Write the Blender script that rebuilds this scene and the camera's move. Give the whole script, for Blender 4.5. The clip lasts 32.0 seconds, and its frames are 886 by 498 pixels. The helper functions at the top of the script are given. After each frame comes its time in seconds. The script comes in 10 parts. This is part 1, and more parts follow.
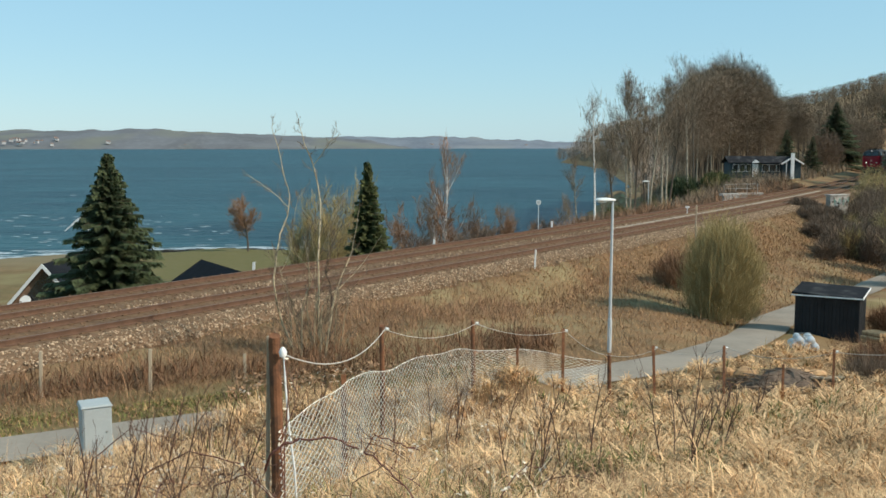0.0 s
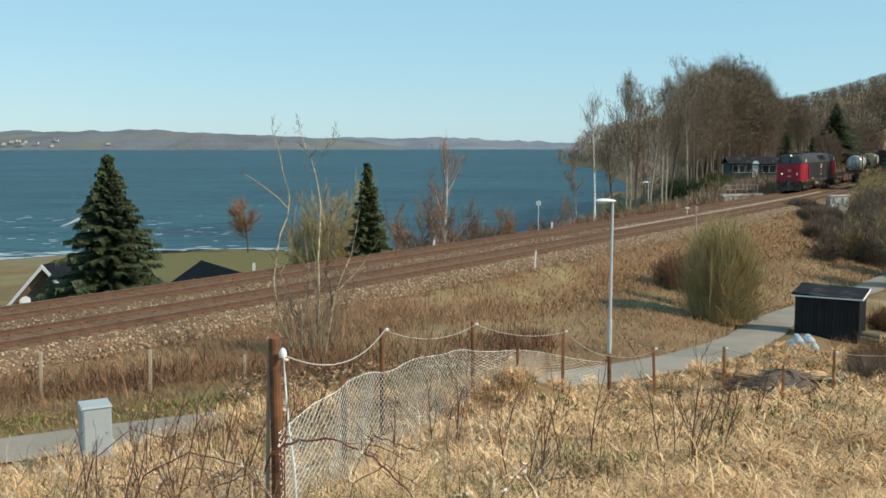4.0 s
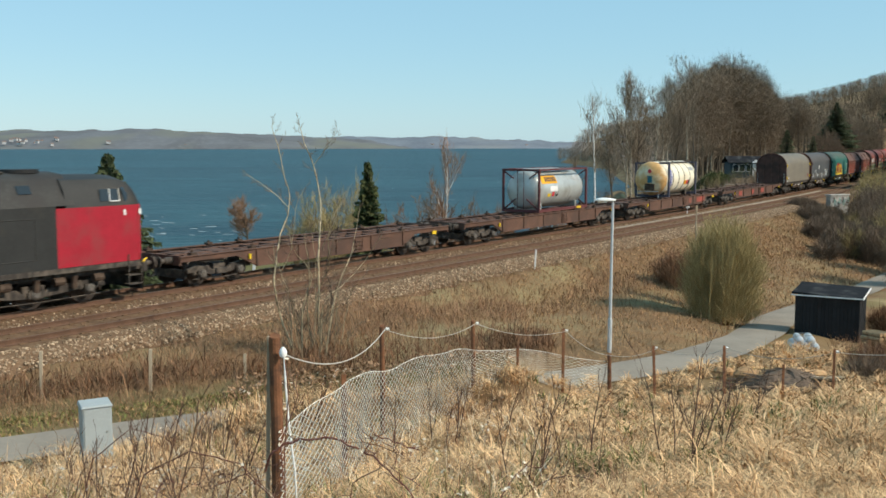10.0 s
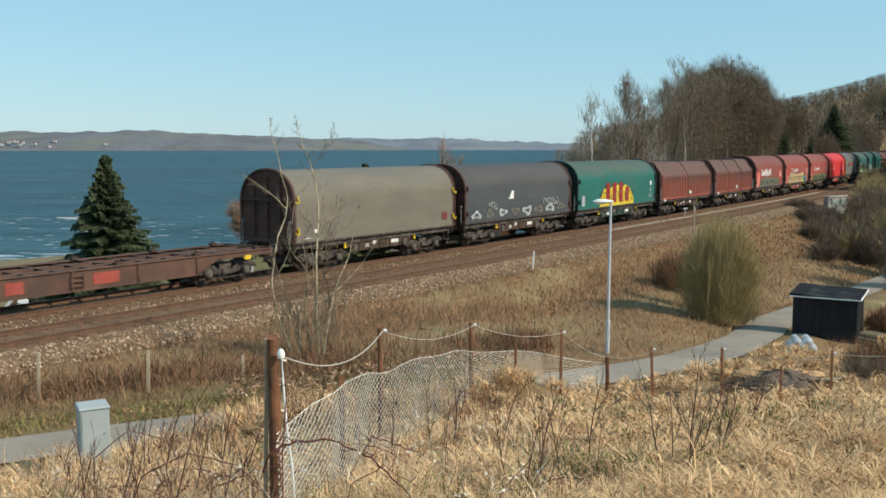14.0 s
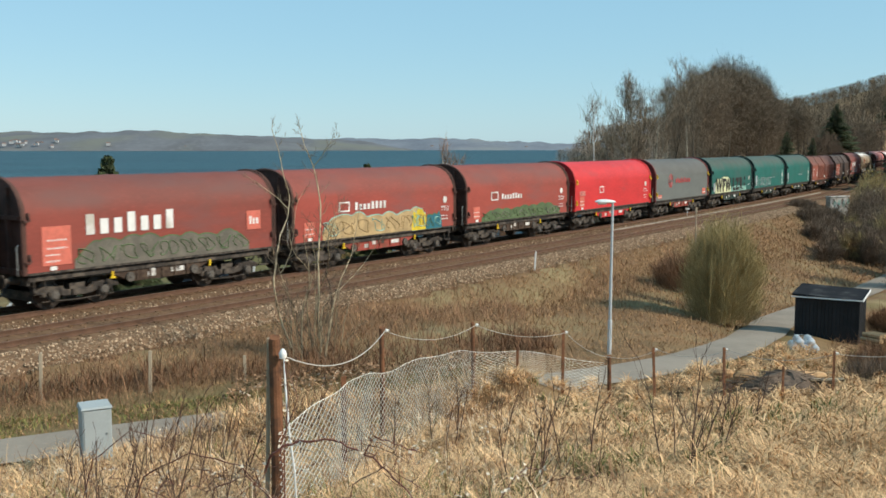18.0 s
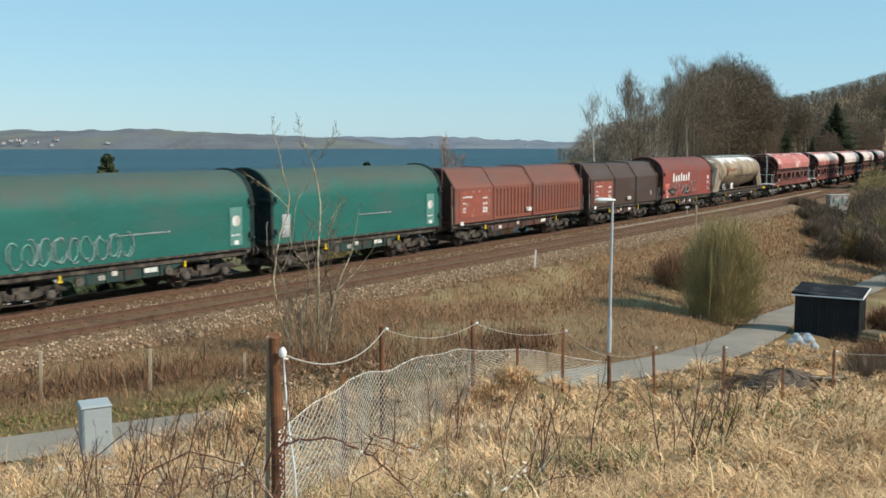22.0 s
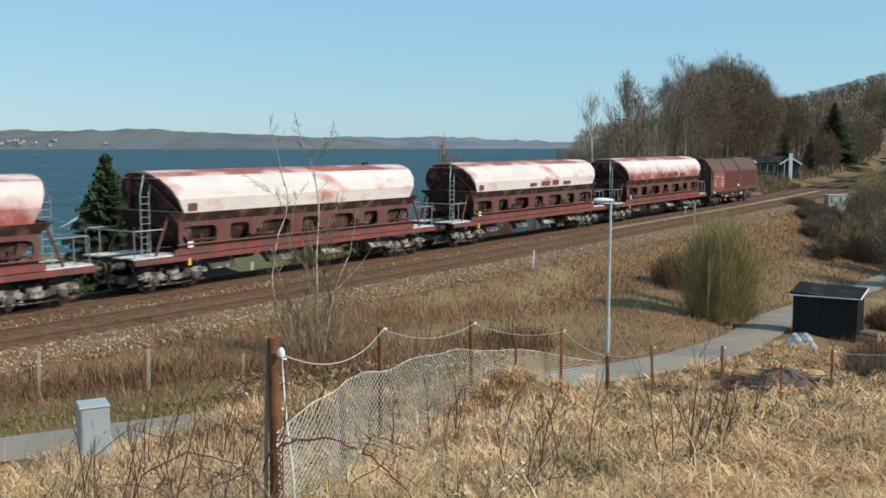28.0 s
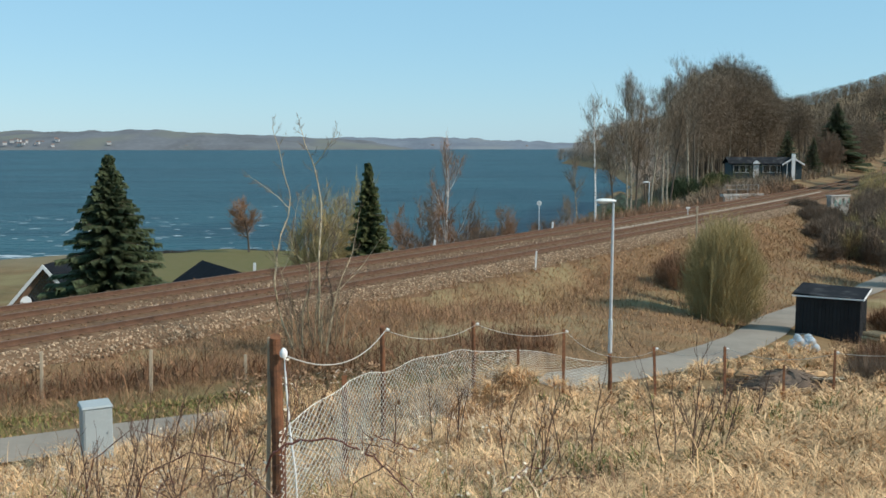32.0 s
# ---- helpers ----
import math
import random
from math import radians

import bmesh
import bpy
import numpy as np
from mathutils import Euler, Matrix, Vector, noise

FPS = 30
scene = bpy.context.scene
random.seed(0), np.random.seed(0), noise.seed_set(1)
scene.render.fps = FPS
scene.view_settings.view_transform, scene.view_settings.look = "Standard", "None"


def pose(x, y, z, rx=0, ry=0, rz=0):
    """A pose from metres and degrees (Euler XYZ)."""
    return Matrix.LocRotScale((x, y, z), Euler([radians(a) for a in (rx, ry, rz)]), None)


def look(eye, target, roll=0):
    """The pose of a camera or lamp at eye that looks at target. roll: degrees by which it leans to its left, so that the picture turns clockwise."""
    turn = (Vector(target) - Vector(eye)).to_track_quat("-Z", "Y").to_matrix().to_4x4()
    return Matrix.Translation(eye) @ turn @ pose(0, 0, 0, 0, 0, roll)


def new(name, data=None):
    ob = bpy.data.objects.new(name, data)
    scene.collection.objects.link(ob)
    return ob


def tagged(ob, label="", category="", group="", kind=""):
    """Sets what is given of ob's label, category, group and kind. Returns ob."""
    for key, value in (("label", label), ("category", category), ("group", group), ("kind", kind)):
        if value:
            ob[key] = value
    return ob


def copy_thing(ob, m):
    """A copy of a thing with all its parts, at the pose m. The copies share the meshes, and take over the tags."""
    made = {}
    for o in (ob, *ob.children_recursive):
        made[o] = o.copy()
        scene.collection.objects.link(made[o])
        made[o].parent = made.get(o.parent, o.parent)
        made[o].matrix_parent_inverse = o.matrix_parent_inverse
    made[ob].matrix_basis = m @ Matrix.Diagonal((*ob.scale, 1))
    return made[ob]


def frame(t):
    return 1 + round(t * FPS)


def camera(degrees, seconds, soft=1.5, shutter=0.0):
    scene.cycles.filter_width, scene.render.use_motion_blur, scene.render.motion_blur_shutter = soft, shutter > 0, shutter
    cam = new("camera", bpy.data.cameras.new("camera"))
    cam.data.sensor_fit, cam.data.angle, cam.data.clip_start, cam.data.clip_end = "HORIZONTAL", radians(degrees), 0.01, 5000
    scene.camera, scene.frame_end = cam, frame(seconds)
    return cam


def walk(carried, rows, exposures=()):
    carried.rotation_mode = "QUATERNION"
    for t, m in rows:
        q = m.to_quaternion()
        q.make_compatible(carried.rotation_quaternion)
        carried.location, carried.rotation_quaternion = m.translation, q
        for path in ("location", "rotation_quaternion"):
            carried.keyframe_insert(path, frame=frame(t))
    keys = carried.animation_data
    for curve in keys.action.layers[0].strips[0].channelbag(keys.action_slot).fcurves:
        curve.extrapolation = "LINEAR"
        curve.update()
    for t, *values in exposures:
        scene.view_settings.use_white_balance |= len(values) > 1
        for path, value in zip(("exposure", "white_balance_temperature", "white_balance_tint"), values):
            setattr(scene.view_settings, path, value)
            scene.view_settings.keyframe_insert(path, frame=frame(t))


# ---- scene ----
# ---------------------------------------------------------------- camera
EYE = 5.08                      # eye above the rail head, which is z = 0
TILT = 6.03                     # degrees below the level
cam = camera(48.27, 32.0, soft=1.6, shutter=0.15)
# small sway of the tripod: seconds, and thirtieths of a degree to the left and up
SWAY = [(0, 0, 0), (1.5, 0, 1.5), (3.5, 0, 1.5), (5.5, 0, 1.8), (6.5, -0.3, 2.1), (7, -0.9, 2.4), (7.5, -1.2, 2.7), (8.5, -0.9, 2.1), (9, -0.6, 1.5), (9.5, -0, 0.9), (10, 0.3, 0), (11, 0.6, -0.6), (11.5, 1.5, 0), (12.5, -0, 0.6), (13, -1.5, 1.5), (13.5, -2.8, 2.4), (14, -3.4, 2.7), (14.5, -3.4, 3.3), (16.5, -0.9, 4.3), (17, 0, 3.7), (17.5, 0.3, 4), (18, 0, 3), (18.5, 1.2, 2.1), (19, 1.5, 1.8), (20.5, 1.2, 1.2), (21, 0.3, 0.6), (21.5, -0, 0.3), (23, -0.6, 0), (23.5, -0, 1.2), (24.5, -1.6, 1.2), (25, -2.8, 0.9), (25.5, -2.8, 0.9), (27.5, -3.1, 1.2), (28, -3.1, 0.3), (28.5, -3.1, -0.3), (29.5, -1.5, 0), (30, -0.6, -0.3), (30.5, -0, -0.3), (31, 0.3, 0), (31.5, 0.9, 1.5), (32, 1.2, 1.5)]
walk(cam, [(t, pose(0, 0, EYE, 90 - TILT + b * 0.0327, 0, a * 0.0327)) for t, a, b in SWAY], exposures=[(0, 0.0, 7250, 10), (9, 0.0, 7250, 10), (13, -0.04, 7200, 10), (20, -0.06, 7100, 10), (25, -0.07, 6950, 10), (28, -0.17, 6850, 10), (32, -0.08, 6800, 10)])

# ---------------------------------------------------------------- daylight
SUN_EL, SUN_AZ = radians(37), math.atan2(-0.36, 0.93)      # azimuth as an angle from +x
world = bpy.data.worlds.new("sky")
scene.world = world
world.use_nodes = True
wn = world.node_tree
sky = wn.nodes.new("ShaderNodeTexSky")
sky.sky_type, sky.sun_disc = "NISHITA", False
sky.sun_elevation, sky.sun_rotation = SUN_EL, math.pi / 2 - SUN_AZ
sky.air_density, sky.dust_density, sky.ozone_density = 1.0, 0.2, 3.0
tint = wn.nodes.new("ShaderNodeMix")
tint.data_type, tint.blend_type = "RGBA", "MIX"
tint.inputs[0].default_value, tint.inputs[7].default_value = 0.62, (2.6, 5.8, 8.3, 1)
wn.links.new(sky.outputs[0], tint.inputs[6])
wn.links.new(tint.outputs[2], wn.nodes["Background"].inputs[0])
wn.nodes["Background"].inputs[1].default_value = 0.123
sun = new("sun", bpy.data.lights.new("sun", "SUN"))
sun.data.energy, sun.data.angle, sun.data.color = 4.3, radians(0.55), (1.0, 0.94, 0.86)
sdir = Vector((math.cos(SUN_AZ) * math.cos(SUN_EL), math.sin(SUN_AZ) * math.cos(SUN_EL), math.sin(SUN_EL)))
sun.matrix_world = look(sdir * 100, (0, 0, 0))


# ---------------------------------------------------------------- materials
def mat(name, col, rough=0.8, metal=0.0, var=0.25, scale=6.0, bump=0.0, bscale=60.0, col2=None, stain=None, stain_amt=0.0,
        stain_scale=1.2, per_object=0.0, island=0.0, spec=0.3, stretch=(1, 1, 1)):
    """Colour with variation at two scales, stains and a fine bump."""
    m = bpy.data.materials.new(name)
    m.use_nodes = True
    nt = m.node_tree
    b = nt.nodes["Principled BSDF"]
    b.inputs["Roughness"].default_value, b.inputs["Metallic"].default_value = rough, metal
    b.inputs["Specular IOR Level"].default_value = spec if rough < 0.84 else min(spec, 0.06)
    tc = nt.nodes.new("ShaderNodeTexCoord")
    mp = nt.nodes.new("ShaderNodeMapping")
    mp.inputs["Scale"].default_value = stretch
    nt.links.new(tc.outputs["Object"], mp.inputs[0])

    def noise_tex(sc, detail=5):
        n = nt.nodes.new("ShaderNodeTexNoise")
        n.inputs["Scale"].default_value, n.inputs["Detail"].default_value = sc, detail
        nt.links.new(mp.outputs[0], n.inputs["Vector"])
        return n

    def mix(fac, a, b2):
        x = nt.nodes.new("ShaderNodeMix")
        x.data_type = "RGBA"
        for sock, v in ((x.inputs[0], fac), (x.inputs[6], a), (x.inputs[7], b2)):
            if hasattr(v, "is_output"):
                nt.links.new(v, sock)
            else:
                sock.default_value = v
        return x.outputs[2]

    def ramp(src, lo, hi):
        r = nt.nodes.new("ShaderNodeMapRange")
        r.inputs[1].default_value, r.inputs[2].default_value = lo, hi
        nt.links.new(src, r.inputs[0])
        return r.outputs[0]

    c1 = (*col, 1)
    c2 = (*(col2 or [min(1, c * (1 - var)) for c in col]), 1)
    n1 = noise_tex(scale)
    out = mix(ramp(n1.outputs[0], 0.35, 0.65), c1, c2)
    n2 = noise_tex(scale * 9, 3)
    fine = [min(1, c * (1 + var * 0.8)) for c in col]
    out = mix(ramp(n2.outputs[0], 0.5, 0.85), out, (*fine, 1))
    if stain:
        n3 = noise_tex(stain_scale, 8)
        out = mix(ramp(n3.outputs[0], 0.62 - 0.3 * stain_amt, 0.72 - 0.15 * stain_amt), out, (*stain, 1))
    if per_object or island:
        src = nt.nodes.new("ShaderNodeObjectInfo").outputs["Random"] if per_object else nt.nodes.new("ShaderNodeNewGeometry").outputs["Random Per Island"]
        amt = per_object or island
        h = nt.nodes.new("ShaderNodeHueSaturation")
        r = nt.nodes.new("ShaderNodeMapRange")
        r.inputs[3].default_value, r.inputs[4].default_value = 1 - amt, 1 + amt
        nt.links.new(src, r.inputs[0])
        nt.links.new(r.outputs[0], h.inputs["Value"])
        nt.links.new(out, h.inputs["Color"])
        out = h.outputs[0]
    nt.links.new(out, b.inputs["Base Color"])
    if bump:
        nb = noise_tex(bscale, 4)
        bp = nt.nodes.new("ShaderNodeBump")
        bp.inputs["Strength"].default_value, bp.inputs["Distance"].default_value = 0.6, bump
        nt.links.new(nb.outputs[0], bp.inputs["Height"])
        nt.links.new(bp.outputs[0], b.inputs["Normal"])
    return m


M = {}


def mm(key, *a, **k):
    M[key] = mat(key, *a, **k)
    return M[key]


# ---------------------------------------------------------------- mesh helpers
class Build:
    """Collects vertices and faces of one mesh."""

    def __init__(self):
        self.v, self.f = [], []

    def add(self, vs, fs, m=None):
        o = len(self.v)
        self.v += [tuple(m @ Vector(p)) for p in vs] if m is not None else [tuple(p) for p in vs]
        self.f += [[i + o for i in q] for q in fs]
        return self

    def box(self, c, s, m=None):
        x, y, z = (a / 2 for a in s)
        vs = [(c[0] + i * x, c[1] + j * y, c[2] + k * z) for i in (-1, 1) for j in (-1, 1) for k in (-1, 1)]
        return self.add(vs, [(0, 1, 3, 2), (4, 6, 7, 5), (0, 4, 5, 1), (2, 3, 7, 6), (0, 2, 6, 4), (1, 5, 7, 3)], m)

    def tube(self, pts, rad, n=8, cap=True):
        pts = [Vector(p) for p in pts]
        rads = rad if hasattr(rad, "__len__") else [rad] * len(pts)
        rings = []
        for i, p in enumerate(pts):
            d = (pts[min(i + 1, len(pts) - 1)] - pts[max(i - 1, 0)]).normalized()
            u = d.cross(Vector((0, 0, 1)) if abs(d.z) < 0.9 else Vector((1, 0, 0))).normalized()
            w = d.cross(u)
            rings += [p + rads[i] * (math.cos(2 * math.pi * k / n) * u + math.sin(2 * math.pi * k / n) * w) for k in range(n)]
        fs = [(i * n + k, i * n + (k + 1) % n, (i + 1) * n + (k + 1) % n, (i + 1) * n + k) for i in range(len(pts) - 1) for k in range(n)]
        if cap:
            fs += [tuple(reversed(range(n))), tuple(range((len(pts) - 1) * n, len(pts) * n))]
        return self.add(rings, fs)

    def prism(self, prof, x0, x1, m=None, cap=True):
        """A (y, z) outline swept along x."""
        n = len(prof)
        vs = [(x0, y, z) for y, z in prof] + [(x1, y, z) for y, z in prof]
        fs = [(i, (i + 1) % n, n + (i + 1) % n, n + i) for i in range(n)]
        if cap:
            fs += [tuple(reversed(range(n))), tuple(range(n, 2 * n))]
        return self.add(vs, fs, m)

    def loft(self, rings, cap=True):
        n = len(rings[0])
        vs = [p for r in rings for p in r]
        fs = [(i * n + k, i * n + (k + 1) % n, (i + 1) * n + (k + 1) % n, (i + 1) * n + k) for i in range(len(rings) - 1) for k in range(n)]
        if cap:
            fs += [tuple(reversed(range(n))), tuple(range((len(rings) - 1) * n, len(rings) * n))]
        return self.add(vs, fs)

    def mesh(self, name, material, smooth=False, bevel=0.0):
        me = bpy.data.meshes.new(name)
        me.from_pydata(self.v, [], self.f)
        if bevel or smooth:
            bm = bmesh.new()
            bm.from_mesh(me)
            bmesh.ops.recalc_face_normals(bm, faces=bm.faces)
            if bevel:
                ed = [e for e in bm.edges if len(e.link_faces) == 2 and e.calc_face_angle(0) > 0.6]
                bmesh.ops.bevel(bm, geom=ed, offset=bevel, segments=1, affect="EDGES", profile=0.5)
            bm.to_mesh(me)
            bm.free()
        if smooth:
            me.shade_smooth()
            me.set_sharp_from_angle(angle=radians(38))
        if material:
            me.materials.append(M[material])
        return me


def part(name, bd, material, parent=None, label="", smooth=False, bevel=0.0, at=None):
    """Links a Build as one mesh object under a thing or a part."""
    ob = new(name, bd.mesh(name, material, smooth, bevel))
    if parent is not None:
        ob.parent = parent
    if at is not None:
        ob.matrix_basis = at
    if label:
        ob["label"] = label
    return ob


def again(ob, at, parent=None):
    """Another piece on the same mesh."""
    o = new(ob.name.split(".")[0], ob.data)
    o.parent = parent if parent is not None else ob.parent
    o.matrix_basis = at
    return o


def thing(name, label, category, at=None, group=""):
    e = new(name)
    if at is not None:
        e.matrix_basis = at
    return tagged(e, label, category, group)


def setting(name, bd, material, label, category="", smooth=False):
    return tagged(part(name, bd, material, smooth=smooth), label, category, kind="structure")


# ---------------------------------------------------------------- the plan: track, road, shore
HEAD, PERP, BEND = 0.63424, 28.777, 0.00079      # the line's heading, its distance from the eye, its curve
TX, TY = math.sin(HEAD), math.cos(HEAD)
NX, NY = -TY, TX
NEAR = -3.83                                     # the second track, on the eye's side


def line(s, off=0.0):
    """Place and heading at s metres along the far track; off: to the sea's side."""
    c = min(max(s, -60.0), 200.0)
    y, th = BEND * c * c / 2 + BEND * c * (s - c), BEND * c
    return (NX * (PERP + y + off) + TX * (s - off * th), NY * (PERP + y + off) + TY * (s - off * th), math.atan2(TY, TX) + th)


def along(x, y):
    """s and offset of a place."""
    rx, ry = x - NX * PERP, y - NY * PERP
    s = rx * TX + ry * TY
    o = rx * NX + ry * NY
    for _ in range(2):
        c = min(max(s, -60.0), 200.0)
        off = o - (BEND * c * c / 2 + BEND * c * (s - c))
        s = rx * TX + ry * TY + off * BEND * c
    return s, off


def interp(x, table):
    if x <= table[0][0]:
        return table[0][1]
    for (a, va), (b, vb) in zip(table, table[1:]):
        if x <= b:
            return va + (vb - va) * (x - a) / (b - a)
    return table[-1][1]


def smooth01(a, b, x):
    t = min(1, max(0, (x - a) / (b - a)))
    return t * t * (3 - 2 * t)


ROAD = [(-40, 3.5, -0.7), (-20, 12.8, -0.78), (-8.4, 18.8, -0.82), (-4.2, 21.1, -0.82), (4.6, 25.4, -0.85), (7.5, 28.4, -1.1), (11.0, 34.5, -1.7),
        (14.4, 41.9, -2.3), (23.8, 55.0, -2.95), (29.0, 63.0, -3.3), (46, 88, -4.0), (80, 135, -4.6)]
SEA = -9.0


def road_near(x, y):
    best = (1e9, 0, 0, 0)
    for (ax, ay, az), (bx, by, bz) in zip(ROAD, ROAD[1:]):
        dx, dy = bx - ax, by - ay
        t = min(1, max(0, ((x - ax) * dx + (y - ay) * dy) / (dx * dx + dy * dy)))
        px, py = ax + t * dx, ay + t * dy
        d = math.hypot(x - px, y - py)
        if d < best[0]:
            side = (x - ax) * dy - (y - ay) * dx          # > 0 on the eye's side
            best = (d, az + t * (bz - az), side, t)
    return best


SHORE = [(0, -200), (112, 8), (333, 60), (560, 92), (850, 92), (1200, 260), (2500, 900)]


def shore_dist(x, y):
    """Metres from the waterline, > 0 on land."""
    if y < 112:
        ys = interp(x, [(-400, 60), (-53, 115), (-26, 123), (0, 117), (10, 116)])
        return max((ys - y), x - 8 - (y - 112) * 0.2)
    return max(x - interp(y, SHORE), interp(x, [(-400, 60), (-53, 115), (-26, 123), (0, 117), (10, 116)]) - y)


def ground_z(x, y, rough=True):
    s, o = along(x, y)
    n = noise.noise(Vector((x * 0.35, y * 0.35, 0))) * 0.12 + noise.noise(Vector((x * 1.3, y * 1.3, 4))) * 0.05
    if o < -6.1:                                          # between the eye and the track
        d, zr, side, _ = road_near(x, y)
        if d < 1.5:
            return zr - 0.06
        if side > 0:
            z = zr + interp(y, [(22, 0.2), (32, 0.05)]) * (d - 1.5) + min(1, (d - 1.5)) * n
            z += 0.58 * smooth01(1.4, 2.2, d) * smooth01(4.4, 2.7, d) * smooth01(-5.4, -3.4, x) * smooth01(3.2, 1.8, x)
            z -= 0.3 * smooth01(1.5, 3.0, d) * smooth01(12, 6, d) * smooth01(2.0, 4.0, x)
            z = min(z, 3.4 + 0.02 * d)
            z += smooth01(20, 42, x) * smooth01(2.5, 16, d) * 3.0
        else:
            bank = -0.45 - (-o - 6.1) * 0.55
            z = max(zr + (0.04 + 0.13 * smooth01(4, 9, x)) * (d - 1.5), bank) + min(1, (d - 1.5)) * n
            if z > -0.45:
                z = -0.45 - 0.05 * (-o - 6.1) + n * 0.3
        return z
    if o < 2.9:
        return -0.72
    # the sea's side
    ds = shore_dist(x, y)
    bear = x / max(y, 1)
    low = max(-0.75 - (o - 2.9) * 0.5, -6.0 - max(0, o - 12) * 0.02)
    high = interp(o, [(2.9, -0.7), (8, 0.3), (20, 1.1), (60, 1.0)]) + smooth01(60, 260, o + 0.3 * x) * 8 * smooth01(0.2, 0.6, bear)
    high += smooth01(0.36, 0.52, bear) * smooth01(160, 330, y) * 12.8
    high += smooth01(230, 600, y) * (smooth01(0, 40, ds) * 12 + smooth01(40, 300, ds) * 33)
    w = max(smooth01(0.14, 0.25, bear), smooth01(230, 420, y))
    z = low + (high - low) * w + n * smooth01(3, 8, o)
    if ds < 34:
        z = SEA - 0.4 + (z - SEA + 0.4) * (smooth01(-2, 34, ds) if w > 0.3 else smooth01(-2, 9, ds))
    return z if ds > -2 else SEA - 1.5


# ---------------------------------------------------------------- material list
mm("earth", (0.26, 0.155, 0.084), 0.95, var=0.45, scale=0.5, col2=(0.13, 0.085, 0.05), bump=0.06, bscale=9, stain=(0.30, 0.24, 0.13), stain_amt=0.5, stain_scale=0.25)
mm("asphalt", (0.31, 0.268, 0.218), 0.9, var=0.16, scale=0.7, bump=0.008, bscale=90, stain=(0.245, 0.21, 0.172), stain_amt=0.4, stain_scale=0.5)
mm("ballast", (0.2, 0.123, 0.074), 0.95, var=0.4, scale=1.2, col2=(0.14, 0.088, 0.054), bump=0.06, bscale=13)
mm("stone", (0.43, 0.312, 0.207), 0.9, var=0.3, scale=9, island=0.5)
mm("rust_stone", (0.2, 0.123, 0.074), 0.95, var=0.3, scale=9, island=0.35)
mm("rail", (0.145, 0.08, 0.051), 0.8, 0.0, var=0.3, scale=4)
mm("rail_head", (0.2, 0.132, 0.098), 0.55, 0.25, var=0.2, scale=4)
mm("sleeper", (0.19, 0.116, 0.07), 0.9, var=0.3, scale=5, per_object=0.14, bump=0.01)
# haze over the water is put into both colours, bluer for the far ridge
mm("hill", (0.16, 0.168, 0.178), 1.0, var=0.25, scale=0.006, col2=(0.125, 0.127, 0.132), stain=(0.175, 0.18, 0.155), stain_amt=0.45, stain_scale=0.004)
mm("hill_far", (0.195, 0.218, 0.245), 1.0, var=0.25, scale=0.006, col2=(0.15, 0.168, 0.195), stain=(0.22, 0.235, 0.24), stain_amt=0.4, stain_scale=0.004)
mm("duct", (0.37, 0.32, 0.26), 0.9, var=0.2, scale=1.5)


def water_material():
    m = bpy.data.materials.new("sea_water")
    m.use_nodes = True
    nt = m.node_tree
    b = nt.nodes["Principled BSDF"]
    b.inputs["Roughness"].default_value = 0.4
    b.inputs["IOR"].default_value = 1.33
    tc = nt.nodes.new("ShaderNodeTexCoord")

    def tex(scale, st, detail=4):
        mp = nt.nodes.new("ShaderNodeMapping")
        mp.inputs["Scale"].default_value = st
        mp.inputs["Rotation"].default_value = (0, 0, radians(20))
        nt.links.new(tc.outputs["Object"], mp.inputs[0])
        n = nt.nodes.new("ShaderNodeTexNoise")
        n.inputs["Scale"].default_value, n.inputs["Detail"].default_value = scale, detail
        nt.links.new(mp.outputs[0], n.inputs["Vector"])
        return n.outputs[0]

    broad = tex(0.012, (0.35, 1.6, 1), 6)
    chop = tex(0.35, (0.6, 1.5, 1), 5)
    fine = tex(0.09, (0.4, 1.4, 1), 5)
    r = nt.nodes.new("ShaderNodeValToRGB")
    r.color_ramp.elements[0].position, r.color_ramp.elements[0].color = 0.30, (0.0058, 0.032, 0.046, 1)
    r.color_ramp.elements[1].position, r.color_ramp.elements[1].color = 0.74, (0.024, 0.084, 0.1, 1)
    add = nt.nodes.new("ShaderNodeMath")
    add.operation = "ADD"
    nt.links.new(broad, add.inputs[0])
    half = nt.nodes.new("ShaderNodeMath")
    half.operation = "MULTIPLY_ADD"
    half.inputs[1].default_value, half.inputs[2].default_value = 1.1, -0.55
    nt.links.new(fine, half.inputs[0])
    nt.links.new(half.outputs[0], add.inputs[1])
    nt.links.new(add.outputs[0], r.inputs[0])
    nt.links.new(r.outputs[0], b.inputs["Base Color"])
    bp = nt.nodes.new("ShaderNodeBump")
    bp.inputs["Strength"].default_value, bp.inputs["Distance"].default_value = 0.9, 0.8
    nt.links.new(chop, bp.inputs["Height"])
    nt.links.new(bp.outputs[0], b.inputs["Normal"])
    b.inputs["Specular IOR Level"].default_value = 0.12
    M["sea_water"] = m


water_material()


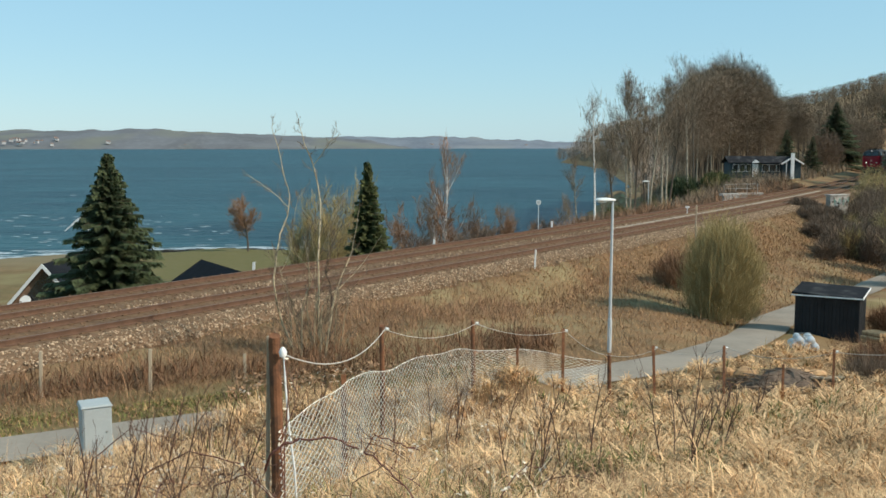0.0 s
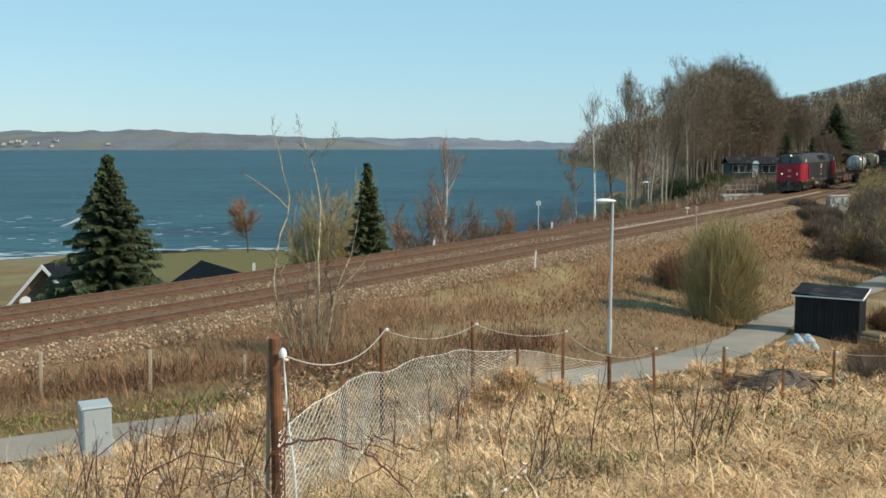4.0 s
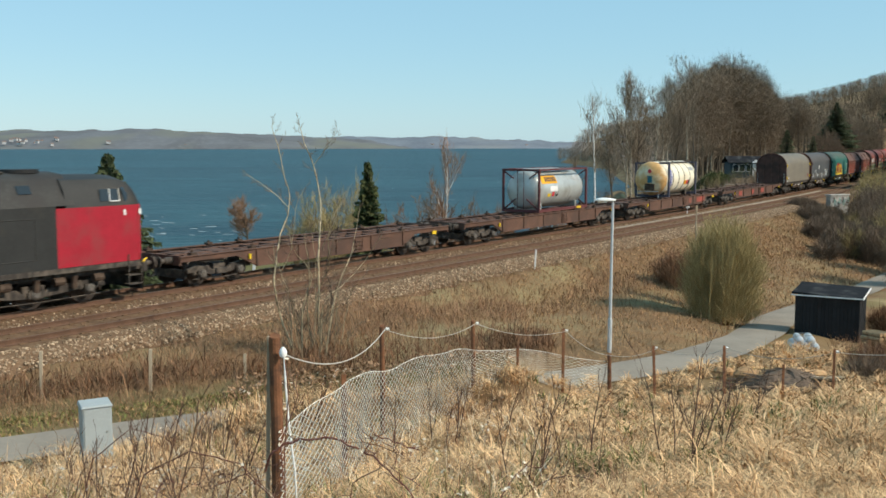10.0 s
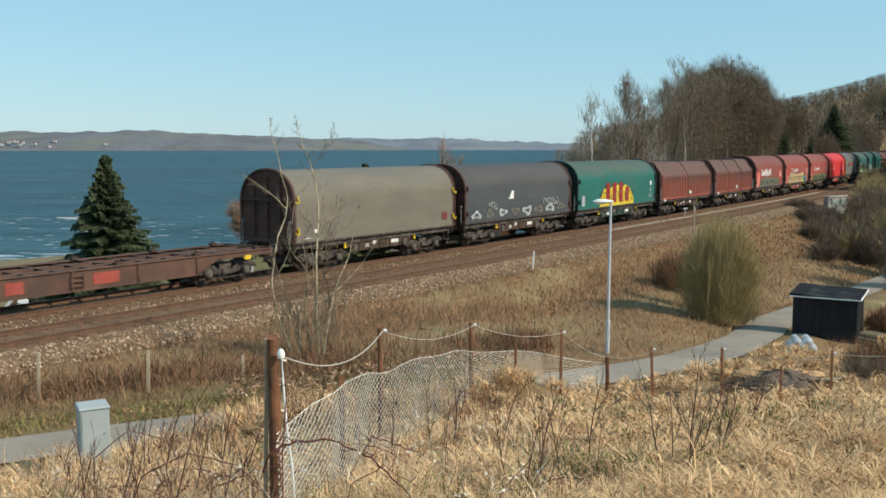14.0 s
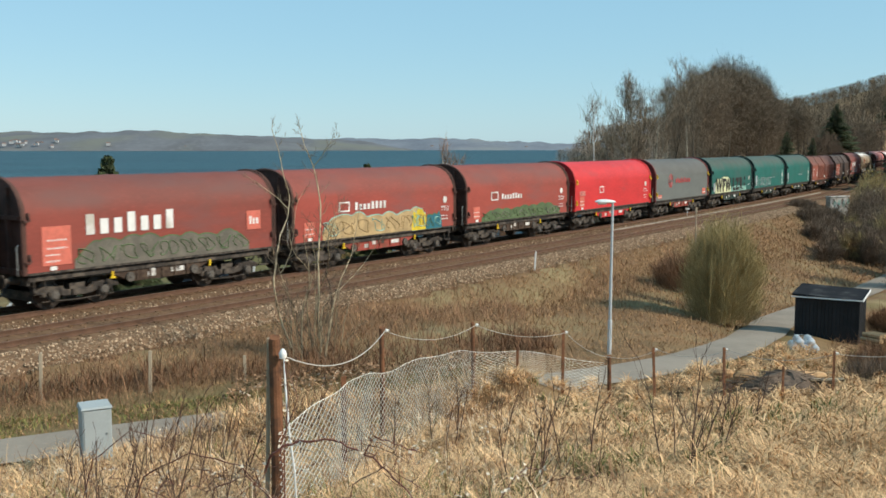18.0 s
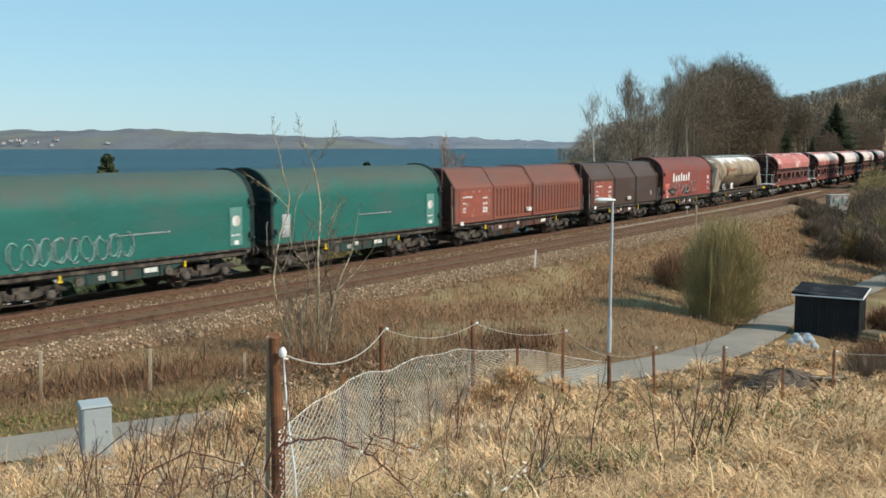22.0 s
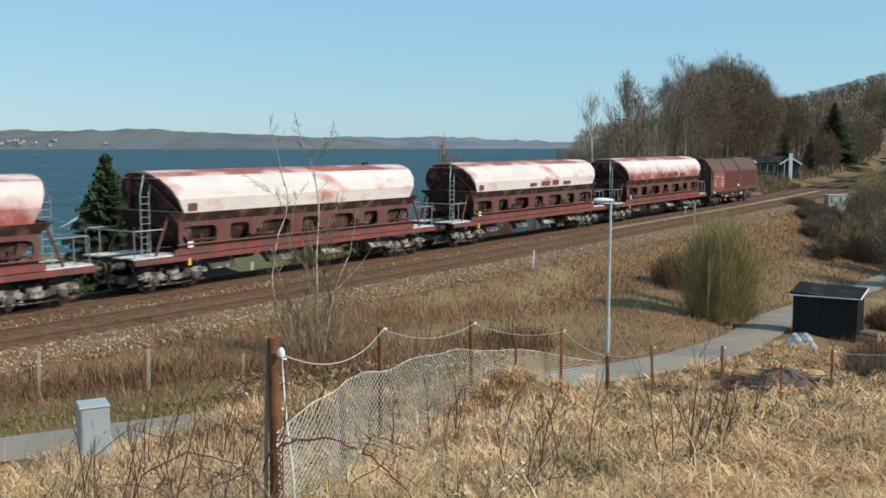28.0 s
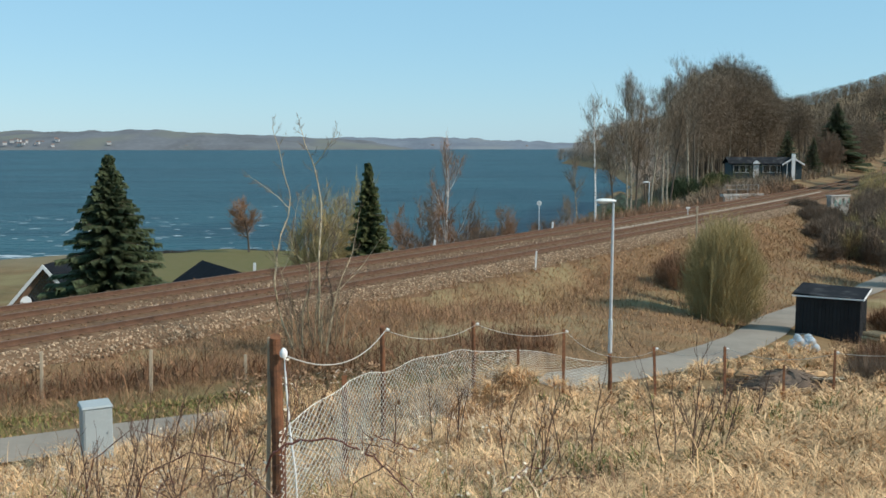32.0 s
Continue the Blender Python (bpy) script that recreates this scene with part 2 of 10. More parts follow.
def ground_material():
    """Dead grass, leaf mould and green patches by noise; sand and lawn by the lie of the land."""
    m = M["earth"]
    nt = m.node_tree
    b = nt.nodes["Principled BSDF"]
    old = b.inputs["Base Color"].links[0].from_socket
    at = nt.nodes.new("ShaderNodeAttribute")
    at.attribute_name = "cover"
    sep = nt.nodes.new("ShaderNodeSeparateColor")
    nt.links.new(at.outputs["Color"], sep.inputs[0])
    tc = nt.nodes.new("ShaderNodeTexCoord")
    for i, (a, c) in enumerate((((0.30, 0.2, 0.105), (0.17, 0.108, 0.058)), ((0.125, 0.12, 0.048), (0.17, 0.14, 0.068)), ((0.24, 0.19, 0.12), (0.17, 0.14, 0.08)))):
        n = nt.nodes.new("ShaderNodeTexNoise")
        n.inputs["Scale"].default_value, n.inputs["Detail"].default_value = (1.6, 0.9, 0.5)[i], 8
        nt.links.new(tc.outputs["Object"], n.inputs["Vector"])
        mx = nt.nodes.new("ShaderNodeMix")
        mx.data_type = "RGBA"
        mx.inputs[6].default_value, mx.inputs[7].default_value = (*a, 1), (*c, 1)
        nt.links.new(n.outputs[0], mx.inputs[0])
        over = nt.nodes.new("ShaderNodeMix")
        over.data_type = "RGBA"
        nt.links.new(sep.outputs[i], over.inputs[0])
        nt.links.new(old, over.inputs[6])
        nt.links.new(mx.outputs[2], over.inputs[7])
        old = over.outputs[2]
    nt.links.new(old, b.inputs["Base Color"])


ground_material()


# ---------------------------------------------------------------- ground sheet
def axis(lo, hi, core_lo, core_hi, fine, grow=1.13):
    v = list(np.arange(core_lo, core_hi, fine))
    st, x = fine, core_lo
    while x > lo:
        st *= grow
        x -= st
        v.insert(0, x)
    st, x = fine, v[-1]
    while x < hi:
        st *= grow
        x += st
        v.append(x)
    return v


def build_ground():
    xs, ys = axis(-900, 1500, -24, 34, 0.55), axis(-200, 1700, 3, 72, 0.55)
    me = bpy.data.meshes.new("ground")
    nx = len(xs)
    vs = [(x, y, ground_z(x, y)) for y in ys for x in xs]
    fs = [(j * nx + i, j * nx + i + 1, (j + 1) * nx + i + 1, (j + 1) * nx + i) for j in range(len(ys) - 1) for i in range(nx - 1)]
    me.from_pydata(vs, [], fs)
    col = me.color_attributes.new("cover", "FLOAT_COLOR", "POINT")
    for i, (x, y, z) in enumerate(vs):
        s, o = along(x, y)
        field = lawn = sand = 0.0
        if o < -6.1:
            d, zr, side, _ = road_near(x, y)
            field = 1.0 if side > 0 else 0.12
            if side < 0 and d < 3.2 and x < 2:
                lawn = 0.55
            if side > 0 and noise.noise(Vector((x * 0.5, y * 0.5, 9))) > 0.28:
                lawn = 0.5
            if side > 0:
                field *= 1 - smooth01(14, 24, x)
        elif o > 9 and x / max(y, 1) < 0.1 and y < 160:
            ds = shore_dist(x, y)
            sand = smooth01(26, 12, ds) if x < -32 else 0.0
            sand = sand if ds < 30 else 0
            lawn = max(0.5, smooth01(-0.335, -0.29, x / y)) if (ds > 5 and not sand) else 0.3
            field = 0.25 * (1 - lawn)
        col.data[i].color = (field, lawn, sand, 1)
    me.shade_smooth()
    me.materials.append(M["earth"])
    return tagged(new("ground", me), "rough ground of dead grass, brush soil, lawn and beach", "ground", kind="structure")


build_ground()

# the fjord
bd = Build()
bd.add([(-4500, 40, SEA), (4500, 40, SEA), (4500, 4600, SEA), (-4500, 4600, SEA)], [(0, 1, 2, 3)])
setting("water", bd, "sea_water", "wind-ruffled dark blue water of the fjord", "water")


# ---------------------------------------------------------------- far shore
def far_shore():
    """Low wooded hills beyond the water, one ridge behind another."""
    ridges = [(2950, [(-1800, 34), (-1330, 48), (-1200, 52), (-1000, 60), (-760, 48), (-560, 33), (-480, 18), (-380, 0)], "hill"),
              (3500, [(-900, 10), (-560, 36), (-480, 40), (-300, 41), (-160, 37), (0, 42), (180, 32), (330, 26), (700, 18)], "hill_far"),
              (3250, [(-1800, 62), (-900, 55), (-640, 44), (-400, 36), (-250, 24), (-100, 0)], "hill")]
    for y0, prof, mt in ridges:
        bd = Build()
        xs = np.linspace(prof[0][0], prof[-1][0], 160)
        rows = []
        for k in range(7):
            f = k / 6
            rows.append([(x, y0 + 420 * f, SEA - 1 + (1.12 * interp(x, prof) + 9 * noise.noise(Vector((x * 0.012, y0, k))) + 2.5 * noise.noise(Vector((x * 0.06, y0, k)))) * math.sin(f * math.pi / 2) ** 0.8) for x in xs])
        n = len(xs)
        bd.add([p for r in rows for p in r], [(j * n + i, j * n + i + 1, (j + 1) * n + i + 1, (j + 1) * n + i) for j in range(6) for i in range(n - 1)])
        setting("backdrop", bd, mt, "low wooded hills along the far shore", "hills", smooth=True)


far_shore()


# ---------------------------------------------------------------- road
def build_road():
    bd = Build()
    pts = []
    for (a, b) in zip(ROAD, ROAD[1:]):
        n = max(2, int(math.hypot(b[0] - a[0], b[1] - a[1]) / 1.0))
        pts += [tuple(a[i] + (b[i] - a[i]) * k / n for i in range(3)) for k in range(n)]
    for _ in range(6):
        pts = [pts[0]] + [tuple((p[i] + 2 * q[i] + r[i]) / 4 for i in range(3)) for p, q, r in zip(pts, pts[1:], pts[2:])] + [pts[-1]]
    rings = []
    for i, p in enumerate(pts):
        q, r = pts[max(i - 1, 0)], pts[min(i + 1, len(pts) - 1)]
        d = Vector((r[0] - q[0], r[1] - q[1], 0)).normalized()
        s = Vector((d.y, -d.x, 0))
        w = 0.86 + 0.07 * noise.noise(Vector((i * 0.4, 0, 0)))
        rings.append([(*(Vector(p) + s * k * w).xy, p[2] + 0.035 - 0.03 * k * k) for k in (-1, -0.5, 0, 0.5, 1)])
    bd.add([v for r in rings for v in r], [(i * 5 + k, i * 5 + k + 1, i * 5 + k + 6, i * 5 + k + 5) for i in range(len(rings) - 1) for k in range(4)])
    setting("road", bd, "asphalt", "narrow grey asphalt lane with worn edges", "road", smooth=True)


build_road()


# ---------------------------------------------------------------- railway
def sweep(prof, s0, s1, off, step=4.0):
    """(offset, z) outline carried along the line."""
    n = len(prof)
    bd = Build()
    ss = np.arange(s0, s1 + step, step)
    rings = []
    for s in ss:
        rings.append([(*line(s, off + o)[:2], z) for o, z in prof])
    bd.v = [p for r in rings for p in r]
    bd.f = [(i * n + k, i * n + k + 1, (i + 1) * n + k + 1, (i + 1) * n + k) for i in range(len(rings) - 1) for k in range(n - 1)]
    return bd


def build_track():
    bed = sweep([(-6.6, -0.95), (-5.95, -0.36), (-5.3, -0.168), (-2.35, -0.166), (-1.9, -0.19), (-1.5, -0.166), (1.5, -0.168), (2.2, -0.3), (3.3, -0.95)], -330, 640, 0, 3.0)
    tagged(part("ballast_bed", bed, "ballast", smooth=True), "rust-stained crushed stone ballast bed of two tracks", "ballast", kind="structure")
    foot = [(-0.07, -0.16), (-0.07, -0.145), (-0.012, -0.125), (-0.012, -0.045), (-0.036, -0.035), (-0.036, 0), (0.036, 0), (0.036, -0.035), (0.012, -0.045), (0.012, -0.125), (0.07, -0.145), (0.07, -0.16)]
    for off in (0.0, NEAR):
        t = thing("railway_track", "railway track of rusty rails on sleepers", "track", group="tracks")
        for g in (-0.753, 0.753):
            part("rail", sweep(foot, -330, 640, off + g, 3.0), "rail", t)
            part("running_surface", sweep([(-0.028, 0.002), (0.028, 0.002)], -330, 640, off + g, 3.0), "rail_head", t)
        b = Build().prism([(-1.28, -0.32), (1.28, -0.32), (1.28, -0.17), (1.2, -0.155), (0.35, -0.165), (-0.35, -0.165), (-1.2, -0.155), (-1.28, -0.17)], -0.13, 0.13)
        me = b.mesh("sleeper", "sleeper")
        clip = Build()
        for g in (-0.753, 0.753):
            for e in (-0.1, 0.1):
                clip.box((0, g + e, -0.146), (0.16, 0.08, 0.028))
        rest_v = Build()
        for i in range(int((200 + 12) / 0.62)):
            s = -12 + i * 0.62
            x, y, h = line(s, off)
            mpos = Matrix.Translation((x, y, 0)) @ Matrix.Rotation(h, 4, "Z")
            if 0 <= i < 150:
                o = new("sleeper", me)
                o.parent, o.matrix_basis = t, mpos
            else:
                rest_v.add(b.v, b.f, mpos)
            rest_v.add(clip.v, clip.f, mpos)
        tagged(part("rail_fastening", rest_v, "sleeper", t), kind="stuff")


build_track()


def ballast_stones():
    """Loose stones on the shoulder and between the sleepers."""
    rnd = random.Random(5)
    shapes = []
    for k in range(6):
        ico = [(0, 0, 1), (0.9, 0, 0.3), (0.2, 0.9, 0.35), (-0.8, 0.4, 0.25), (-0.6, -0.7, 0.3), (0.4, -0.9, 0.2), (0.3, 0.2, -0.6)]
        vs = [Vector(p) * rnd.uniform(0.7, 1.2) for p in ico]
        shapes.append((vs, [(0, 1, 2), (0, 2, 3), (0, 3, 4), (0, 4, 5), (0, 5, 1), (6, 2, 1), (6, 3, 2), (6, 4, 3), (6, 5, 4), (6, 1, 5)]))
    for name, mt, num, rng in (("ballast_stones", "stone", 15000, (-6.35, -5.1)), ("ballast_between_tracks", "stone", 4200, (-2.75, -1.1)), ("rusty_ballast_stones", "rust_stone", 9000, (-5.1, 1.9))):
        bd = Build()
        for _ in range(num):
            s = -13 + 100 * rnd.random() ** 1.4
            o = rnd.uniform(*rng)
            if mt == "stone" and o < -6.6 and rnd.random() < 0.45:
                continue
            x, y, _h = line(s, o)
            z = interp(o, [(-7.8, -1.3), (-6.6, -0.6), (-5.95, -0.36), (-5.3, -0.185), (2, -0.185)])
            if o < -6.6:
                z = max(z, ground_z(x, y))
            vs, fs = shapes[rnd.randrange(6)]
            r = rnd.uniform(0.025, 0.06)
            m = Matrix.Translation((x, y, z + 0.3 * r)) @ Euler((rnd.uniform(-1, 1), rnd.uniform(-1, 1), rnd.uniform(0, 6))).to_matrix().to_4x4() @ Matrix.Diagonal((r, r * 0.8, r * 0.8, 1))
            bd.add(vs, fs, m)
        tagged(part(name, bd, mt), "crushed stone ballast along the tracks", "ballast", kind="stuff")


ballast_stones()
setting("cable_duct", sweep([(-0.12, -0.2), (-0.1, -0.14), (0.1, -0.14), (0.12, -0.2)], 56, 116, -1.92), "duct", "pale concrete cable duct between the tracks", "cable duct")


# ---------------------------------------------------------------- train: materials
mm("tank_tan", (0.27, 0.18, 0.09), 0.7, var=0.3, scale=3, stain=(0.12, 0.08, 0.05), stain_amt=0.4)
mm("loco_dark", (0.027, 0.028, 0.027), 0.58, var=0.25, scale=1.5, stain=(0.045, 0.04, 0.032), stain_amt=0.3, stain_scale=0.7, bump=0.004, bscale=5)
mm("loco_roof", (0.043, 0.042, 0.039), 0.7, var=0.35, scale=1.2, stain=(0.035, 0.032, 0.03), stain_amt=0.6)
mm("loco_red", (0.365, 0.019, 0.034), 0.42, var=0.18, scale=2, stain=(0.28, 0.035, 0.042), stain_amt=0.4)
mm("under", (0.05, 0.042, 0.036), 0.8, var=0.4, scale=5, stain=(0.115, 0.094, 0.075), stain_amt=0.6, stain_scale=4, bump=0.006, bscale=20)
mm("under_brown", (0.08, 0.056, 0.043), 0.85, var=0.4, scale=4, stain=(0.115, 0.082, 0.06), stain_amt=0.5, stain_scale=3)
mm("axle_grey", (0.14, 0.125, 0.108), 0.7, 0.2, var=0.4, scale=6, stain=(0.08, 0.065, 0.05), stain_amt=0.4, stain_scale=5)
mm("under_dust", (0.105, 0.092, 0.08), 0.9, var=0.4, scale=4, stain=(0.42, 0.4, 0.36), stain_amt=0.45, stain_scale=3, bump=0.006, bscale=20)
mm("teal_belly", (0.026, 0.062, 0.053), 0.8, var=0.3, scale=3, stain=(0.06, 0.05, 0.04), stain_amt=0.5, stain_scale=2)
mm("wheel_steel", (0.09, 0.075, 0.065), 0.5, 0.7, var=0.3, scale=6)
mm("rust_frame", (0.135, 0.072, 0.05), 0.8, var=0.3, scale=2, stain=(0.085, 0.05, 0.038), stain_amt=0.6, stain_scale=1.1, bump=0.004, bscale=14)
mm("red_frame", (0.36, 0.075, 0.055), 0.7, var=0.3, scale=2, stain=(0.2, 0.07, 0.045), stain_amt=0.45, stain_scale=1.5)
mm("glass_dark", (0.02, 0.025, 0.028), 0.06, spec=0.8, var=0.1)
mm("white_paint", (0.78, 0.77, 0.74), 0.6, var=0.1, scale=5, stain=(0.5, 0.46, 0.4), stain_amt=0.3)
mm("yellow_paint", (0.75, 0.50, 0.03), 0.6, var=0.12, scale=5)
mm("black_paint", (0.02, 0.02, 0.02), 0.6)
mm("tank_grey", (0.52, 0.55, 0.53), 0.35, 0.35, var=0.12, scale=1.5, stain=(0.36, 0.36, 0.33), stain_amt=0.4, stain_scale=0.9)
mm("tank_cream", (0.80, 0.74, 0.58), 0.5, var=0.08, scale=1.4, stain=(0.58, 0.48, 0.32), stain_amt=0.3, stain_scale=0.8)
mm("tank_ochre", (0.66, 0.38, 0.15), 0.55, var=0.25, scale=2.0, stain=(0.78, 0.66, 0.45), stain_amt=0.5, stain_scale=1.2)
mm("frame_maroon", (0.125, 0.038, 0.038), 0.6, var=0.25, scale=3)
mm("frame_blue", (0.085, 0.085, 0.115), 0.6, var=0.25, scale=3)
mm("brand_blue", (0.04, 0.07, 0.28), 0.5)
mm("brand_orange", (0.85, 0.38, 0.02), 0.5, var=0.1)
mm("brand_red", (0.62, 0.06, 0.07), 0.5, var=0.1)
mm("letter_dark", (0.07, 0.05, 0.04), 0.6)
mm("sign_dull", (0.24, 0.085, 0.06), 0.8, var=0.3, scale=3)
mm("sign_red", (0.66, 0.17, 0.12), 0.6, var=0.2)
HOOD = {"olive": (0.175, 0.155, 0.12), "slate": (0.065, 0.073, 0.077), "teal": (0.012, 0.128, 0.104), "green": (0.016, 0.115, 0.092),
        "faded_red": (0.35, 0.07, 0.05), "red": (0.62, 0.04, 0.04), "maroon": (0.27, 0.06, 0.043), "grey": (0.148, 0.158, 0.145), "brown": (0.26, 0.075, 0.05), "umber": (0.19, 0.068, 0.047),
        "red_brown": (0.235, 0.078, 0.052), "dark_brown": (0.068, 0.041, 0.032)}
for hk, hc in HOOD.items():
    dirt = tuple(c * 0.62 + 0.035 for c in hc)
    mm("hood_" + hk, hc, 0.55 if hk == "red" else 0.72, var=0.16, scale=0.9, stain=dirt, stain_amt=0.12 if hk == "red" else 0.42, stain_scale=0.55, bump=0.014, bscale=1.3, stretch=(0.5, 1, 1.6), spec=0.35)


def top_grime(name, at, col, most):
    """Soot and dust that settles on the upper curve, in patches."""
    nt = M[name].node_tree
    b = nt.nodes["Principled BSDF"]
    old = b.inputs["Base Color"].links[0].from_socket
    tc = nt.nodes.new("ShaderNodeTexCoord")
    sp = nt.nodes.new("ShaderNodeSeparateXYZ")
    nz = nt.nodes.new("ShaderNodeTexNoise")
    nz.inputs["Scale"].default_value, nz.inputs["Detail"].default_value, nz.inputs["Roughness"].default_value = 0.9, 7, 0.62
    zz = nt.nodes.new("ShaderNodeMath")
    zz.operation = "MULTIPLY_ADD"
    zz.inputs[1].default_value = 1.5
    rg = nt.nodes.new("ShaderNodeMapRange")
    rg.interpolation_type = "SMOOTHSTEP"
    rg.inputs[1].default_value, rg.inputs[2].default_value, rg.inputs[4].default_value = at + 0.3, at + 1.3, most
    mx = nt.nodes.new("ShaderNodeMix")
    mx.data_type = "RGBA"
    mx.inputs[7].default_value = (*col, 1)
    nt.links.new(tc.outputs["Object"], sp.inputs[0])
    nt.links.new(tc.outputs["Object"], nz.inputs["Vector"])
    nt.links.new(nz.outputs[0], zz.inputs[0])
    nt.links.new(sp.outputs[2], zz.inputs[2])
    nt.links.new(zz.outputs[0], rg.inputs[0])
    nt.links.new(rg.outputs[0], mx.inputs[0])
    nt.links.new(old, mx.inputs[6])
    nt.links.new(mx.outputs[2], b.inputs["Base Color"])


for hk in ("teal", "green", "faded_red", "maroon", "brown", "umber", "red_brown", "dark_brown", "slate", "grey"):
    low, most = {"teal": (3.35, 0.55), "green": (3.35, 0.55), "brown": (2.5, 0.75), "umber": (2.6, 0.7), "red_brown": (2.9, 0.4), "dark_brown": (2.9, 0.35)}.get(hk, (3.0, 0.36))
    top_grime("hood_" + hk, low, (0.1, 0.078, 0.06) if low > 3 else (0.085, 0.062, 0.05), most)
mm("end_brown", (0.115, 0.056, 0.043), 0.8, var=0.3, scale=3, stain=(0.065, 0.038, 0.03), stain_amt=0.4)
mm("end_teal", (0.02, 0.05, 0.046), 0.75, var=0.3, scale=3, stain=(0.05, 0.045, 0.038), stain_amt=0.35)
mm("hopper_white", (0.72, 0.645, 0.6), 0.75, var=0.12, scale=1.3, stain=(0.55, 0.27, 0.23), stain_amt=0.2, stain_scale=0.8, stretch=(0.6, 1, 1.4))
mm("hopper_pink", (0.52, 0.18, 0.155), 0.75, var=0.2, scale=1.3, stain=(0.72, 0.55, 0.5), stain_amt=0.35, stain_scale=0.7, stretch=(0.5, 1, 1))
mm("hopper_sill", (0.26, 0.07, 0.058), 0.75, var=0.3, scale=2, stain=(0.12, 0.07, 0.058), stain_amt=0.6, stain_scale=1.5)
mm("hopper_red", (0.165, 0.062, 0.05), 0.75, var=0.25, scale=1.6, stain=(0.13, 0.075, 0.06), stain_amt=0.6, stain_scale=1.2)
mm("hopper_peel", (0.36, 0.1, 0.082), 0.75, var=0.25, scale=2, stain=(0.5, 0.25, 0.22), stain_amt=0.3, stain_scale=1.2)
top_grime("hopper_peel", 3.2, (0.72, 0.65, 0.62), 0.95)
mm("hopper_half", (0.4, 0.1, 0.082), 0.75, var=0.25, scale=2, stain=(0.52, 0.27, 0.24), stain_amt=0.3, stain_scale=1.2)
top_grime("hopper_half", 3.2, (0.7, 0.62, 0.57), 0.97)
mm("hopper_ridge", (0.40, 0.12, 0.10), 0.75, var=0.3, scale=1.2, stain=(0.70, 0.55, 0.5), stain_amt=0.42, stain_scale=0.9, stretch=(0.5, 1, 1))
mm("hopper_dark", (0.07, 0.042, 0.036), 0.85, var=0.35, scale=2.5, stain=(0.2, 0.12, 0.095), stain_amt=0.4, stain_scale=1.5)
mm("powder", (0.72, 0.71, 0.67), 0.9, var=0.2, scale=3, stain=(0.2, 0.18, 0.15), stain_amt=0.4, stain_scale=2)
mm("silo_skin", (0.36, 0.275, 0.18), 0.62, 0.0, var=0.2, scale=0.8, stain=(0.15, 0.11, 0.08), stain_amt=0.45, stain_scale=0.8, stretch=(1, 1, 0.35))
mm("silo_leg", (0.32, 0.26, 0.19), 0.65, 0.0, var=0.25, scale=1.5, stain=(0.2, 0.14, 0.09), stain_amt=0.4, stain_scale=1.5)


def silo_powder_sheen():
    """White cement run down from the hatches, mixed with bright sheen put into the colour, and brown grime along the
    belly, by height and noise.
    """
    nt = M["silo_skin"].node_tree
    b = nt.nodes["Principled BSDF"]
    old = b.inputs["Base Color"].links[0].from_socket
    tc = nt.nodes.new("ShaderNodeTexCoord")
    sp = nt.nodes.new("ShaderNodeSeparateXYZ")
    nt.links.new(tc.outputs["Object"], sp.inputs[0])
    for sign, at, soft, amp, col, sc in ((1, 3.72, 0.2, 1.9, (0.84, 0.83, 0.8), (0.55, 0.3, 0.4)), (-1, -2.45, 0.35, 1.5, (0.15, 0.105, 0.07), (3.0, 0.5, 0.5))):
        mp = nt.nodes.new("ShaderNodeMapping")
        mp.inputs["Scale"].default_value = sc
        nt.links.new(tc.outputs["Object"], mp.inputs["Vector"])
        nz = nt.nodes.new("ShaderNodeTexNoise")
        nz.inputs["Scale"].default_value, nz.inputs["Detail"].default_value, nz.inputs["Roughness"].default_value = 1.6, 6, 0.6
        nt.links.new(mp.outputs[0], nz.inputs["Vector"])
        ma = nt.nodes.new("ShaderNodeMath")
        ma.operation = "MULTIPLY_ADD"
        ma.inputs[1].default_value = amp
        ma.inputs[2].default_value = -0.5 * amp
        nt.links.new(nz.outputs[0], ma.inputs[0])
        zz = nt.nodes.new("ShaderNodeMath")
        zz.operation = "MULTIPLY_ADD"
        zz.inputs[1].default_value = sign
        nt.links.new(sp.outputs[2], zz.inputs[0])
        nt.links.new(ma.outputs[0], zz.inputs[2])
        rg = nt.nodes.new("ShaderNodeMapRange")
        rg.interpolation_type = "SMOOTHSTEP"
        rg.inputs[1].default_value, rg.inputs[2].default_value = at - soft, at + soft
        rg.inputs[4].default_value = 0.92 if sign > 0 else 0.7
        nt.links.new(zz.outputs[0], rg.inputs[0])
        mx = nt.nodes.new("ShaderNodeMix")
        mx.data_type = "RGBA"
        mx.inputs[7].default_value = (*col, 1)
        nt.links.new(rg.outputs[0], mx.inputs[0])
        nt.links.new(old, mx.inputs[6])
        old = mx.outputs[2]
    nt.links.new(old, b.inputs["Base Color"])


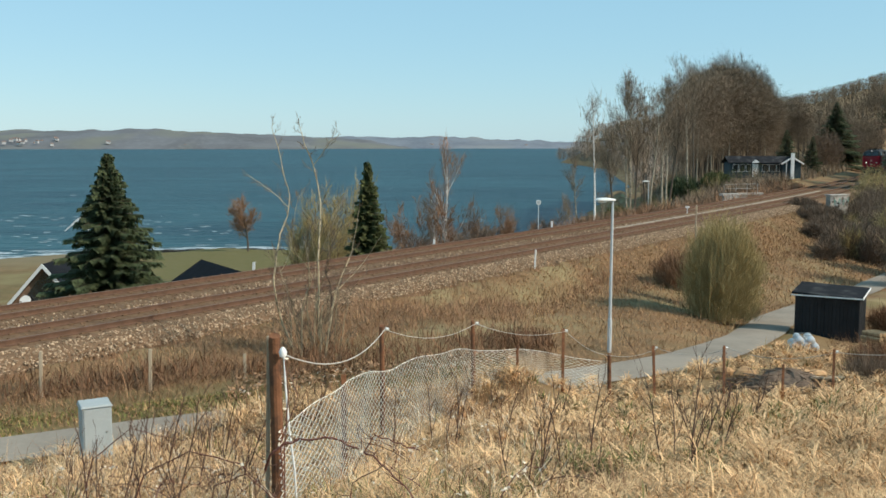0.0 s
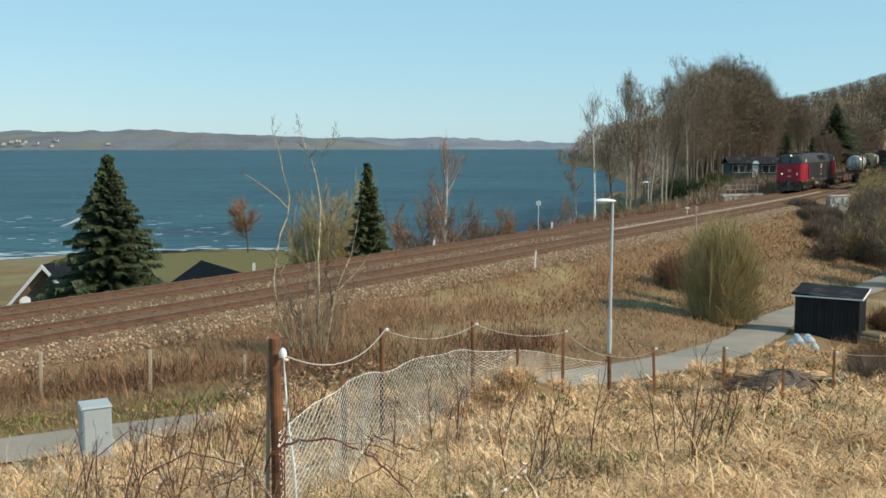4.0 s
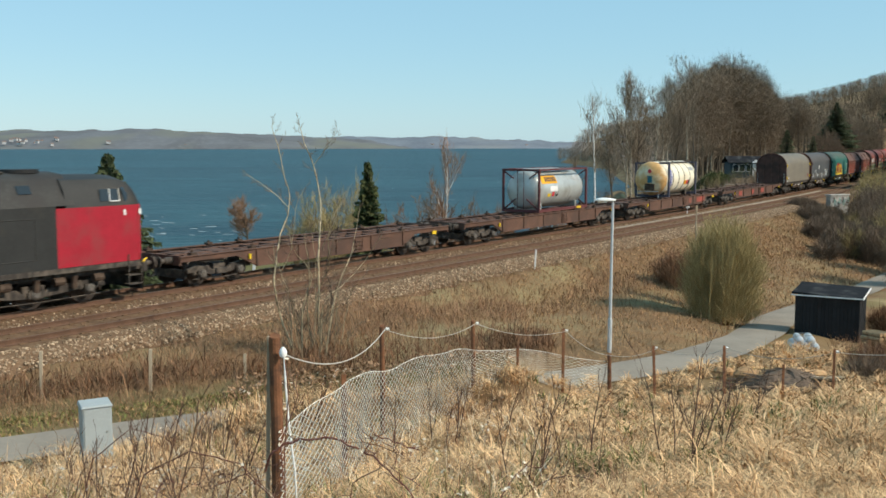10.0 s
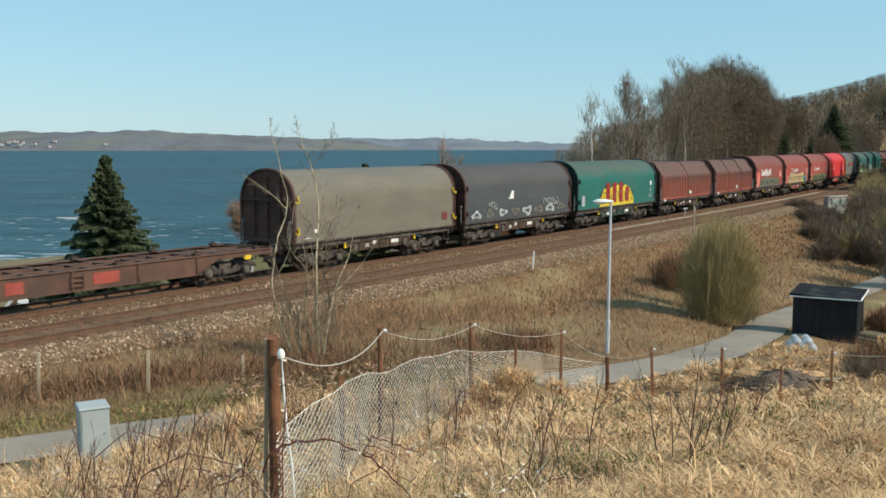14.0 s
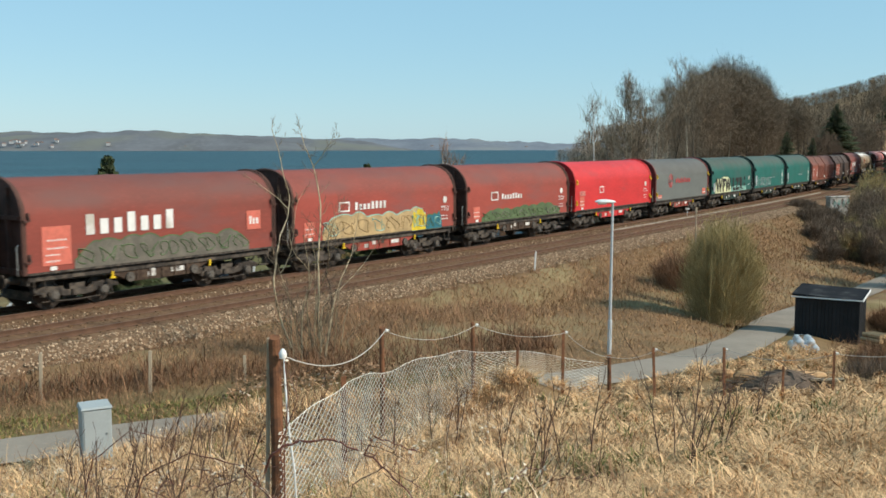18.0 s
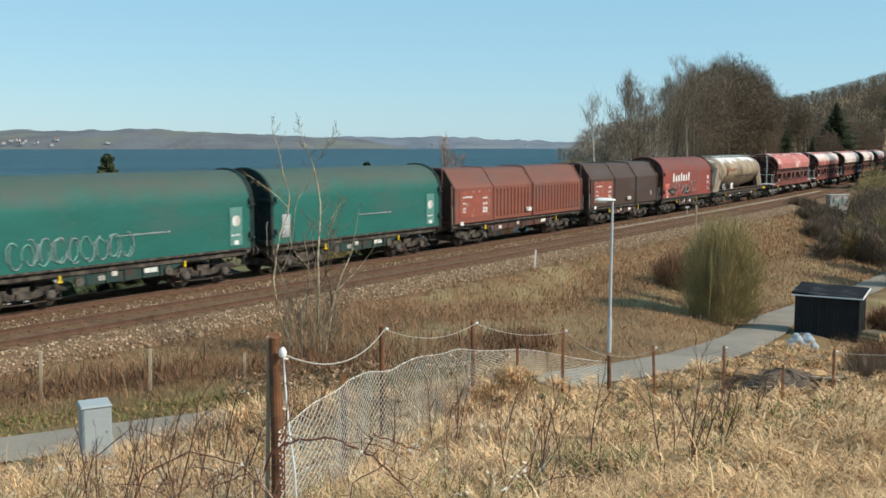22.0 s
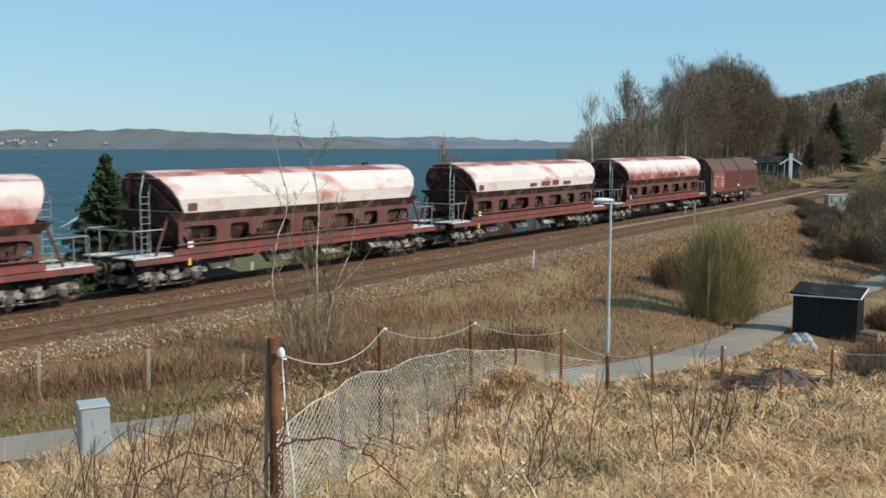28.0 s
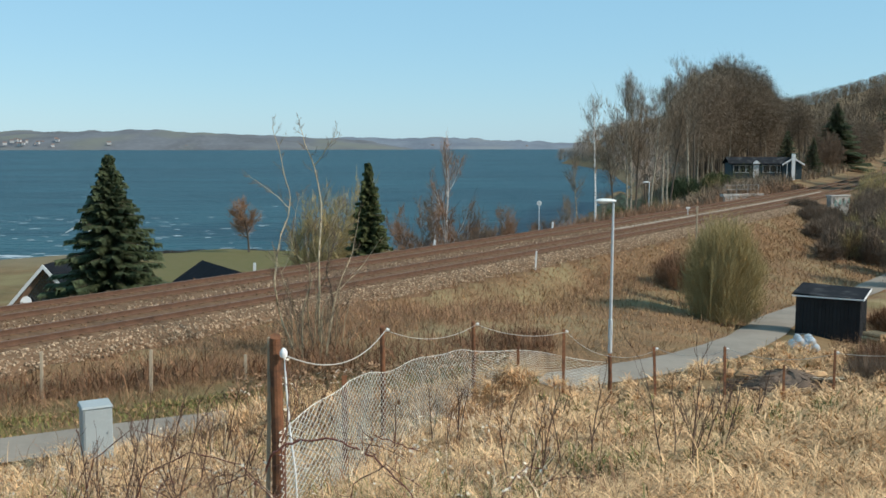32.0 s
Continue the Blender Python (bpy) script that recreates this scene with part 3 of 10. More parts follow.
silo_powder_sheen()
mm("spray_black", (0.035, 0.03, 0.026), 0.65, var=0.35, scale=2, stain=(0.06, 0.055, 0.045), stain_amt=0.4, stain_scale=1.5)
mm("faded_red_mark", (0.5, 0.075, 0.075), 0.7, var=0.3, scale=4)
mm("faded_mark", (0.36, 0.15, 0.085), 0.6, var=0.3, scale=3)
mm("silo_white", (0.80, 0.79, 0.75), 0.5, 0.1, var=0.1, scale=1.2)
mm("galv", (0.45, 0.46, 0.45), 0.5, 0.6, var=0.2, scale=5)
for gk, gc in {"spray_moss": (0.11, 0.16, 0.075), "spray_grey": (0.165, 0.15, 0.12), "spray_ochre": (0.36, 0.24, 0.11), "spray_tan": (0.52, 0.37, 0.19), "spray_gold": (0.70, 0.52, 0.05), "spray_blue": (0.03, 0.16, 0.2), "spray_cream": (0.74, 0.75, 0.46),
               "spray_mint": (0.3, 0.55, 0.47), "spray_red": (0.32, 0.03, 0.025), "spray_pink": (0.72, 0.3, 0.25), "spray_white": (0.6, 0.6, 0.57), "spray_light": (0.42, 0.44, 0.44)}.items():
    mm(gk, gc, 0.6, var=0.3, scale=2.0, stain=tuple(c * 0.7 for c in gc), stain_amt=0.4, stain_scale=2.5)


def lamp_material(name, col, power):
    m = bpy.data.materials.new(name)
    m.use_nodes = True
    b = m.node_tree.nodes["Principled BSDF"]
    b.inputs["Emission Color"].default_value, b.inputs["Emission Strength"].default_value = (*col, 1), power
    M[name] = m


lamp_material("head_lamp", (1, 0.95, 0.85), 1.6)
lamp_material("dim_lamp", (1, 0.92, 0.8), 0.35)


# ---------------------------------------------------------------- train: shared pieces
def disc_ring(r, n=20):
    return [(r * math.cos(2 * math.pi * k / n), r * math.sin(2 * math.pi * k / n)) for k in range(n)]


def wheelset_mesh(r):
    b = Build()
    for sd in (-1, 1):
        rows = []
        for rr, yy in ((0.12, 0.80), (r * 0.8, 0.77), (r * 0.82, 0.815), (r, 0.81), (r, 0.70), (r + 0.025, 0.69), (r + 0.025, 0.66), (0.12, 0.69)):
            rows.append([(x, sd * yy, z) for x, z in disc_ring(rr, 22)])
        b.loft(rows)
    b.tube([(0, -1.0, 0), (0, 1.0, 0)], 0.085, 10)
    return b.mesh("wheelset", "wheel_steel", smooth=True)


WHEEL = {0.46: wheelset_mesh(0.46), 0.51: wheelset_mesh(0.51)}


def bogie_meshes(axles, r, material="under"):
    """Side frames, bolsters and springs of a bogie with its axles at the given places."""
    f = Build()
    half = max(axles) + 0.62
    for sd in (-1, 1):
        y = sd * 1.02
        prof = [(-half, 0.52), (-half, 0.66), (-half + 0.35, 0.78), (-0.55, 0.70), (-0.4, 0.58), (0.4, 0.58), (0.55, 0.70), (half - 0.35, 0.78), (half, 0.66), (half, 0.52), (half - 0.5, 0.56), (0.5, 0.40), (-0.5, 0.40), (-half + 0.5, 0.56)]
        vs = [(x, y - 0.07, z) for x, z in prof] + [(x, y + 0.07, z) for x, z in prof]
        n = len(prof)
        f.add(vs, [(i, (i + 1) % n, n + (i + 1) % n, n + i) for i in range(n)] + [tuple(range(n)), tuple(range(n, 2 * n))])
        for i, a in enumerate(axles):
            f.box((a, sd * 1.03, r), (0.34, 0.26, 0.30))
            f.tube([(a, sd * 1.1, r), (a, sd * 1.2, r)], 0.12, 10)
            for e in (-0.3, 0.3):
                f.tube([(a + e, sd * 1.02, r - 0.02), (a + e, sd * 1.02, r + 0.27)], 0.10, 8)
    f.box((0, 0, 0.66), (0.55, 2.1, 0.26))
    for a in axles:
        for e in (-1, 1):
            f.box((a + e * (r + 0.07), 0, r), (0.07, 1.75, 0.3))
        # brake shoes and hangers outside the wheels
        for sd in (-1, 1):
            for e in (-1, 1):
                f.tube([(a + e * (r + 0.05), sd * 0.78, r - 0.1), (a + e * (r + 0.12), sd * 0.8, 0.82)], 0.035, 5)
    for sd in (-1, 1):
        f.tube([(-half + 0.2, sd * 1.12, 0.3), (0, sd * 1.14, 0.26), (half - 0.2, sd * 1.12, 0.3)], 0.022, 5)
        f.box((0, sd * 1.12, 0.5), (0.5, 0.14, 0.2))
    return f.mesh("bogie", material, bevel=0.012)


def axle_box_mesh():
    """Cast bearing cover with its bolts."""
    b = Build().loft([[(x, y, z) for x, z in disc_ring(rr, 14)] for y, rr in ((0, 0.15), (0.03, 0.15), (0.045, 0.11), (0.07, 0.1), (0.075, 0.03))])
    for k in range(4):
        b.tube([(0.12 * math.cos(k * 1.571 + 0.78), 0.02, 0.12 * math.sin(k * 1.571 + 0.78)), (0.12 * math.cos(k * 1.571 + 0.78), 0.055, 0.12 * math.sin(k * 1.571 + 0.78))], 0.018, 5)
    return b.mesh("axle_box", "axle_grey", smooth=True)


AXLE_BOX = axle_box_mesh()
BOGIE = {"freight": (bogie_meshes((-0.9, 0.9), 0.46), (-0.9, 0.9), 0.46), "dusty": (bogie_meshes((-0.9, 0.9), 0.46, "under_dust"), (-0.9, 0.9), 0.46),
         "loco": (bogie_meshes((-1.9, 0.0, 1.9), 0.51), (-1.9, 0.0, 1.9), 0.51)}


def add_bogie(v, x, kind="freight"):
    me, ax, r = BOGIE[kind]
    bg = new("bogie", me)
    bg.parent, bg.matrix_basis = v, pose(x, 0, 0)
    for a in ax:
        w = new("wheelset", WHEEL[r])
        w.parent, w.matrix_basis = bg, pose(a, 0, r)
        c = new("axle_box", AXLE_BOX)
        c.parent, c.matrix_basis = bg, pose(a, 1.2, r)


def buffer_mesh():
    b = Build()
    b.loft([[(x, y, z) for y, z in disc_ring(rr, 14)] for x, rr in ((-0.05, 0.13), (0.3, 0.12), (0.3, 0.085), (0.55, 0.08), (0.55, 0.21), (0.60, 0.225), (0.62, 0.15))])
    return b.mesh("buffer", "under", smooth=True)


BUFFER = buffer_mesh()
HOOK = Build().box((0.2, 0, 0), (0.4, 0.1, 0.12)).tube([(0.3, 0, 0), (0.45, 0, -0.2), (0.35, 0, -0.42)], 0.035, 6).mesh("coupling", "under")


HOSE = Build().tube([(0, 0, 0), (0.18, 0.02, -0.12), (0.34, 0.04, -0.42), (0.52, 0.05, -0.5), (0.6, 0.02, -0.42)], 0.03, 7).box((0.62, 0.02, -0.4), (0.08, 0.06, 0.1)).mesh("brake_hose", "black_paint", smooth=True)


def add_ends(v, xe):
    for d in (1, -1):
        for y in (-0.875, 0.875):
            o = new("buffer", BUFFER)
            o.parent, o.matrix_basis = v, pose(d * (xe - 0.62), y, 1.05, 0, 0, 0 if d > 0 else 180)
        o = new("coupling", HOOK)
        o.parent, o.matrix_basis = v, pose(d * (xe - 0.55), 0, 1.05, 0, 0, 0 if d > 0 else 180)
        o = new("brake_hose", HOSE)
        o.parent, o.matrix_basis = v, pose(d * (xe - 0.6), 0.42 * d, 1.0, 0, 0, 0 if d > 0 else 180)


def plate(name, v, x0, x1, z0, z1, material, y=1.462, t=0.008, label=""):
    """A thin painted or screwed-on panel on the side that faces the road."""
    return part(name, Build().box(((x0 + x1) / 2, y, (z0 + z1) / 2), (abs(x1 - x0), t, z1 - z0)), material, v, label)


def poly_plate(name, v, pts, material, y=1.462, t=0.008):
    """Flat shape from an (x, z) outline."""
    n = len(pts)
    vs = [(x, y - t, z) for x, z in pts] + [(x, y, z) for x, z in pts]
    return part(name, Build().add(vs, [tuple(range(n, 2 * n)), tuple(reversed(range(n)))] + [(i, (i + 1) % n, n + (i + 1) % n, n + i) for i in range(n)]), material, v)


def bars(v, x0, x1, z0, z1, n, material, y=1.466, name="lettering_bar", seed=1):
    """Unreadable or brand lettering as upright bars of its size."""
    r = random.Random(seed)
    step = (x1 - x0) / n
    for i in range(n):
        hgt = z1 if r.random() < 0.5 else z0 + (z1 - z0) * 0.75
        part(name, Build().box((x0 + step * (i + 0.5), y, (z0 + hgt) / 2), (abs(step) * 0.58, 0.006, hgt - z0)), material, v)


def words(v, text, x, z, size, material, y=1.468, fat=0.0):
    cu = bpy.data.curves.new("lettering", "FONT")
    cu.body, cu.size, cu.extrude, cu.align_x, cu.offset = text, size, 0.002, "CENTER", fat
    ob = new("lettering", cu)
    me = bpy.data.meshes.new_from_object(ob)
    bpy.data.objects.remove(ob)
    bpy.data.curves.remove(cu)
    me.materials.append(M[material])
    o = new("lettering", me)
    o.parent, o.matrix_basis = v, pose(x, y, z, 90, 0, 180)
    return o


def round_patch(v, x, z, r, material, y=1.464, name="round_mark"):
    return poly_plate(name, v, [(x + r * math.cos(a * 0.45), z + r * math.sin(a * 0.45)) for a in range(14)], material, y)


def graffiti(v, x0, x1, z0, z1, fills, edge, seed, lumps=7, y=1.462):
    """A sprayed band: a lumpy body, an outline behind it and letters-like blobs on it, none of them readable."""
    r = random.Random(seed)
    n = lumps * 8

    def top(k, grow):
        t = k / n
        lump = abs(math.sin(t * math.pi * lumps + seed)) ** 0.7
        return z0 + (z1 - z0) * (0.74 + 0.14 * lump + 0.05 * math.sin(23 * t + seed) + 0.07 * math.sin(7 * t + seed)) * min(1, 6 * t + 0.35, 6 * (1 - t) + 0.35) + grow

    w = x1 - x0
    for grow, mt, yy in ((0.05, edge, y), (0.0, fills[0], y + 0.003)):
        pts = [(x0 + w * k / n, top(k, grow)) for k in range(n + 1)]
        vs = [(x, yy, z0 - grow * 0.3) for x, _ in pts] + [(x, yy, z) for x, z in pts]
        part("graffiti", Build().add(vs, [(k, k + 1, n + 2 + k, n + 1 + k) for k in range(n)]), mt, v)
    if len(fills) < 3:
        for j in range(lumps):
            cx, ww = x0 + w * (j + 0.5) / lumps, abs(w) / lumps * 0.42
            ph, q = r.uniform(0, 6), r.choice((2, 3))
            pts = []
            for a in range(22):
                an = 0.33 * a
                zz = z0 + (z1 - z0) * (0.4 + 0.26 * math.sin(an * q * 0.6 + ph))
                pts.append((cx + ww * (0.9 * math.cos(an + ph) + 0.25 * math.sin(3 * an)), y + 0.006, zz))
            part("graffiti", Build().tube(pts, 0.022, 4, cap=False), fills[-1] if j % 3 else edge, v)
        return
    for j in range(lumps):
        cx = x0 + w * (j + 0.5) / lumps
        hh = (z1 - z0) * r.uniform(0.28, 0.4)
        cz = z0 + (z1 - z0) * r.uniform(0.38, 0.5)
        ww = abs(w) / lumps * r.uniform(0.3, 0.46)
        for sc, mt, yy in ((1.18, edge if len(fills) < 3 else "black_paint", y + 0.006), (1.0, fills[1 + j % (len(fills) - 1)] if len(fills) > 1 else edge, y + 0.009), (0.45, fills[0] if j % 2 else edge, y + 0.012)):
            pts = []
            for a in range(16):
                an = 2 * math.pi * a / 16
                k = 1 + 0.28 * math.sin(3 * an + seed + j) + 0.15 * math.sin(5 * an + j)
                pts.append((cx + ww * sc * k * math.cos(an), cz + hh * sc * k * math.sin(an) * 0.9))
            vs = [(x, yy, max(z, z0)) for x, z in pts]
            part("graffiti", Build().add(vs, [tuple(range(16))]), mt, v)


def outline_spray(v, x0, x1, z0, z1, material, seed, n=9, y=1.468):
    """Thin sprayed loops."""
    r = random.Random(seed)
    for i in range(n):
        cx = x0 + (x1 - x0) * (i + 0.5) / n
        w, h = abs(x1 - x0) / n * 0.42, (z1 - z0) * 0.45
        cz = (z0 + z1) / 2 + r.uniform(-0.06, 0.06)
        ang0, span = r.uniform(0, 6), r.uniform(3.2, 6.0)
        pts = [(cx + w * math.cos(ang0 + span * k / 10), y, cz + h * math.sin(ang0 + span * k / 10)) for k in range(11)]
        part("graffiti", Build().tube(pts, 0.018, 4), material, v)


TRAIN = []


def wagon(name, label, category, a, b, group="freight wagons"):
    """a, b: where its ends stand along the line at the clip's start; the front looks along +x, the road's side is +y."""
    v = thing(name, label, category, group=group)
    TRAIN.append((v, (a + b) / 2))
    return v, (b - a) / 2


def hood_profile(w=1.45, z0=1.22, zs=2.95, zt=4.14, n=7):
    right = [(w, z0), (w, (z0 + zs) / 2), (w, zs)]
    for k in range(1, n + 1):
        a = math.pi / 2 * k / n
        right.append((w * math.cos(a) ** 0.9 if k < n else 0.0, zs + (zt - zs) * math.sin(a) ** 1.05))
    return right + [(-y, z) for y, z in reversed(right[:-1])]


# ---------------------------------------------------------------- train: coil wagons with telescopic hoods
def end_wall(v, x, d, material, prof):
    """Steel bulkhead with rim and ribs; d: the way it looks."""
    b = Build().prism([(y * 1.0, z) for y, z in prof], x - 0.04, x + 0.04)
    w = part("end_wall", b, material, v, bevel=0.01)
    rim = Build()
    pr = [(y, z) for y, z in prof]
    for (y0, z0), (y1, z1) in zip(pr, pr[1:]):
        rim.tube([(x + d * 0.09, y0, z0), (x + d * 0.09, y1, z1)], 0.055, 5)
    part("rim", rim, material, w)
    for y in (-0.72, 0.0, 0.72):
        part("rib", Build().box((x + d * 0.1, y, 2.55), (0.12, 0.09, 2.6)), material, w)
    part("cross_rib", Build().box((x + d * 0.1, 0, 2.95), (0.14, 2.75, 0.11)), material, w)
    part("cross_rib", Build().box((x + d * 0.1, 0, 1.32), (0.16, 2.8, 0.16)), material, w)
    for y in (-1.3, 1.3):
        part("grab_rail", Build().tube([(x + d * 0.18, y, 1.2), (x + d * 0.2, y, 1.25), (x + d * 0.2, y, 2.1), (x + d * 0.12, y, 2.15)], 0.018, 6), "galv", w)


def underframe(v, xe, material="under", belly="under_brown", deep=0.62):
    b = Build()
    for y in (-1.3, 1.3):
        b.box((0, y, 1.1), (2 * xe - 1.3, 0.09, 0.2))
    b.box((0, 0, 1.08), (2 * xe - 1.3, 0.5, 0.3))
    for d in (-1, 1):
        b.box((d * (xe - 0.66), 0, 1.05), (0.1, 2.6, 0.34))
    for k in range(9):
        b.box((-xe + 1.4 + k * (2 * xe - 2.8) / 8, 0, 1.12), (0.1, 2.5, 0.12))
    part("underframe", b, material, v)
    for sd in (-1, 1):
        m = xe - 4.4
        prof = [(-m - 0.9, 1.0), (-m, deep), (m, deep), (m + 0.9, 1.0)]
        vs = [(x, sd * 1.26 - 0.03, z) for x, z in prof] + [(x, sd * 1.26 + 0.03, z) for x, z in prof]
        part("side_sill", Build().add(vs, [(0, 1, 2, 3), (4, 5, 6, 7)] + [(i, (i + 1) % 4, 4 + (i + 1) % 4, 4 + i) for i in range(4)]), belly, v)
    for k in range(5):
        part("sill_rib", Build().box((-xe + 4.6 + k * (2 * xe - 9.2) / 4, 1.31, 0.82), (0.07, 0.05, 0.34)), belly, v)
    t = Build().tube([(-0.9, 0.55, 0.72), (0.5, 0.55, 0.72)], 0.2, 10).box((1.1, 0.3, 0.75), (0.5, 0.5, 0.3))
    part("brake_cylinder", t, "under", v)
    for x in (-xe + 1.0, xe - 1.0):
        for y in (-1.36, 1.36):
            st = Build().box((x, y, 0.62), (0.4, 0.22, 0.03)).tube([(x - 0.18, y, 0.62), (x - 0.18, y * 0.98, 1.0)], 0.018, 5).tube([(x + 0.18, y, 0.62), (x + 0.18, y * 0.98, 1.0)], 0.018, 5)
            part("foot_step", st, "under", v)
    for x0, w, z, mt in ((-xe + 5.0, 0.55, 0.86, "powder"), (xe - 5.2, 0.3, 0.8, "powder"), (0.4, 0.22, 0.9, "white_paint"), (xe - 6.2, 0.4, 0.9, "letter_dark")):
        if abs(x0) < xe - 4.4:
            plate("sill_plate", v, x0 - w / 2, x0 + w / 2, z - 0.08, z + 0.08, mt, 1.3)
    part("brake_pipe", Build().tube([(-xe + 0.9, 1.2, 0.98), (-xe + 3.9, 1.24, 0.94), (0, 1.22, 0.58), (xe - 3.9, 1.24, 0.94), (xe - 0.9, 1.2, 0.98)], 0.025, 6), "axle_grey", v)
    for d in (-1, 1):
        part("hand_wheel", Build().tube([(d * (xe - 4.3), 1.3, 0.78), (d * (xe - 4.3), 1.38, 0.78)], [0.16, 0.16], 12).tube([(d * (xe - 4.3), 1.1, 0.78), (d * (xe - 4.3), 1.42, 0.78)], 0.03, 6), "axle_grey", v)
    part("brake_lever", Build().box((xe - 3.6, 1.36, 0.93), (0.08, 0.06, 0.22)).box((xe - 3.6, 1.38, 0.84), (0.2, 0.05, 0.05)), "yellow_paint", v)
    part("brake_lever", Build().box((-xe + 3.6, 1.36, 0.93), (0.08, 0.06, 0.22)), "yellow_paint", v)


def coil_wagon(a, b, hood, label, belly="under_brown", end="end_brown", marks=None, sag=0.012):
    v, xe = wagon("coil_wagon", label, "freight wagon", a, b, "coil wagons")
    underframe(v, xe, belly=belly)
    for d in (-1, 1):
        add_bogie(v, d * (xe - 2.5))
    add_ends(v, xe)
    xh = xe - 0.56
    prof = hood_profile()
    rings = []
    rnd = random.Random(int(a))
    n = 26
    for k in range(n + 1):
        x = -xh + 2 * xh * k / n
        g = -sag * (1 if k % 4 else 0) + rnd.uniform(-0.004, 0.004)
        rings.append([(x, y * (1 + g / 1.45 * (1 if z > 1.6 else 0.2)), z + g * (z > 3.2)) for y, z in prof])
    h = part("hood", Build().loft(rings, cap=False), "hood_" + hood, v, smooth=True)
    part("hood_hem", Build().box((0, 1.44, 1.24), (2 * xh, 0.05, 0.07)).box((0, -1.44, 1.24), (2 * xh, 0.05, 0.07)), "under", h)
    top = [(y * 1.012, 1.2 + (z - 1.2) * 1.008) for y, z in prof]
    for d in (-1, 1):
        end_wall(v, d * (xh + 0.03), d, end, top)
    for x, z in ((xh - 0.06, 2.95), (xh - 0.06, 1.7), (-xh + 0.06, 2.95), (-xh + 0.06, 1.7)):
        q = 1 if x < 0 else -1
        part("latch", Build().box((x, 1.5, z + 0.05), (0.07, 0.07, 0.2)).tube([(x, 1.53, z + 0.1), (x, 1.57, z - 0.08), (x - 0.1 * q, 1.57, z - 0.13), (x - 0.2 * q, 1.55, z - 0.05)], 0.032, 6), "yellow_paint" if hood in ("olive", "grey", "red") else end, v)
    if marks:
        marks(v, xh)
    return v


def marks_common(v, xh, plain=True):
    plate("data_plate", v, xh - 0.55, xh - 1.15, 1.45, 2.05, "sign_red")
    bars(v, xh - 0.6, xh - 1.1, 1.75, 1.8, 5, "white_paint", seed=3)
    bars(v, xh - 0.6, xh - 1.1, 1.55, 1.6, 6, "white_paint", seed=4)
    plate("reflector", v, xh - 0.75, xh - 0.98, 1.3, 1.42, "white_paint", 1.47)


def marks_code(v, xh, text):
    round_patch(v, -xh + 0.72, 2.55, 0.16, "white_paint")
    words(v, text, -xh + 0.75, 2.02, 0.34, "white_paint")
    bars(v, -xh + 1.05, -xh + 0.5, 1.62, 1.67, 6, "white_paint", seed=8)
    bars(v, -xh + 1.05, -xh + 0.5, 1.78, 1.82, 5, "white_paint", seed=9)


def m_olive(v, xh):
    plate("data_plate", v, xh - 1.0, xh - 1.25, 1.6, 1.75, "white_paint")
    plate("data_plate", v, -xh + 0.9, -xh + 0.5, 1.6, 1.95, "maroon_plate")
    bars(v, xh - 0.4, xh - 0.9, 1.38, 1.43, 6, "white_paint", seed=2)


mm("maroon_plate", (0.2, 0.05, 0.045), 0.6)


def m_slate(v, xh):
    poly_plate("emblem", v, [(1.4, 2.3), (0.9, 2.3), (0.9, 2.75), (1.1, 2.72)], "white_paint")
    graffiti(v, xh - 0.3, -xh + 0.4, 1.3, 2.0, ["hood_slate", "spray_light", "spray_grey"], "hood_slate", 3, 8)
    outline_spray(v, 3.4, 2.6, 1.85, 2.2, "spray_white", 5, 3)
    outline_spray(v, -2.4, -4.2, 1.75, 2.2, "spray_white", 6, 6)
    plate("reflector", v, xh - 0.8, xh - 1.05, 1.5, 1.65, "white_paint")


def m_teal_tag(v, xh):
    graffiti(v, 3.0, -2.3, 1.3, 2.7, ["spray_gold", "spray_moss"], "spray_moss", 4, 4)
    bars(v, 2.3, -1.7, 1.5, 2.75, 4, "spray_red", 1.476, name="graffiti", seed=9)
    plate("data_plate", v, xh - 0.5, xh - 0.9, 1.45, 2.1, "spray_light")
    marks_code(v, xh, "U")


def m_maroon(v, xh):
    marks_common(v, xh)
    plate("data_plate", v, xh - 0.5, xh - 1.5, 1.45, 2.65, "sign_red", 1.464)
    bars(v, xh - 0.65, xh - 1.35, 2.2, 2.25, 6, "white_paint", 1.474)
    bars(v, xh - 0.65, xh - 1.35, 1.95, 2.0, 7, "white_paint", 1.474)
    bars(v, 3.15, -0.5, 2.3, 2.95, 7, "white_paint", seed=11, name="brand_bar")
    graffiti(v, xh - 1.6, -xh + 1.2, 1.27, 2.2, ["spray_grey", "spray_moss"], "spray_moss", 6, 9)
    plate("data_plate", v, -xh + 1.3, -xh + 0.6, 2.0, 2.7, "sign_red")
    bars(v, -xh + 1.2, -xh + 0.7, 2.2, 2.5, 3, "white_paint")


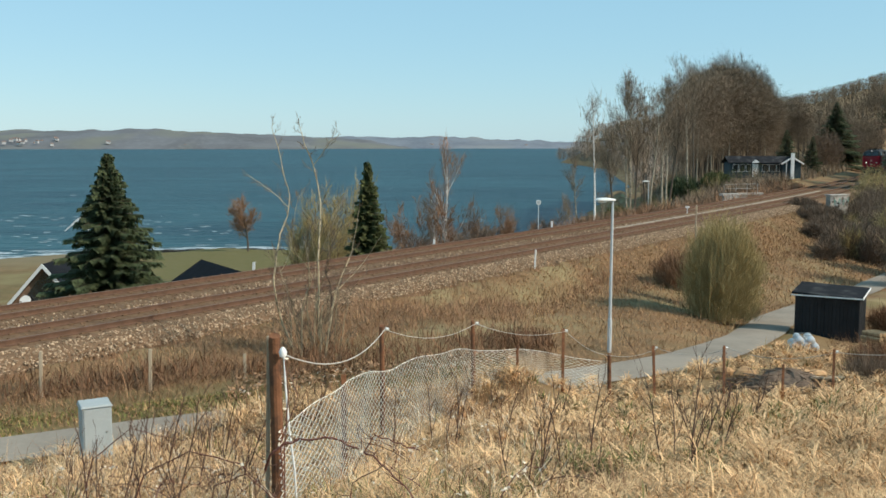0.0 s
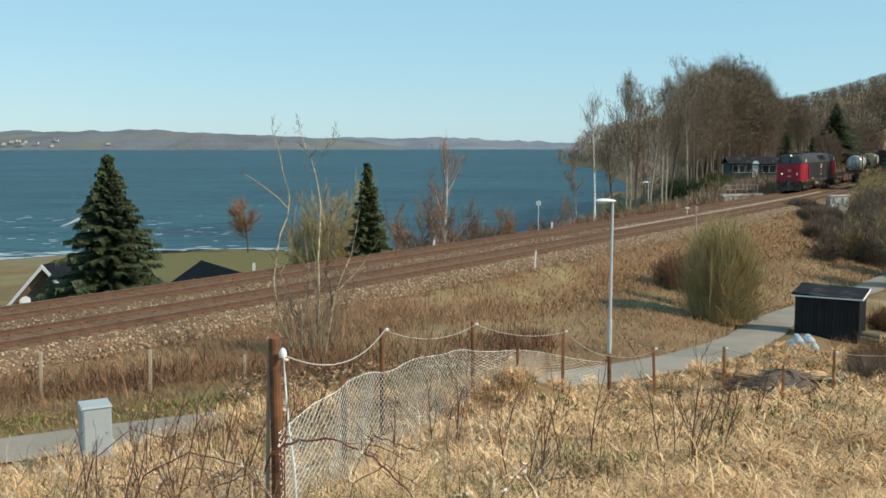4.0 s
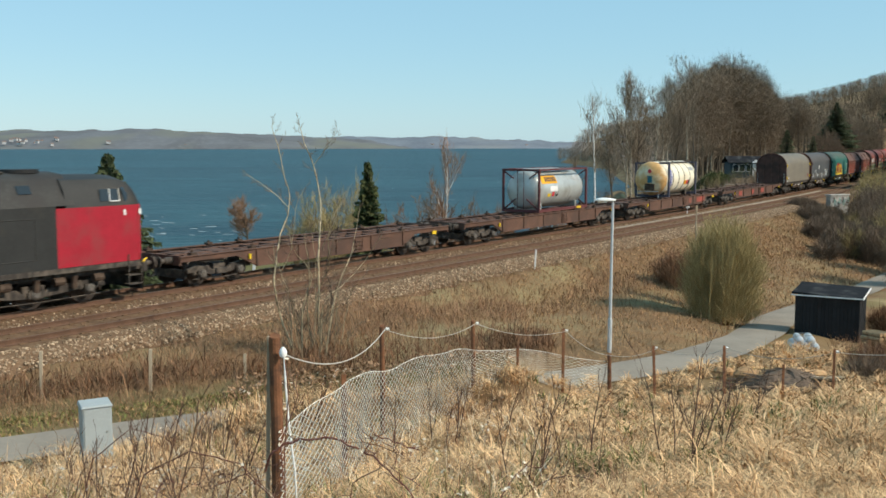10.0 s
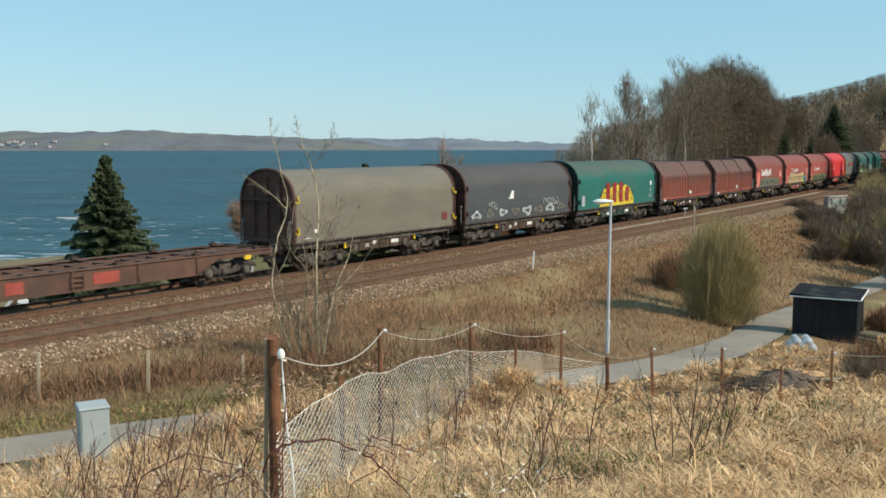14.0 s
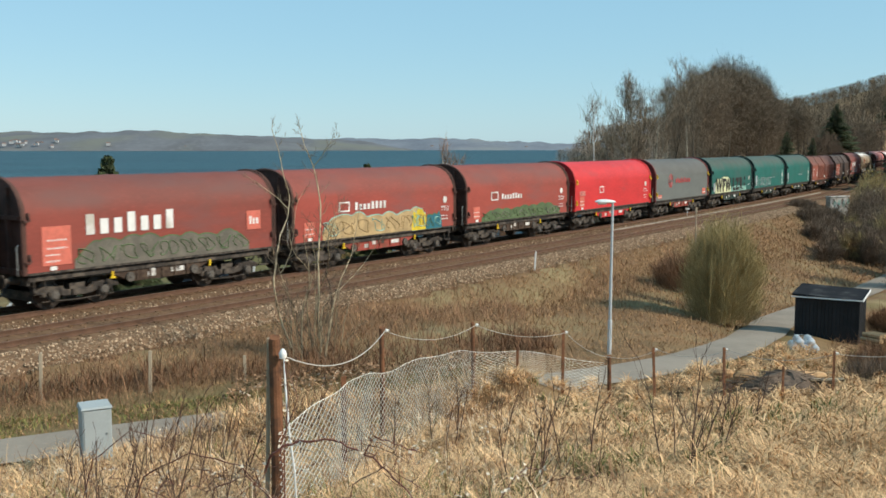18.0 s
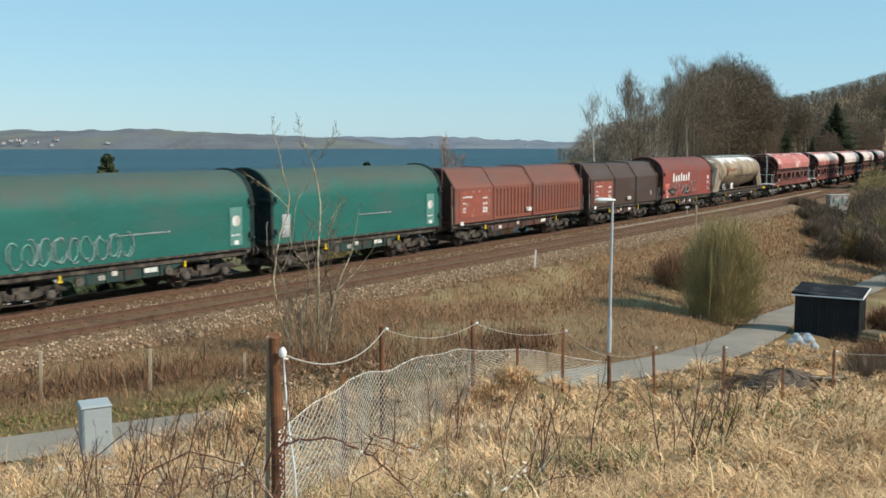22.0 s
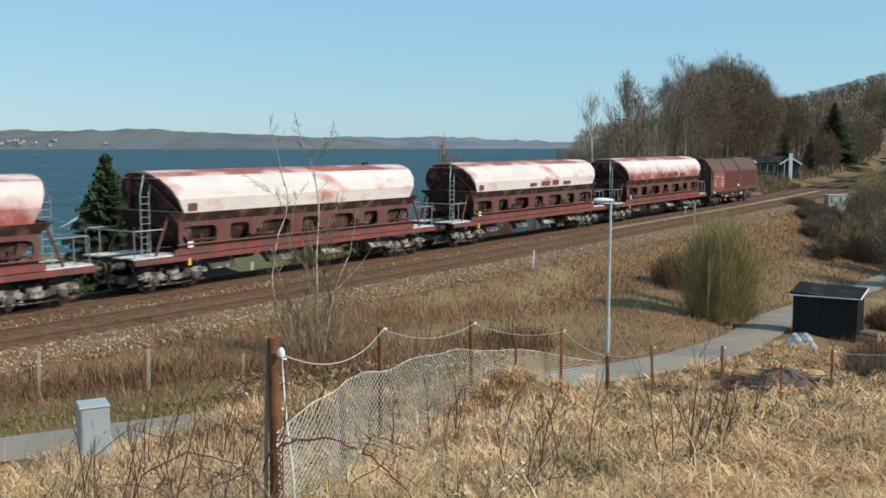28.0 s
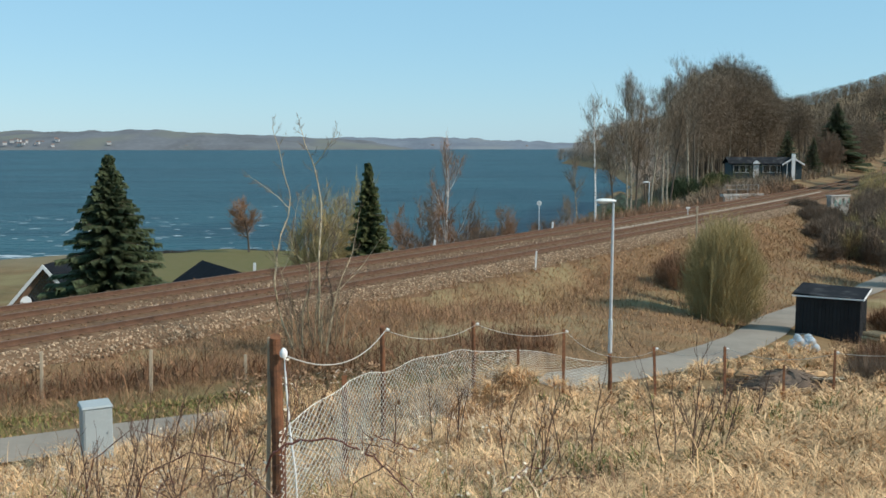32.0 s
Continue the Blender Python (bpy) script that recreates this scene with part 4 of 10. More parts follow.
def m_gold(v, xh):
    marks_common(v, xh)
    plate("brand_square", v, 2.9, 2.2, 2.35, 2.78, "white_paint")
    plate("brand_square", v, 2.82, 2.28, 2.42, 2.71, "hood_faded_red", 1.472)
    bars(v, 1.9, -0.3, 2.4, 2.72, 8, "white_paint", seed=13, name="brand_bar")
    graffiti(v, 3.9, -xh + 2.2, 1.25, 2.35, ["spray_tan", "spray_ochre"], "spray_mint", 7, 7)
    graffiti(v, -xh + 3.4, -xh + 2.2, 1.25, 2.3, ["spray_gold", "spray_ochre"], "spray_mint", 17, 2, y=1.465)
    graffiti(v, -xh + 2.3, -xh + 1.0, 1.25, 2.05, ["spray_blue", "spray_mint"], "spray_moss", 8, 2, y=1.466)
    marks_code(v, xh, "TTU")


def m_moss(v, xh):
    marks_common(v, xh)
    plate("brand_square", v, 3.1, 2.4, 2.3, 2.75, "white_paint")
    plate("brand_square", v, 3.02, 2.48, 2.37, 2.68, "hood_maroon", 1.472)
    bars(v, 2.1, -0.1, 2.33, 2.62, 8, "white_paint", seed=14, name="brand_bar")
    graffiti(v, 4.0, -xh + 0.9, 1.25, 1.95, ["spray_moss", "spray_grey"], "spray_moss", 9, 9)
    marks_code(v, xh, "TTU")


def m_red(v, xh):
    marks_common(v, xh)
    bars(v, xh - 0.5, xh - 1.3, 2.1, 2.5, 5, "spray_pink", seed=5)
    plate("brand_square", v, 2.35, 1.75, 2.2, 2.6, "white_paint")
    plate("brand_square", v, 2.28, 1.82, 2.26, 2.54, "hood_red", 1.472)
    marks_code(v, xh, "TTU")


def m_grey(v, xh):
    r0 = Build()
    for rr in (0.42, 0.27, 0.12):
        r0.tube([(2.6 + rr * math.cos(k * 0.4), 1.452, 2.6 + rr * math.sin(k * 0.4)) for k in range(17)], 0.035, 4)
    r0.box((2.6, 1.456, 2.6), (1.2, 0.01, 0.05))
    part("brand_ring", r0, "hood_grey", v)
    round_patch(v, 2.6, 2.6, 0.5, "faded_red_mark", 1.456, "brand_disc")
    bars(v, 1.7, -1.5, 2.42, 2.78, 9, "faded_red_mark", seed=15, name="brand_bar")
    plate("data_plate", v, -xh + 1.2, -xh + 0.45, 1.4, 1.85, "sign_red")
    bars(v, -xh + 1.1, -xh + 0.55, 1.5, 1.58, 4, "white_paint", 1.474)
    plate("data_plate", v, xh - 0.4, xh - 1.1, 1.4, 1.65, "sign_red")
    bars(v, xh - 0.45, xh - 1.0, 1.45, 1.52, 5, "white_paint", 1.474)


def m_green_tag(v, xh):
    graffiti(v, 4.7, 0.5, 1.27, 2.65, ["spray_cream"], "spray_cream", 10, 4)
    graffiti(v, 0.4, -4.1, 1.27, 1.75, ["spray_mint"], "spray_mint", 12, 5)
    for text, x, size in (("W", 3.75, 1.5), ("F", 2.5, 1.45), ("W", 1.35, 1.4), ("L", -0.35, 1.45), ("Z", -1.35, 1.4), ("R", -2.45, 1.45)):
        words(v, text, x, 1.42, size * 0.94, "spray_black", 1.482, 0.085)
    round_patch(v, -3.55, 2.3, 0.16, "black_paint", 1.476, "graffiti")
    round_patch(v, -3.5, 1.75, 0.18, "black_paint", 1.476, "graffiti")
    plate("data_plate", v, xh - 0.5, xh - 0.9, 1.4, 2.1, "spray_light")
    round_patch(v, -xh + 0.7, 2.3, 0.17, "white_paint")
    bars(v, -xh + 0.95, -xh + 0.5, 1.7, 1.78, 5, "white_paint")


def m_green(v, xh):
    plate("data_plate", v, xh - 0.45, xh - 0.9, 1.5, 2.4, "spray_light", 1.46)
    bars(v, xh - 0.5, xh - 0.85, 1.9, 1.95, 4, "white_paint", 1.47)
    plate("data_plate", v, -xh + 1.0, -xh + 0.4, 1.4, 2.8, "teal_plate", 1.46)
    round_patch(v, -xh + 0.7, 2.3, 0.2, "white_paint", 1.47)
    bars(v, -xh + 0.95, -xh + 0.5, 1.75, 1.82, 5, "white_paint", 1.47)
    plate("reflector", v, -xh + 0.8, -xh + 0.6, 1.42, 1.58, "white_paint", 1.472)
    bars(v, 0.4, -1.8, 2.1, 2.16, 14, "spray_light", 1.466)


def m_green_lines(v, xh):
    m_green(v, xh)
    outline_spray(v, xh - 1.2, -0.2, 1.4, 2.2, "spray_mint", 84, 9)
    outline_spray(v, xh - 1.3, -0.3, 1.36, 2.26, "spray_light", 85, 9, 1.472)


mm("teal_plate", (0.11, 0.27, 0.23), 0.6)


def m_maroon_loops(v, xh):
    marks_common(v, xh)
    bars(v, 3.4, -0.3, 2.4, 3.0, 7, "white_paint", seed=11, name="brand_bar")
    graffiti(v, 4.2, -1.8, 1.3, 2.15, ["hood_maroon", "black_paint", "hood_maroon"], "spray_grey", 13, 4)
    outline_spray(v, 4.4, -1.8, 1.5, 2.35, "spray_light", 14, 8)
    plate("data_plate", v, xh - 0.4, xh - 1.2, 1.85, 2.3, "sign_red")
    marks_code(v, xh, "TTU")


# ---------------------------------------------------------------- train: wagons with telescopic steel walls
def steel_wagon(a, b, colour, label, joints, ribs=True, code="", big_mark=True):
    v, xe = wagon("sliding_wall_wagon", label, "freight wagon", a, b, "steel sliding-wall wagons")
    underframe(v, xe, belly="end_brown", deep=0.68)
    for d in (-1, 1):
        add_bogie(v, d * (xe - 2.9))
    add_ends(v, xe)
    xh = xe - 0.6
    edges = [xh] + [xh - 2 * xh * j for j in joints] + [-xh]
    for i, (x1, x0) in enumerate(zip(edges, edges[1:])):
        g = 0.035 * (i % 2)
        pr = [(1.45 - g, 1.2), (1.45 - g, 2.95), (0.82, 3.84 - g), (0.5, 3.92 - g), (-0.5, 3.92 - g), (-0.82, 3.84 - g), (-1.45 + g, 2.95), (-1.45 + g, 1.2)]
        s = part("wall_section", Build().prism(pr, x0 + 0.03, x1 - 0.03), "hood_" + colour, v, bevel=0.03)
        for x in (x0 + 0.05, x1 - 0.05):
            fl = Build()
            for (y0, z0), (y1, z1) in zip(pr, pr[1:]):
                fl.tube([(x, y0 * 1.012, z0), (x, y1 * 1.012, z1 + 0.012)], 0.04, 5)
            part("joint_flange", fl, "hood_" + colour, s)
        if ribs and not (i == 0 and big_mark):
            rb = Build()
            x = x0 + 0.45
            while x < x1 - 0.3:
                rb.add([(x - 0.09, 1.45 - g, 1.4), (x + 0.09, 1.45 - g, 1.4), (x + 0.09, 1.45 - g, 2.85), (x - 0.09, 1.45 - g, 2.85), (x - 0.05, 1.51 - g, 1.45), (x + 0.05, 1.51 - g, 1.45), (x + 0.05, 1.51 - g, 2.8), (x - 0.05, 1.51 - g, 2.8)],
                       [(4, 5, 6, 7), (0, 1, 5, 4), (1, 2, 6, 5), (2, 3, 7, 6), (3, 0, 4, 7)])
                x += 0.36
            part("pressed_rib", rb, "hood_" + colour, s)
        elif i == 0 and big_mark:
            plate("panel", s, x1 - 0.5, x0 + 0.4, 1.5, 2.8, "mark_panel", 1.466)
            for j, (zz, ww) in enumerate(((2.45, 0.9), (2.15, 0.25), (1.9, 0.3), (1.75, 0.3))):
                bars(s, x1 - 0.75, x1 - 0.75 - ww, zz, zz + 0.1, 5, "white_paint", 1.474, seed=j)
                bars(s, x0 + 1.1, x0 + 0.65, zz - 0.08, zz + 0.05, 3, "white_paint", 1.474, seed=j + 5)
    for d in (-1, 1):
        pr = [(1.5, 1.2), (1.5, 2.97), (0.85, 3.89), (-0.85, 3.89), (-1.5, 2.97), (-1.5, 1.2)]
        w = part("end_wall", Build().prism(pr, d * xh - 0.04, d * xh + 0.04), "end_brown", v, bevel=0.01)
        for y in (-1.38, -0.45, 0.45, 1.38):
            part("end_post", Build().box((d * (xh + 0.12), y, 2.15), (0.2, 0.1, 1.9)), "end_brown", w)
        for y in (-0.8, 0.8):
            part("end_post", Build().box((d * (xh + 0.1), y, 3.4), (0.12, 0.08, 0.85)), "end_brown", w)
        part("end_beam", Build().box((d * (xh + 0.1), 0, 3.84), (0.2, 1.7, 0.1)), "end_brown", w)
        part("end_beam", Build().box((d * (xh + 0.1), 0, 1.28), (0.2, 2.9, 0.16)), "end_brown", w)
        part("grab_rail", Build().tube([(d * (xh + 0.2), 1.5, 1.2), (d * (xh + 0.2), 1.5, 2.1), (d * (xh + 0.1), 1.42, 2.1)], 0.018, 6), "galv", w)
    plate("data_plate", v, -0.1, -0.7, 1.5, 1.72, "powder", 1.53)
    plate("reflector", v, xh - 0.55, xh - 0.85, 1.13, 1.3, "white_paint", 1.47)
    ls = Build().tube([(-xh + 1, 1.42, 1.1), (xh - 1, 1.42, 1.1)], 0.04, 6)
    part("guide_rail", ls, "under", v)
    if code:
        words(v, code, -xh + 1.2, 1.7, 0.4, "white_paint", 1.52)
    return v


mm("mark_panel", (0.31, 0.088, 0.06), 0.7, var=0.25, scale=2, stain=(0.42, 0.24, 0.19), stain_amt=0.2, stain_scale=2)


# ---------------------------------------------------------------- train: container flats and tanks
def flat_wagon(a, b, label, sill="rust_frame", bright=()):
    v, xe = wagon("container_flat_wagon", label, "flat wagon", a, b, "container flats")
    for d in (-1, 1):
        add_bogie(v, d * (xe - 2.7))
    add_ends(v, xe)
    m = xe - 4.3
    for sd in (-1, 1):
        prof = [(-xe + 0.65, 0.98), (-m - 1.0, 0.98), (-m, 0.52), (m, 0.52), (m + 1.0, 0.98), (xe - 0.65, 0.98), (xe - 0.65, 1.17), (-xe + 0.65, 1.17)]
        n = len(prof)
        vs = [(x, sd * 1.3 - 0.04, z) for x, z in prof] + [(x, sd * 1.3 + 0.04, z) for x, z in prof]
        s = part("side_sill", Build().add(vs, [tuple(range(n)), tuple(range(n, 2 * n))] + [(i, (i + 1) % n, n + (i + 1) % n, n + i) for i in range(n)]), sill, v, bevel=0.01)
        fl = Build().box((0, sd * 1.28, 1.18), (2 * xe - 1.3, 0.22, 0.035)).box((0, sd * 1.3, 0.53), (2 * m, 0.16, 0.04))
        part("flange", fl, sill, s)
        nk = int(2 * m / 2.1)
        rb = part("sill_rib", Build().box((0, 0, 0), (0.07, 0.07, 0.62)), sill, s, at=pose(-m, sd * 1.36, 0.85))
        for k in range(1, nk + 1):
            again(rb, pose(-m + 2 * m * k / nk, sd * 1.36, 0.85))
        if sd > 0:
            for (x0, x1, mt) in bright:
                plate("paint_patch", s, x0, x1, 0.66, 1.04, mt, 1.352)
            lad = Build()
            for z in (0.68, 0.84, 1.0):
                lad.box((-1.4, 1.41, z), (0.5, 0.04, 0.03))
            for x in (-1.62, -1.18):
                lad.box((x, 1.41, 0.84), (0.03, 0.04, 0.44))
            part("step_ladder", lad, sill, s)
    deck = Build()
    for y in (-0.42, 0.42):
        deck.box((0, y, 1.04), (2 * xe - 1.3, 0.12, 0.26))
    k = int(2 * xe / 1.15)
    for i in range(k + 1):
        deck.box((-xe + 0.75 + i * (2 * xe - 1.5) / k, 0, 1.12), (0.12, 2.52, 0.09))
    for d in (-1, 1):
        deck.box((d * (xe - 0.68), 0, 1.05), (0.1, 2.62, 0.34)).box((d * (xe - 2.6), 0, 1.12), (2.4, 1.3, 0.05))
    part("deck_frame", deck, "rust_frame", v)
    sp = None
    for x in (-xe + 1.3, -xe + 4.2, -3.05, 3.05, xe - 4.2, xe - 1.3):
        for y in (-1.2, 1.2):
            if sp is None:
                sp = part("container_spigot", Build().box((0, 0, 0), (0.26, 0.2, 0.09)).tube([(0, 0, 0.02), (0, 0, 0.12)], 0.05, 6), "under_brown", v, at=pose(x, y, 1.24))
            else:
                again(sp, pose(x, y, 1.24))
    part("brake_gear", Build().tube([(-1.2, 0.3, 0.66), (0.2, 0.3, 0.66)], 0.2, 10).box((1.6, 0.2, 0.7), (0.7, 0.5, 0.3)).tube([(-m, 0.1, 0.6), (m, 0.1, 0.6)], 0.03, 5), "under", v)
    part("brake_lever", Build().box((xe - 3.9, 1.4, 0.92), (0.1, 0.05, 0.2)).box((-xe + 1.9, 1.38, 0.95), (0.3, 0.04, 0.16)), "yellow_paint", v)
    return v, xe


def dished(x0, x1, r, zc, n=26, bulge=0.35, steps=5):
    rings = []
    for k in range(steps):
        t = k / steps
        rings.append((x0 - bulge * math.cos(t * math.pi / 2), r * max(0.05, math.sin(t * math.pi / 2))))
    rings += [(x0, r), (x1, r)]
    for k in range(1, steps + 1):
        t = k / steps
        rings.append((x1 + bulge * math.sin(t * math.pi / 2), r * max(0.05, math.cos(t * math.pi / 2))))
    return [[(x, rr * c, zc + rr * s) for c, s in disc_ring(1.0, n)] for x, rr in rings]


def tank_frame_container(u):
    """Grey barrel in a full maroon frame."""
    v = thing("tank_container", "grey tank container in a maroon steel frame on a flat wagon", "tank container", group="tank containers")
    TRAIN.append((v, u))
    z0, L, w, h = 1.26, 6.06, 1.22, 2.46
    zc, r = z0 + 1.26, 1.09
    barrel = part("barrel", Build().loft(dished(-2.62, 2.62, r, zc)), "tank_grey", v, smooth=True)
    seam = Build()
    for x in (-2.62, -0.9, 0.9, 2.62):
        seam.loft([[(xx, (r + 0.006) * c, zc + (r + 0.006) * s) for c, s in disc_ring(1.0, 26)] for xx in (x - 0.03, x + 0.03)], cap=False)
    part("seam", seam, "galv", barrel)
    for x in (-L / 2 + 0.06, L / 2 - 0.06):
        for y in (-w + 0.06, w - 0.06):
            part("corner_post", Build().box((x, y, z0 + h / 2), (0.12, 0.12, h)), "frame_maroon", v, bevel=0.012)
        part("end_beam", Build().box((x, 0, z0 + 0.08), (0.12, 2 * w - 0.24, 0.15)), "frame_maroon", v)
        part("end_beam", Build().box((x, 0, z0 + h - 0.07), (0.1, 2 * w - 0.24, 0.12)), "frame_maroon", v)
        br = Build()
        for y in (-1, 1):
            br.tube([(x, y * (w - 0.1), z0 + 0.15), (x, y * 0.35, z0 + 0.75)], 0.045, 6).tube([(x, y * (w - 0.1), z0 + h - 0.15), (x, y * 0.5, z0 + h - 0.55)], 0.04, 6)
        part("brace", br, "frame_maroon", v)
    for y in (-w + 0.06, w - 0.06):
        part("side_rail", Build().box((0, y, z0 + h - 0.06), (L - 0.24, 0.08, 0.1)), "frame_maroon", v)
        part("side_rail", Build().box((0, y, z0 + 0.1), (L - 0.24, 0.1, 0.16)), "frame_maroon", v)
    part("walkway", Build().box((0, 0.55, z0 + h - 0.05), (4.4, 0.5, 0.04)).box((0, -0.55, z0 + h - 0.05), (4.4, 0.5, 0.04)), "galv", v)
    part("cradle", Build().box((-2.2, 0, z0 + 0.3), (0.16, 1.7, 0.4)).box((2.2, 0, z0 + 0.3), (0.16, 1.7, 0.4)), "tank_grey", v)
    part("end_ladder", Build().tube([(L / 2, -0.2, z0 + 0.2), (L / 2, -0.2, z0 + h)], 0.02, 5).tube([(L / 2, 0.2, z0 + 0.2), (L / 2, 0.2, z0 + h)], 0.02, 5), "frame_maroon", v)

    def wrap(name, x0, x1, a0, a1, mt, extra=0.012):
        """A label that follows the barrel."""
        n = 8
        b = Build()
        pts = [((r + extra) * math.cos(radians(a0 + (a1 - a0) * k / n)), zc + (r + extra) * math.sin(radians(a0 + (a1 - a0) * k / n))) for k in range(n + 1)]
        b.add([(x0, y, z) for y, z in pts] + [(x1, y, z) for y, z in pts], [(k, k + 1, n + 2 + k, n + 1 + k) for k in range(n)])
        return part(name, b, mt, barrel)

    wrap("brand_panel", 2.4, 0.55, 18, 46, "brand_orange")
    for k in range(8):
        wrap("brand_bar", 1.95 - k * 0.17, 1.84 - k * 0.17, 24, 40, "letter_dark", 0.02)
    wrap("brand_square", 2.28, 2.08, 24, 38, "yellow_paint", 0.02)
    wrap("hazard_plate", 1.75, 1.4, -22, -12, "yellow_paint")
    wrap("placard", 1.25, 0.95, -22, -8, "brand_red")
    wrap("placard", 0.8, 0.5, -22, -8, "black_paint")
    wrap("placard", 0.72, 0.58, -14, -8, "white_paint", 0.02)
    wrap("data_panel", 1.5, 0.6, -6, 10, "white_paint")
    wrap("data_panel", -1.6, -2.3, 25, 44, "spray_light")
    wrap("valve_plate", -1.2, -1.35, -50, -25, "galv")
    plate("yellow_tag", v, -1.6, -2.2, z0 + 0.04, z0 + 0.16, "yellow_paint", w + 0.01)


def tank_beam_container(u):
    """Cream barrel with dark bands between two end frames."""
    v = thing("tank_container", "cream tank container with dark bands and a weathered ochre end", "tank container", group="tank containers")
    TRAIN.append((v, u))
    z0, L, w, h = 1.28, 6.1, 1.24, 2.5
    zc, r = z0 + 1.34, 1.22
    rings = dished(-3.05, 3.05, r, zc, 30, 0.62, 6)
    n = len(rings)
    barrel = part("barrel", Build().loft(rings[:n - 6], cap=False), "tank_cream", v, smooth=True)
    part("barrel_end", Build().loft(rings[n - 7:]), "tank_ochre", v, "rust-streaked ochre tank end", smooth=True)
    for x in (-1.75, -0.55, 0.6, 1.75):
        part("band", Build().loft([[(xx, (r + e) * c, zc + (r + e) * s) for c, s in disc_ring(1.0, 30)] for xx, e in ((x - 0.035, 0.004), (x - 0.03, 0.02), (x + 0.03, 0.02), (x + 0.035, 0.004))], cap=False), "letter_dark", barrel)
    for x in (-2.85, 2.85):
        for y in (-w, w):
            part("end_post", Build().box((x, y + math.copysign(0.02, y), z0 + h / 2), (0.16, 0.13, h)), "frame_blue", v, bevel=0.012)
        part("end_beam", Build().box((x, 0, z0 + 0.09), (0.16, 2 * w - 0.1, 0.18)), "frame_blue", v)
        part("end_beam", Build().box((x, 0, z0 + h - 0.05), (0.14, 2 * w - 0.1, 0.1)), "frame_blue", v)
    for y in (-0.62, 0.62):
        part("walkway", Build().box((0, y, z0 + h), (5.9, 0.28, 0.04)), "letter_dark", v)
    part("saddle", Build().box((-2.2, 0, z0 + 0.16), (0.3, 1.5, 0.32)).box((2.2, 0, z0 + 0.16), (0.3, 1.5, 0.32)).box((0, 0, z0 + 0.06), (5.6, 0.9, 0.12)), "under", v)
    part("valve_box", Build().box((3.62, 0.1, z0 + 0.75), (0.1, 0.75, 0.5)), "under_brown", v, bevel=0.03)
    part("end_guard", Build().tube([(3.7, -0.8, z0 - 0.02), (3.7, -0.8, z0 + 0.42), (3.7, 0.8, z0 + 0.42), (3.7, 0.8, z0 - 0.02)], 0.03, 6), "galv", v)
    part("end_label", Build().box((3.665, 0.12, z0 + 1.3), (0.02, 0.36, 0.5)), "spray_blue", v)
    part("placard", Build().add([(3.67, 0.1, z0 + 1.7), (3.67, 0.28, z0 + 1.88), (3.67, 0.1, z0 + 2.06), (3.67, -0.08, z0 + 1.88)], [(0, 1, 2, 3)]), "brand_red", v)

    def wrap(name, x0, x1, a0, a1, mt, extra=0.024):
        b = Build()
        pts = [((r + extra) * math.cos(radians(a0 + (a1 - a0) * k / 10)), zc + (r + extra) * math.sin(radians(a0 + (a1 - a0) * k / 10))) for k in range(11)]
        b.add([(x0, y, z) for y, z in pts] + [(x1, y, z) for y, z in pts], [(k, k + 1, 12 + k, 11 + k) for k in range(10)])
        return part(name, b, mt, barrel)

    wrap("brand_panel", 2.42, 1.98, -34, 32, "brand_blue", 0.014)
    for k in range(5):
        wrap("brand_bar", 2.28, 2.12, 16 - k * 9, 21 - k * 9, "white_paint")
    wrap("hazard_plate", -0.6, -1.0, -24, -9, "brand_orange", 0.014)
    wrap("placard", -1.02, -1.35, -24, -9, "brand_red", 0.014)
    wrap("placard", -1.4, -1.68, -24, -9, "letter_dark", 0.014)
    wrap("data_panel", -1.9, -2.6, 24, 38, "spray_light", 0.012)


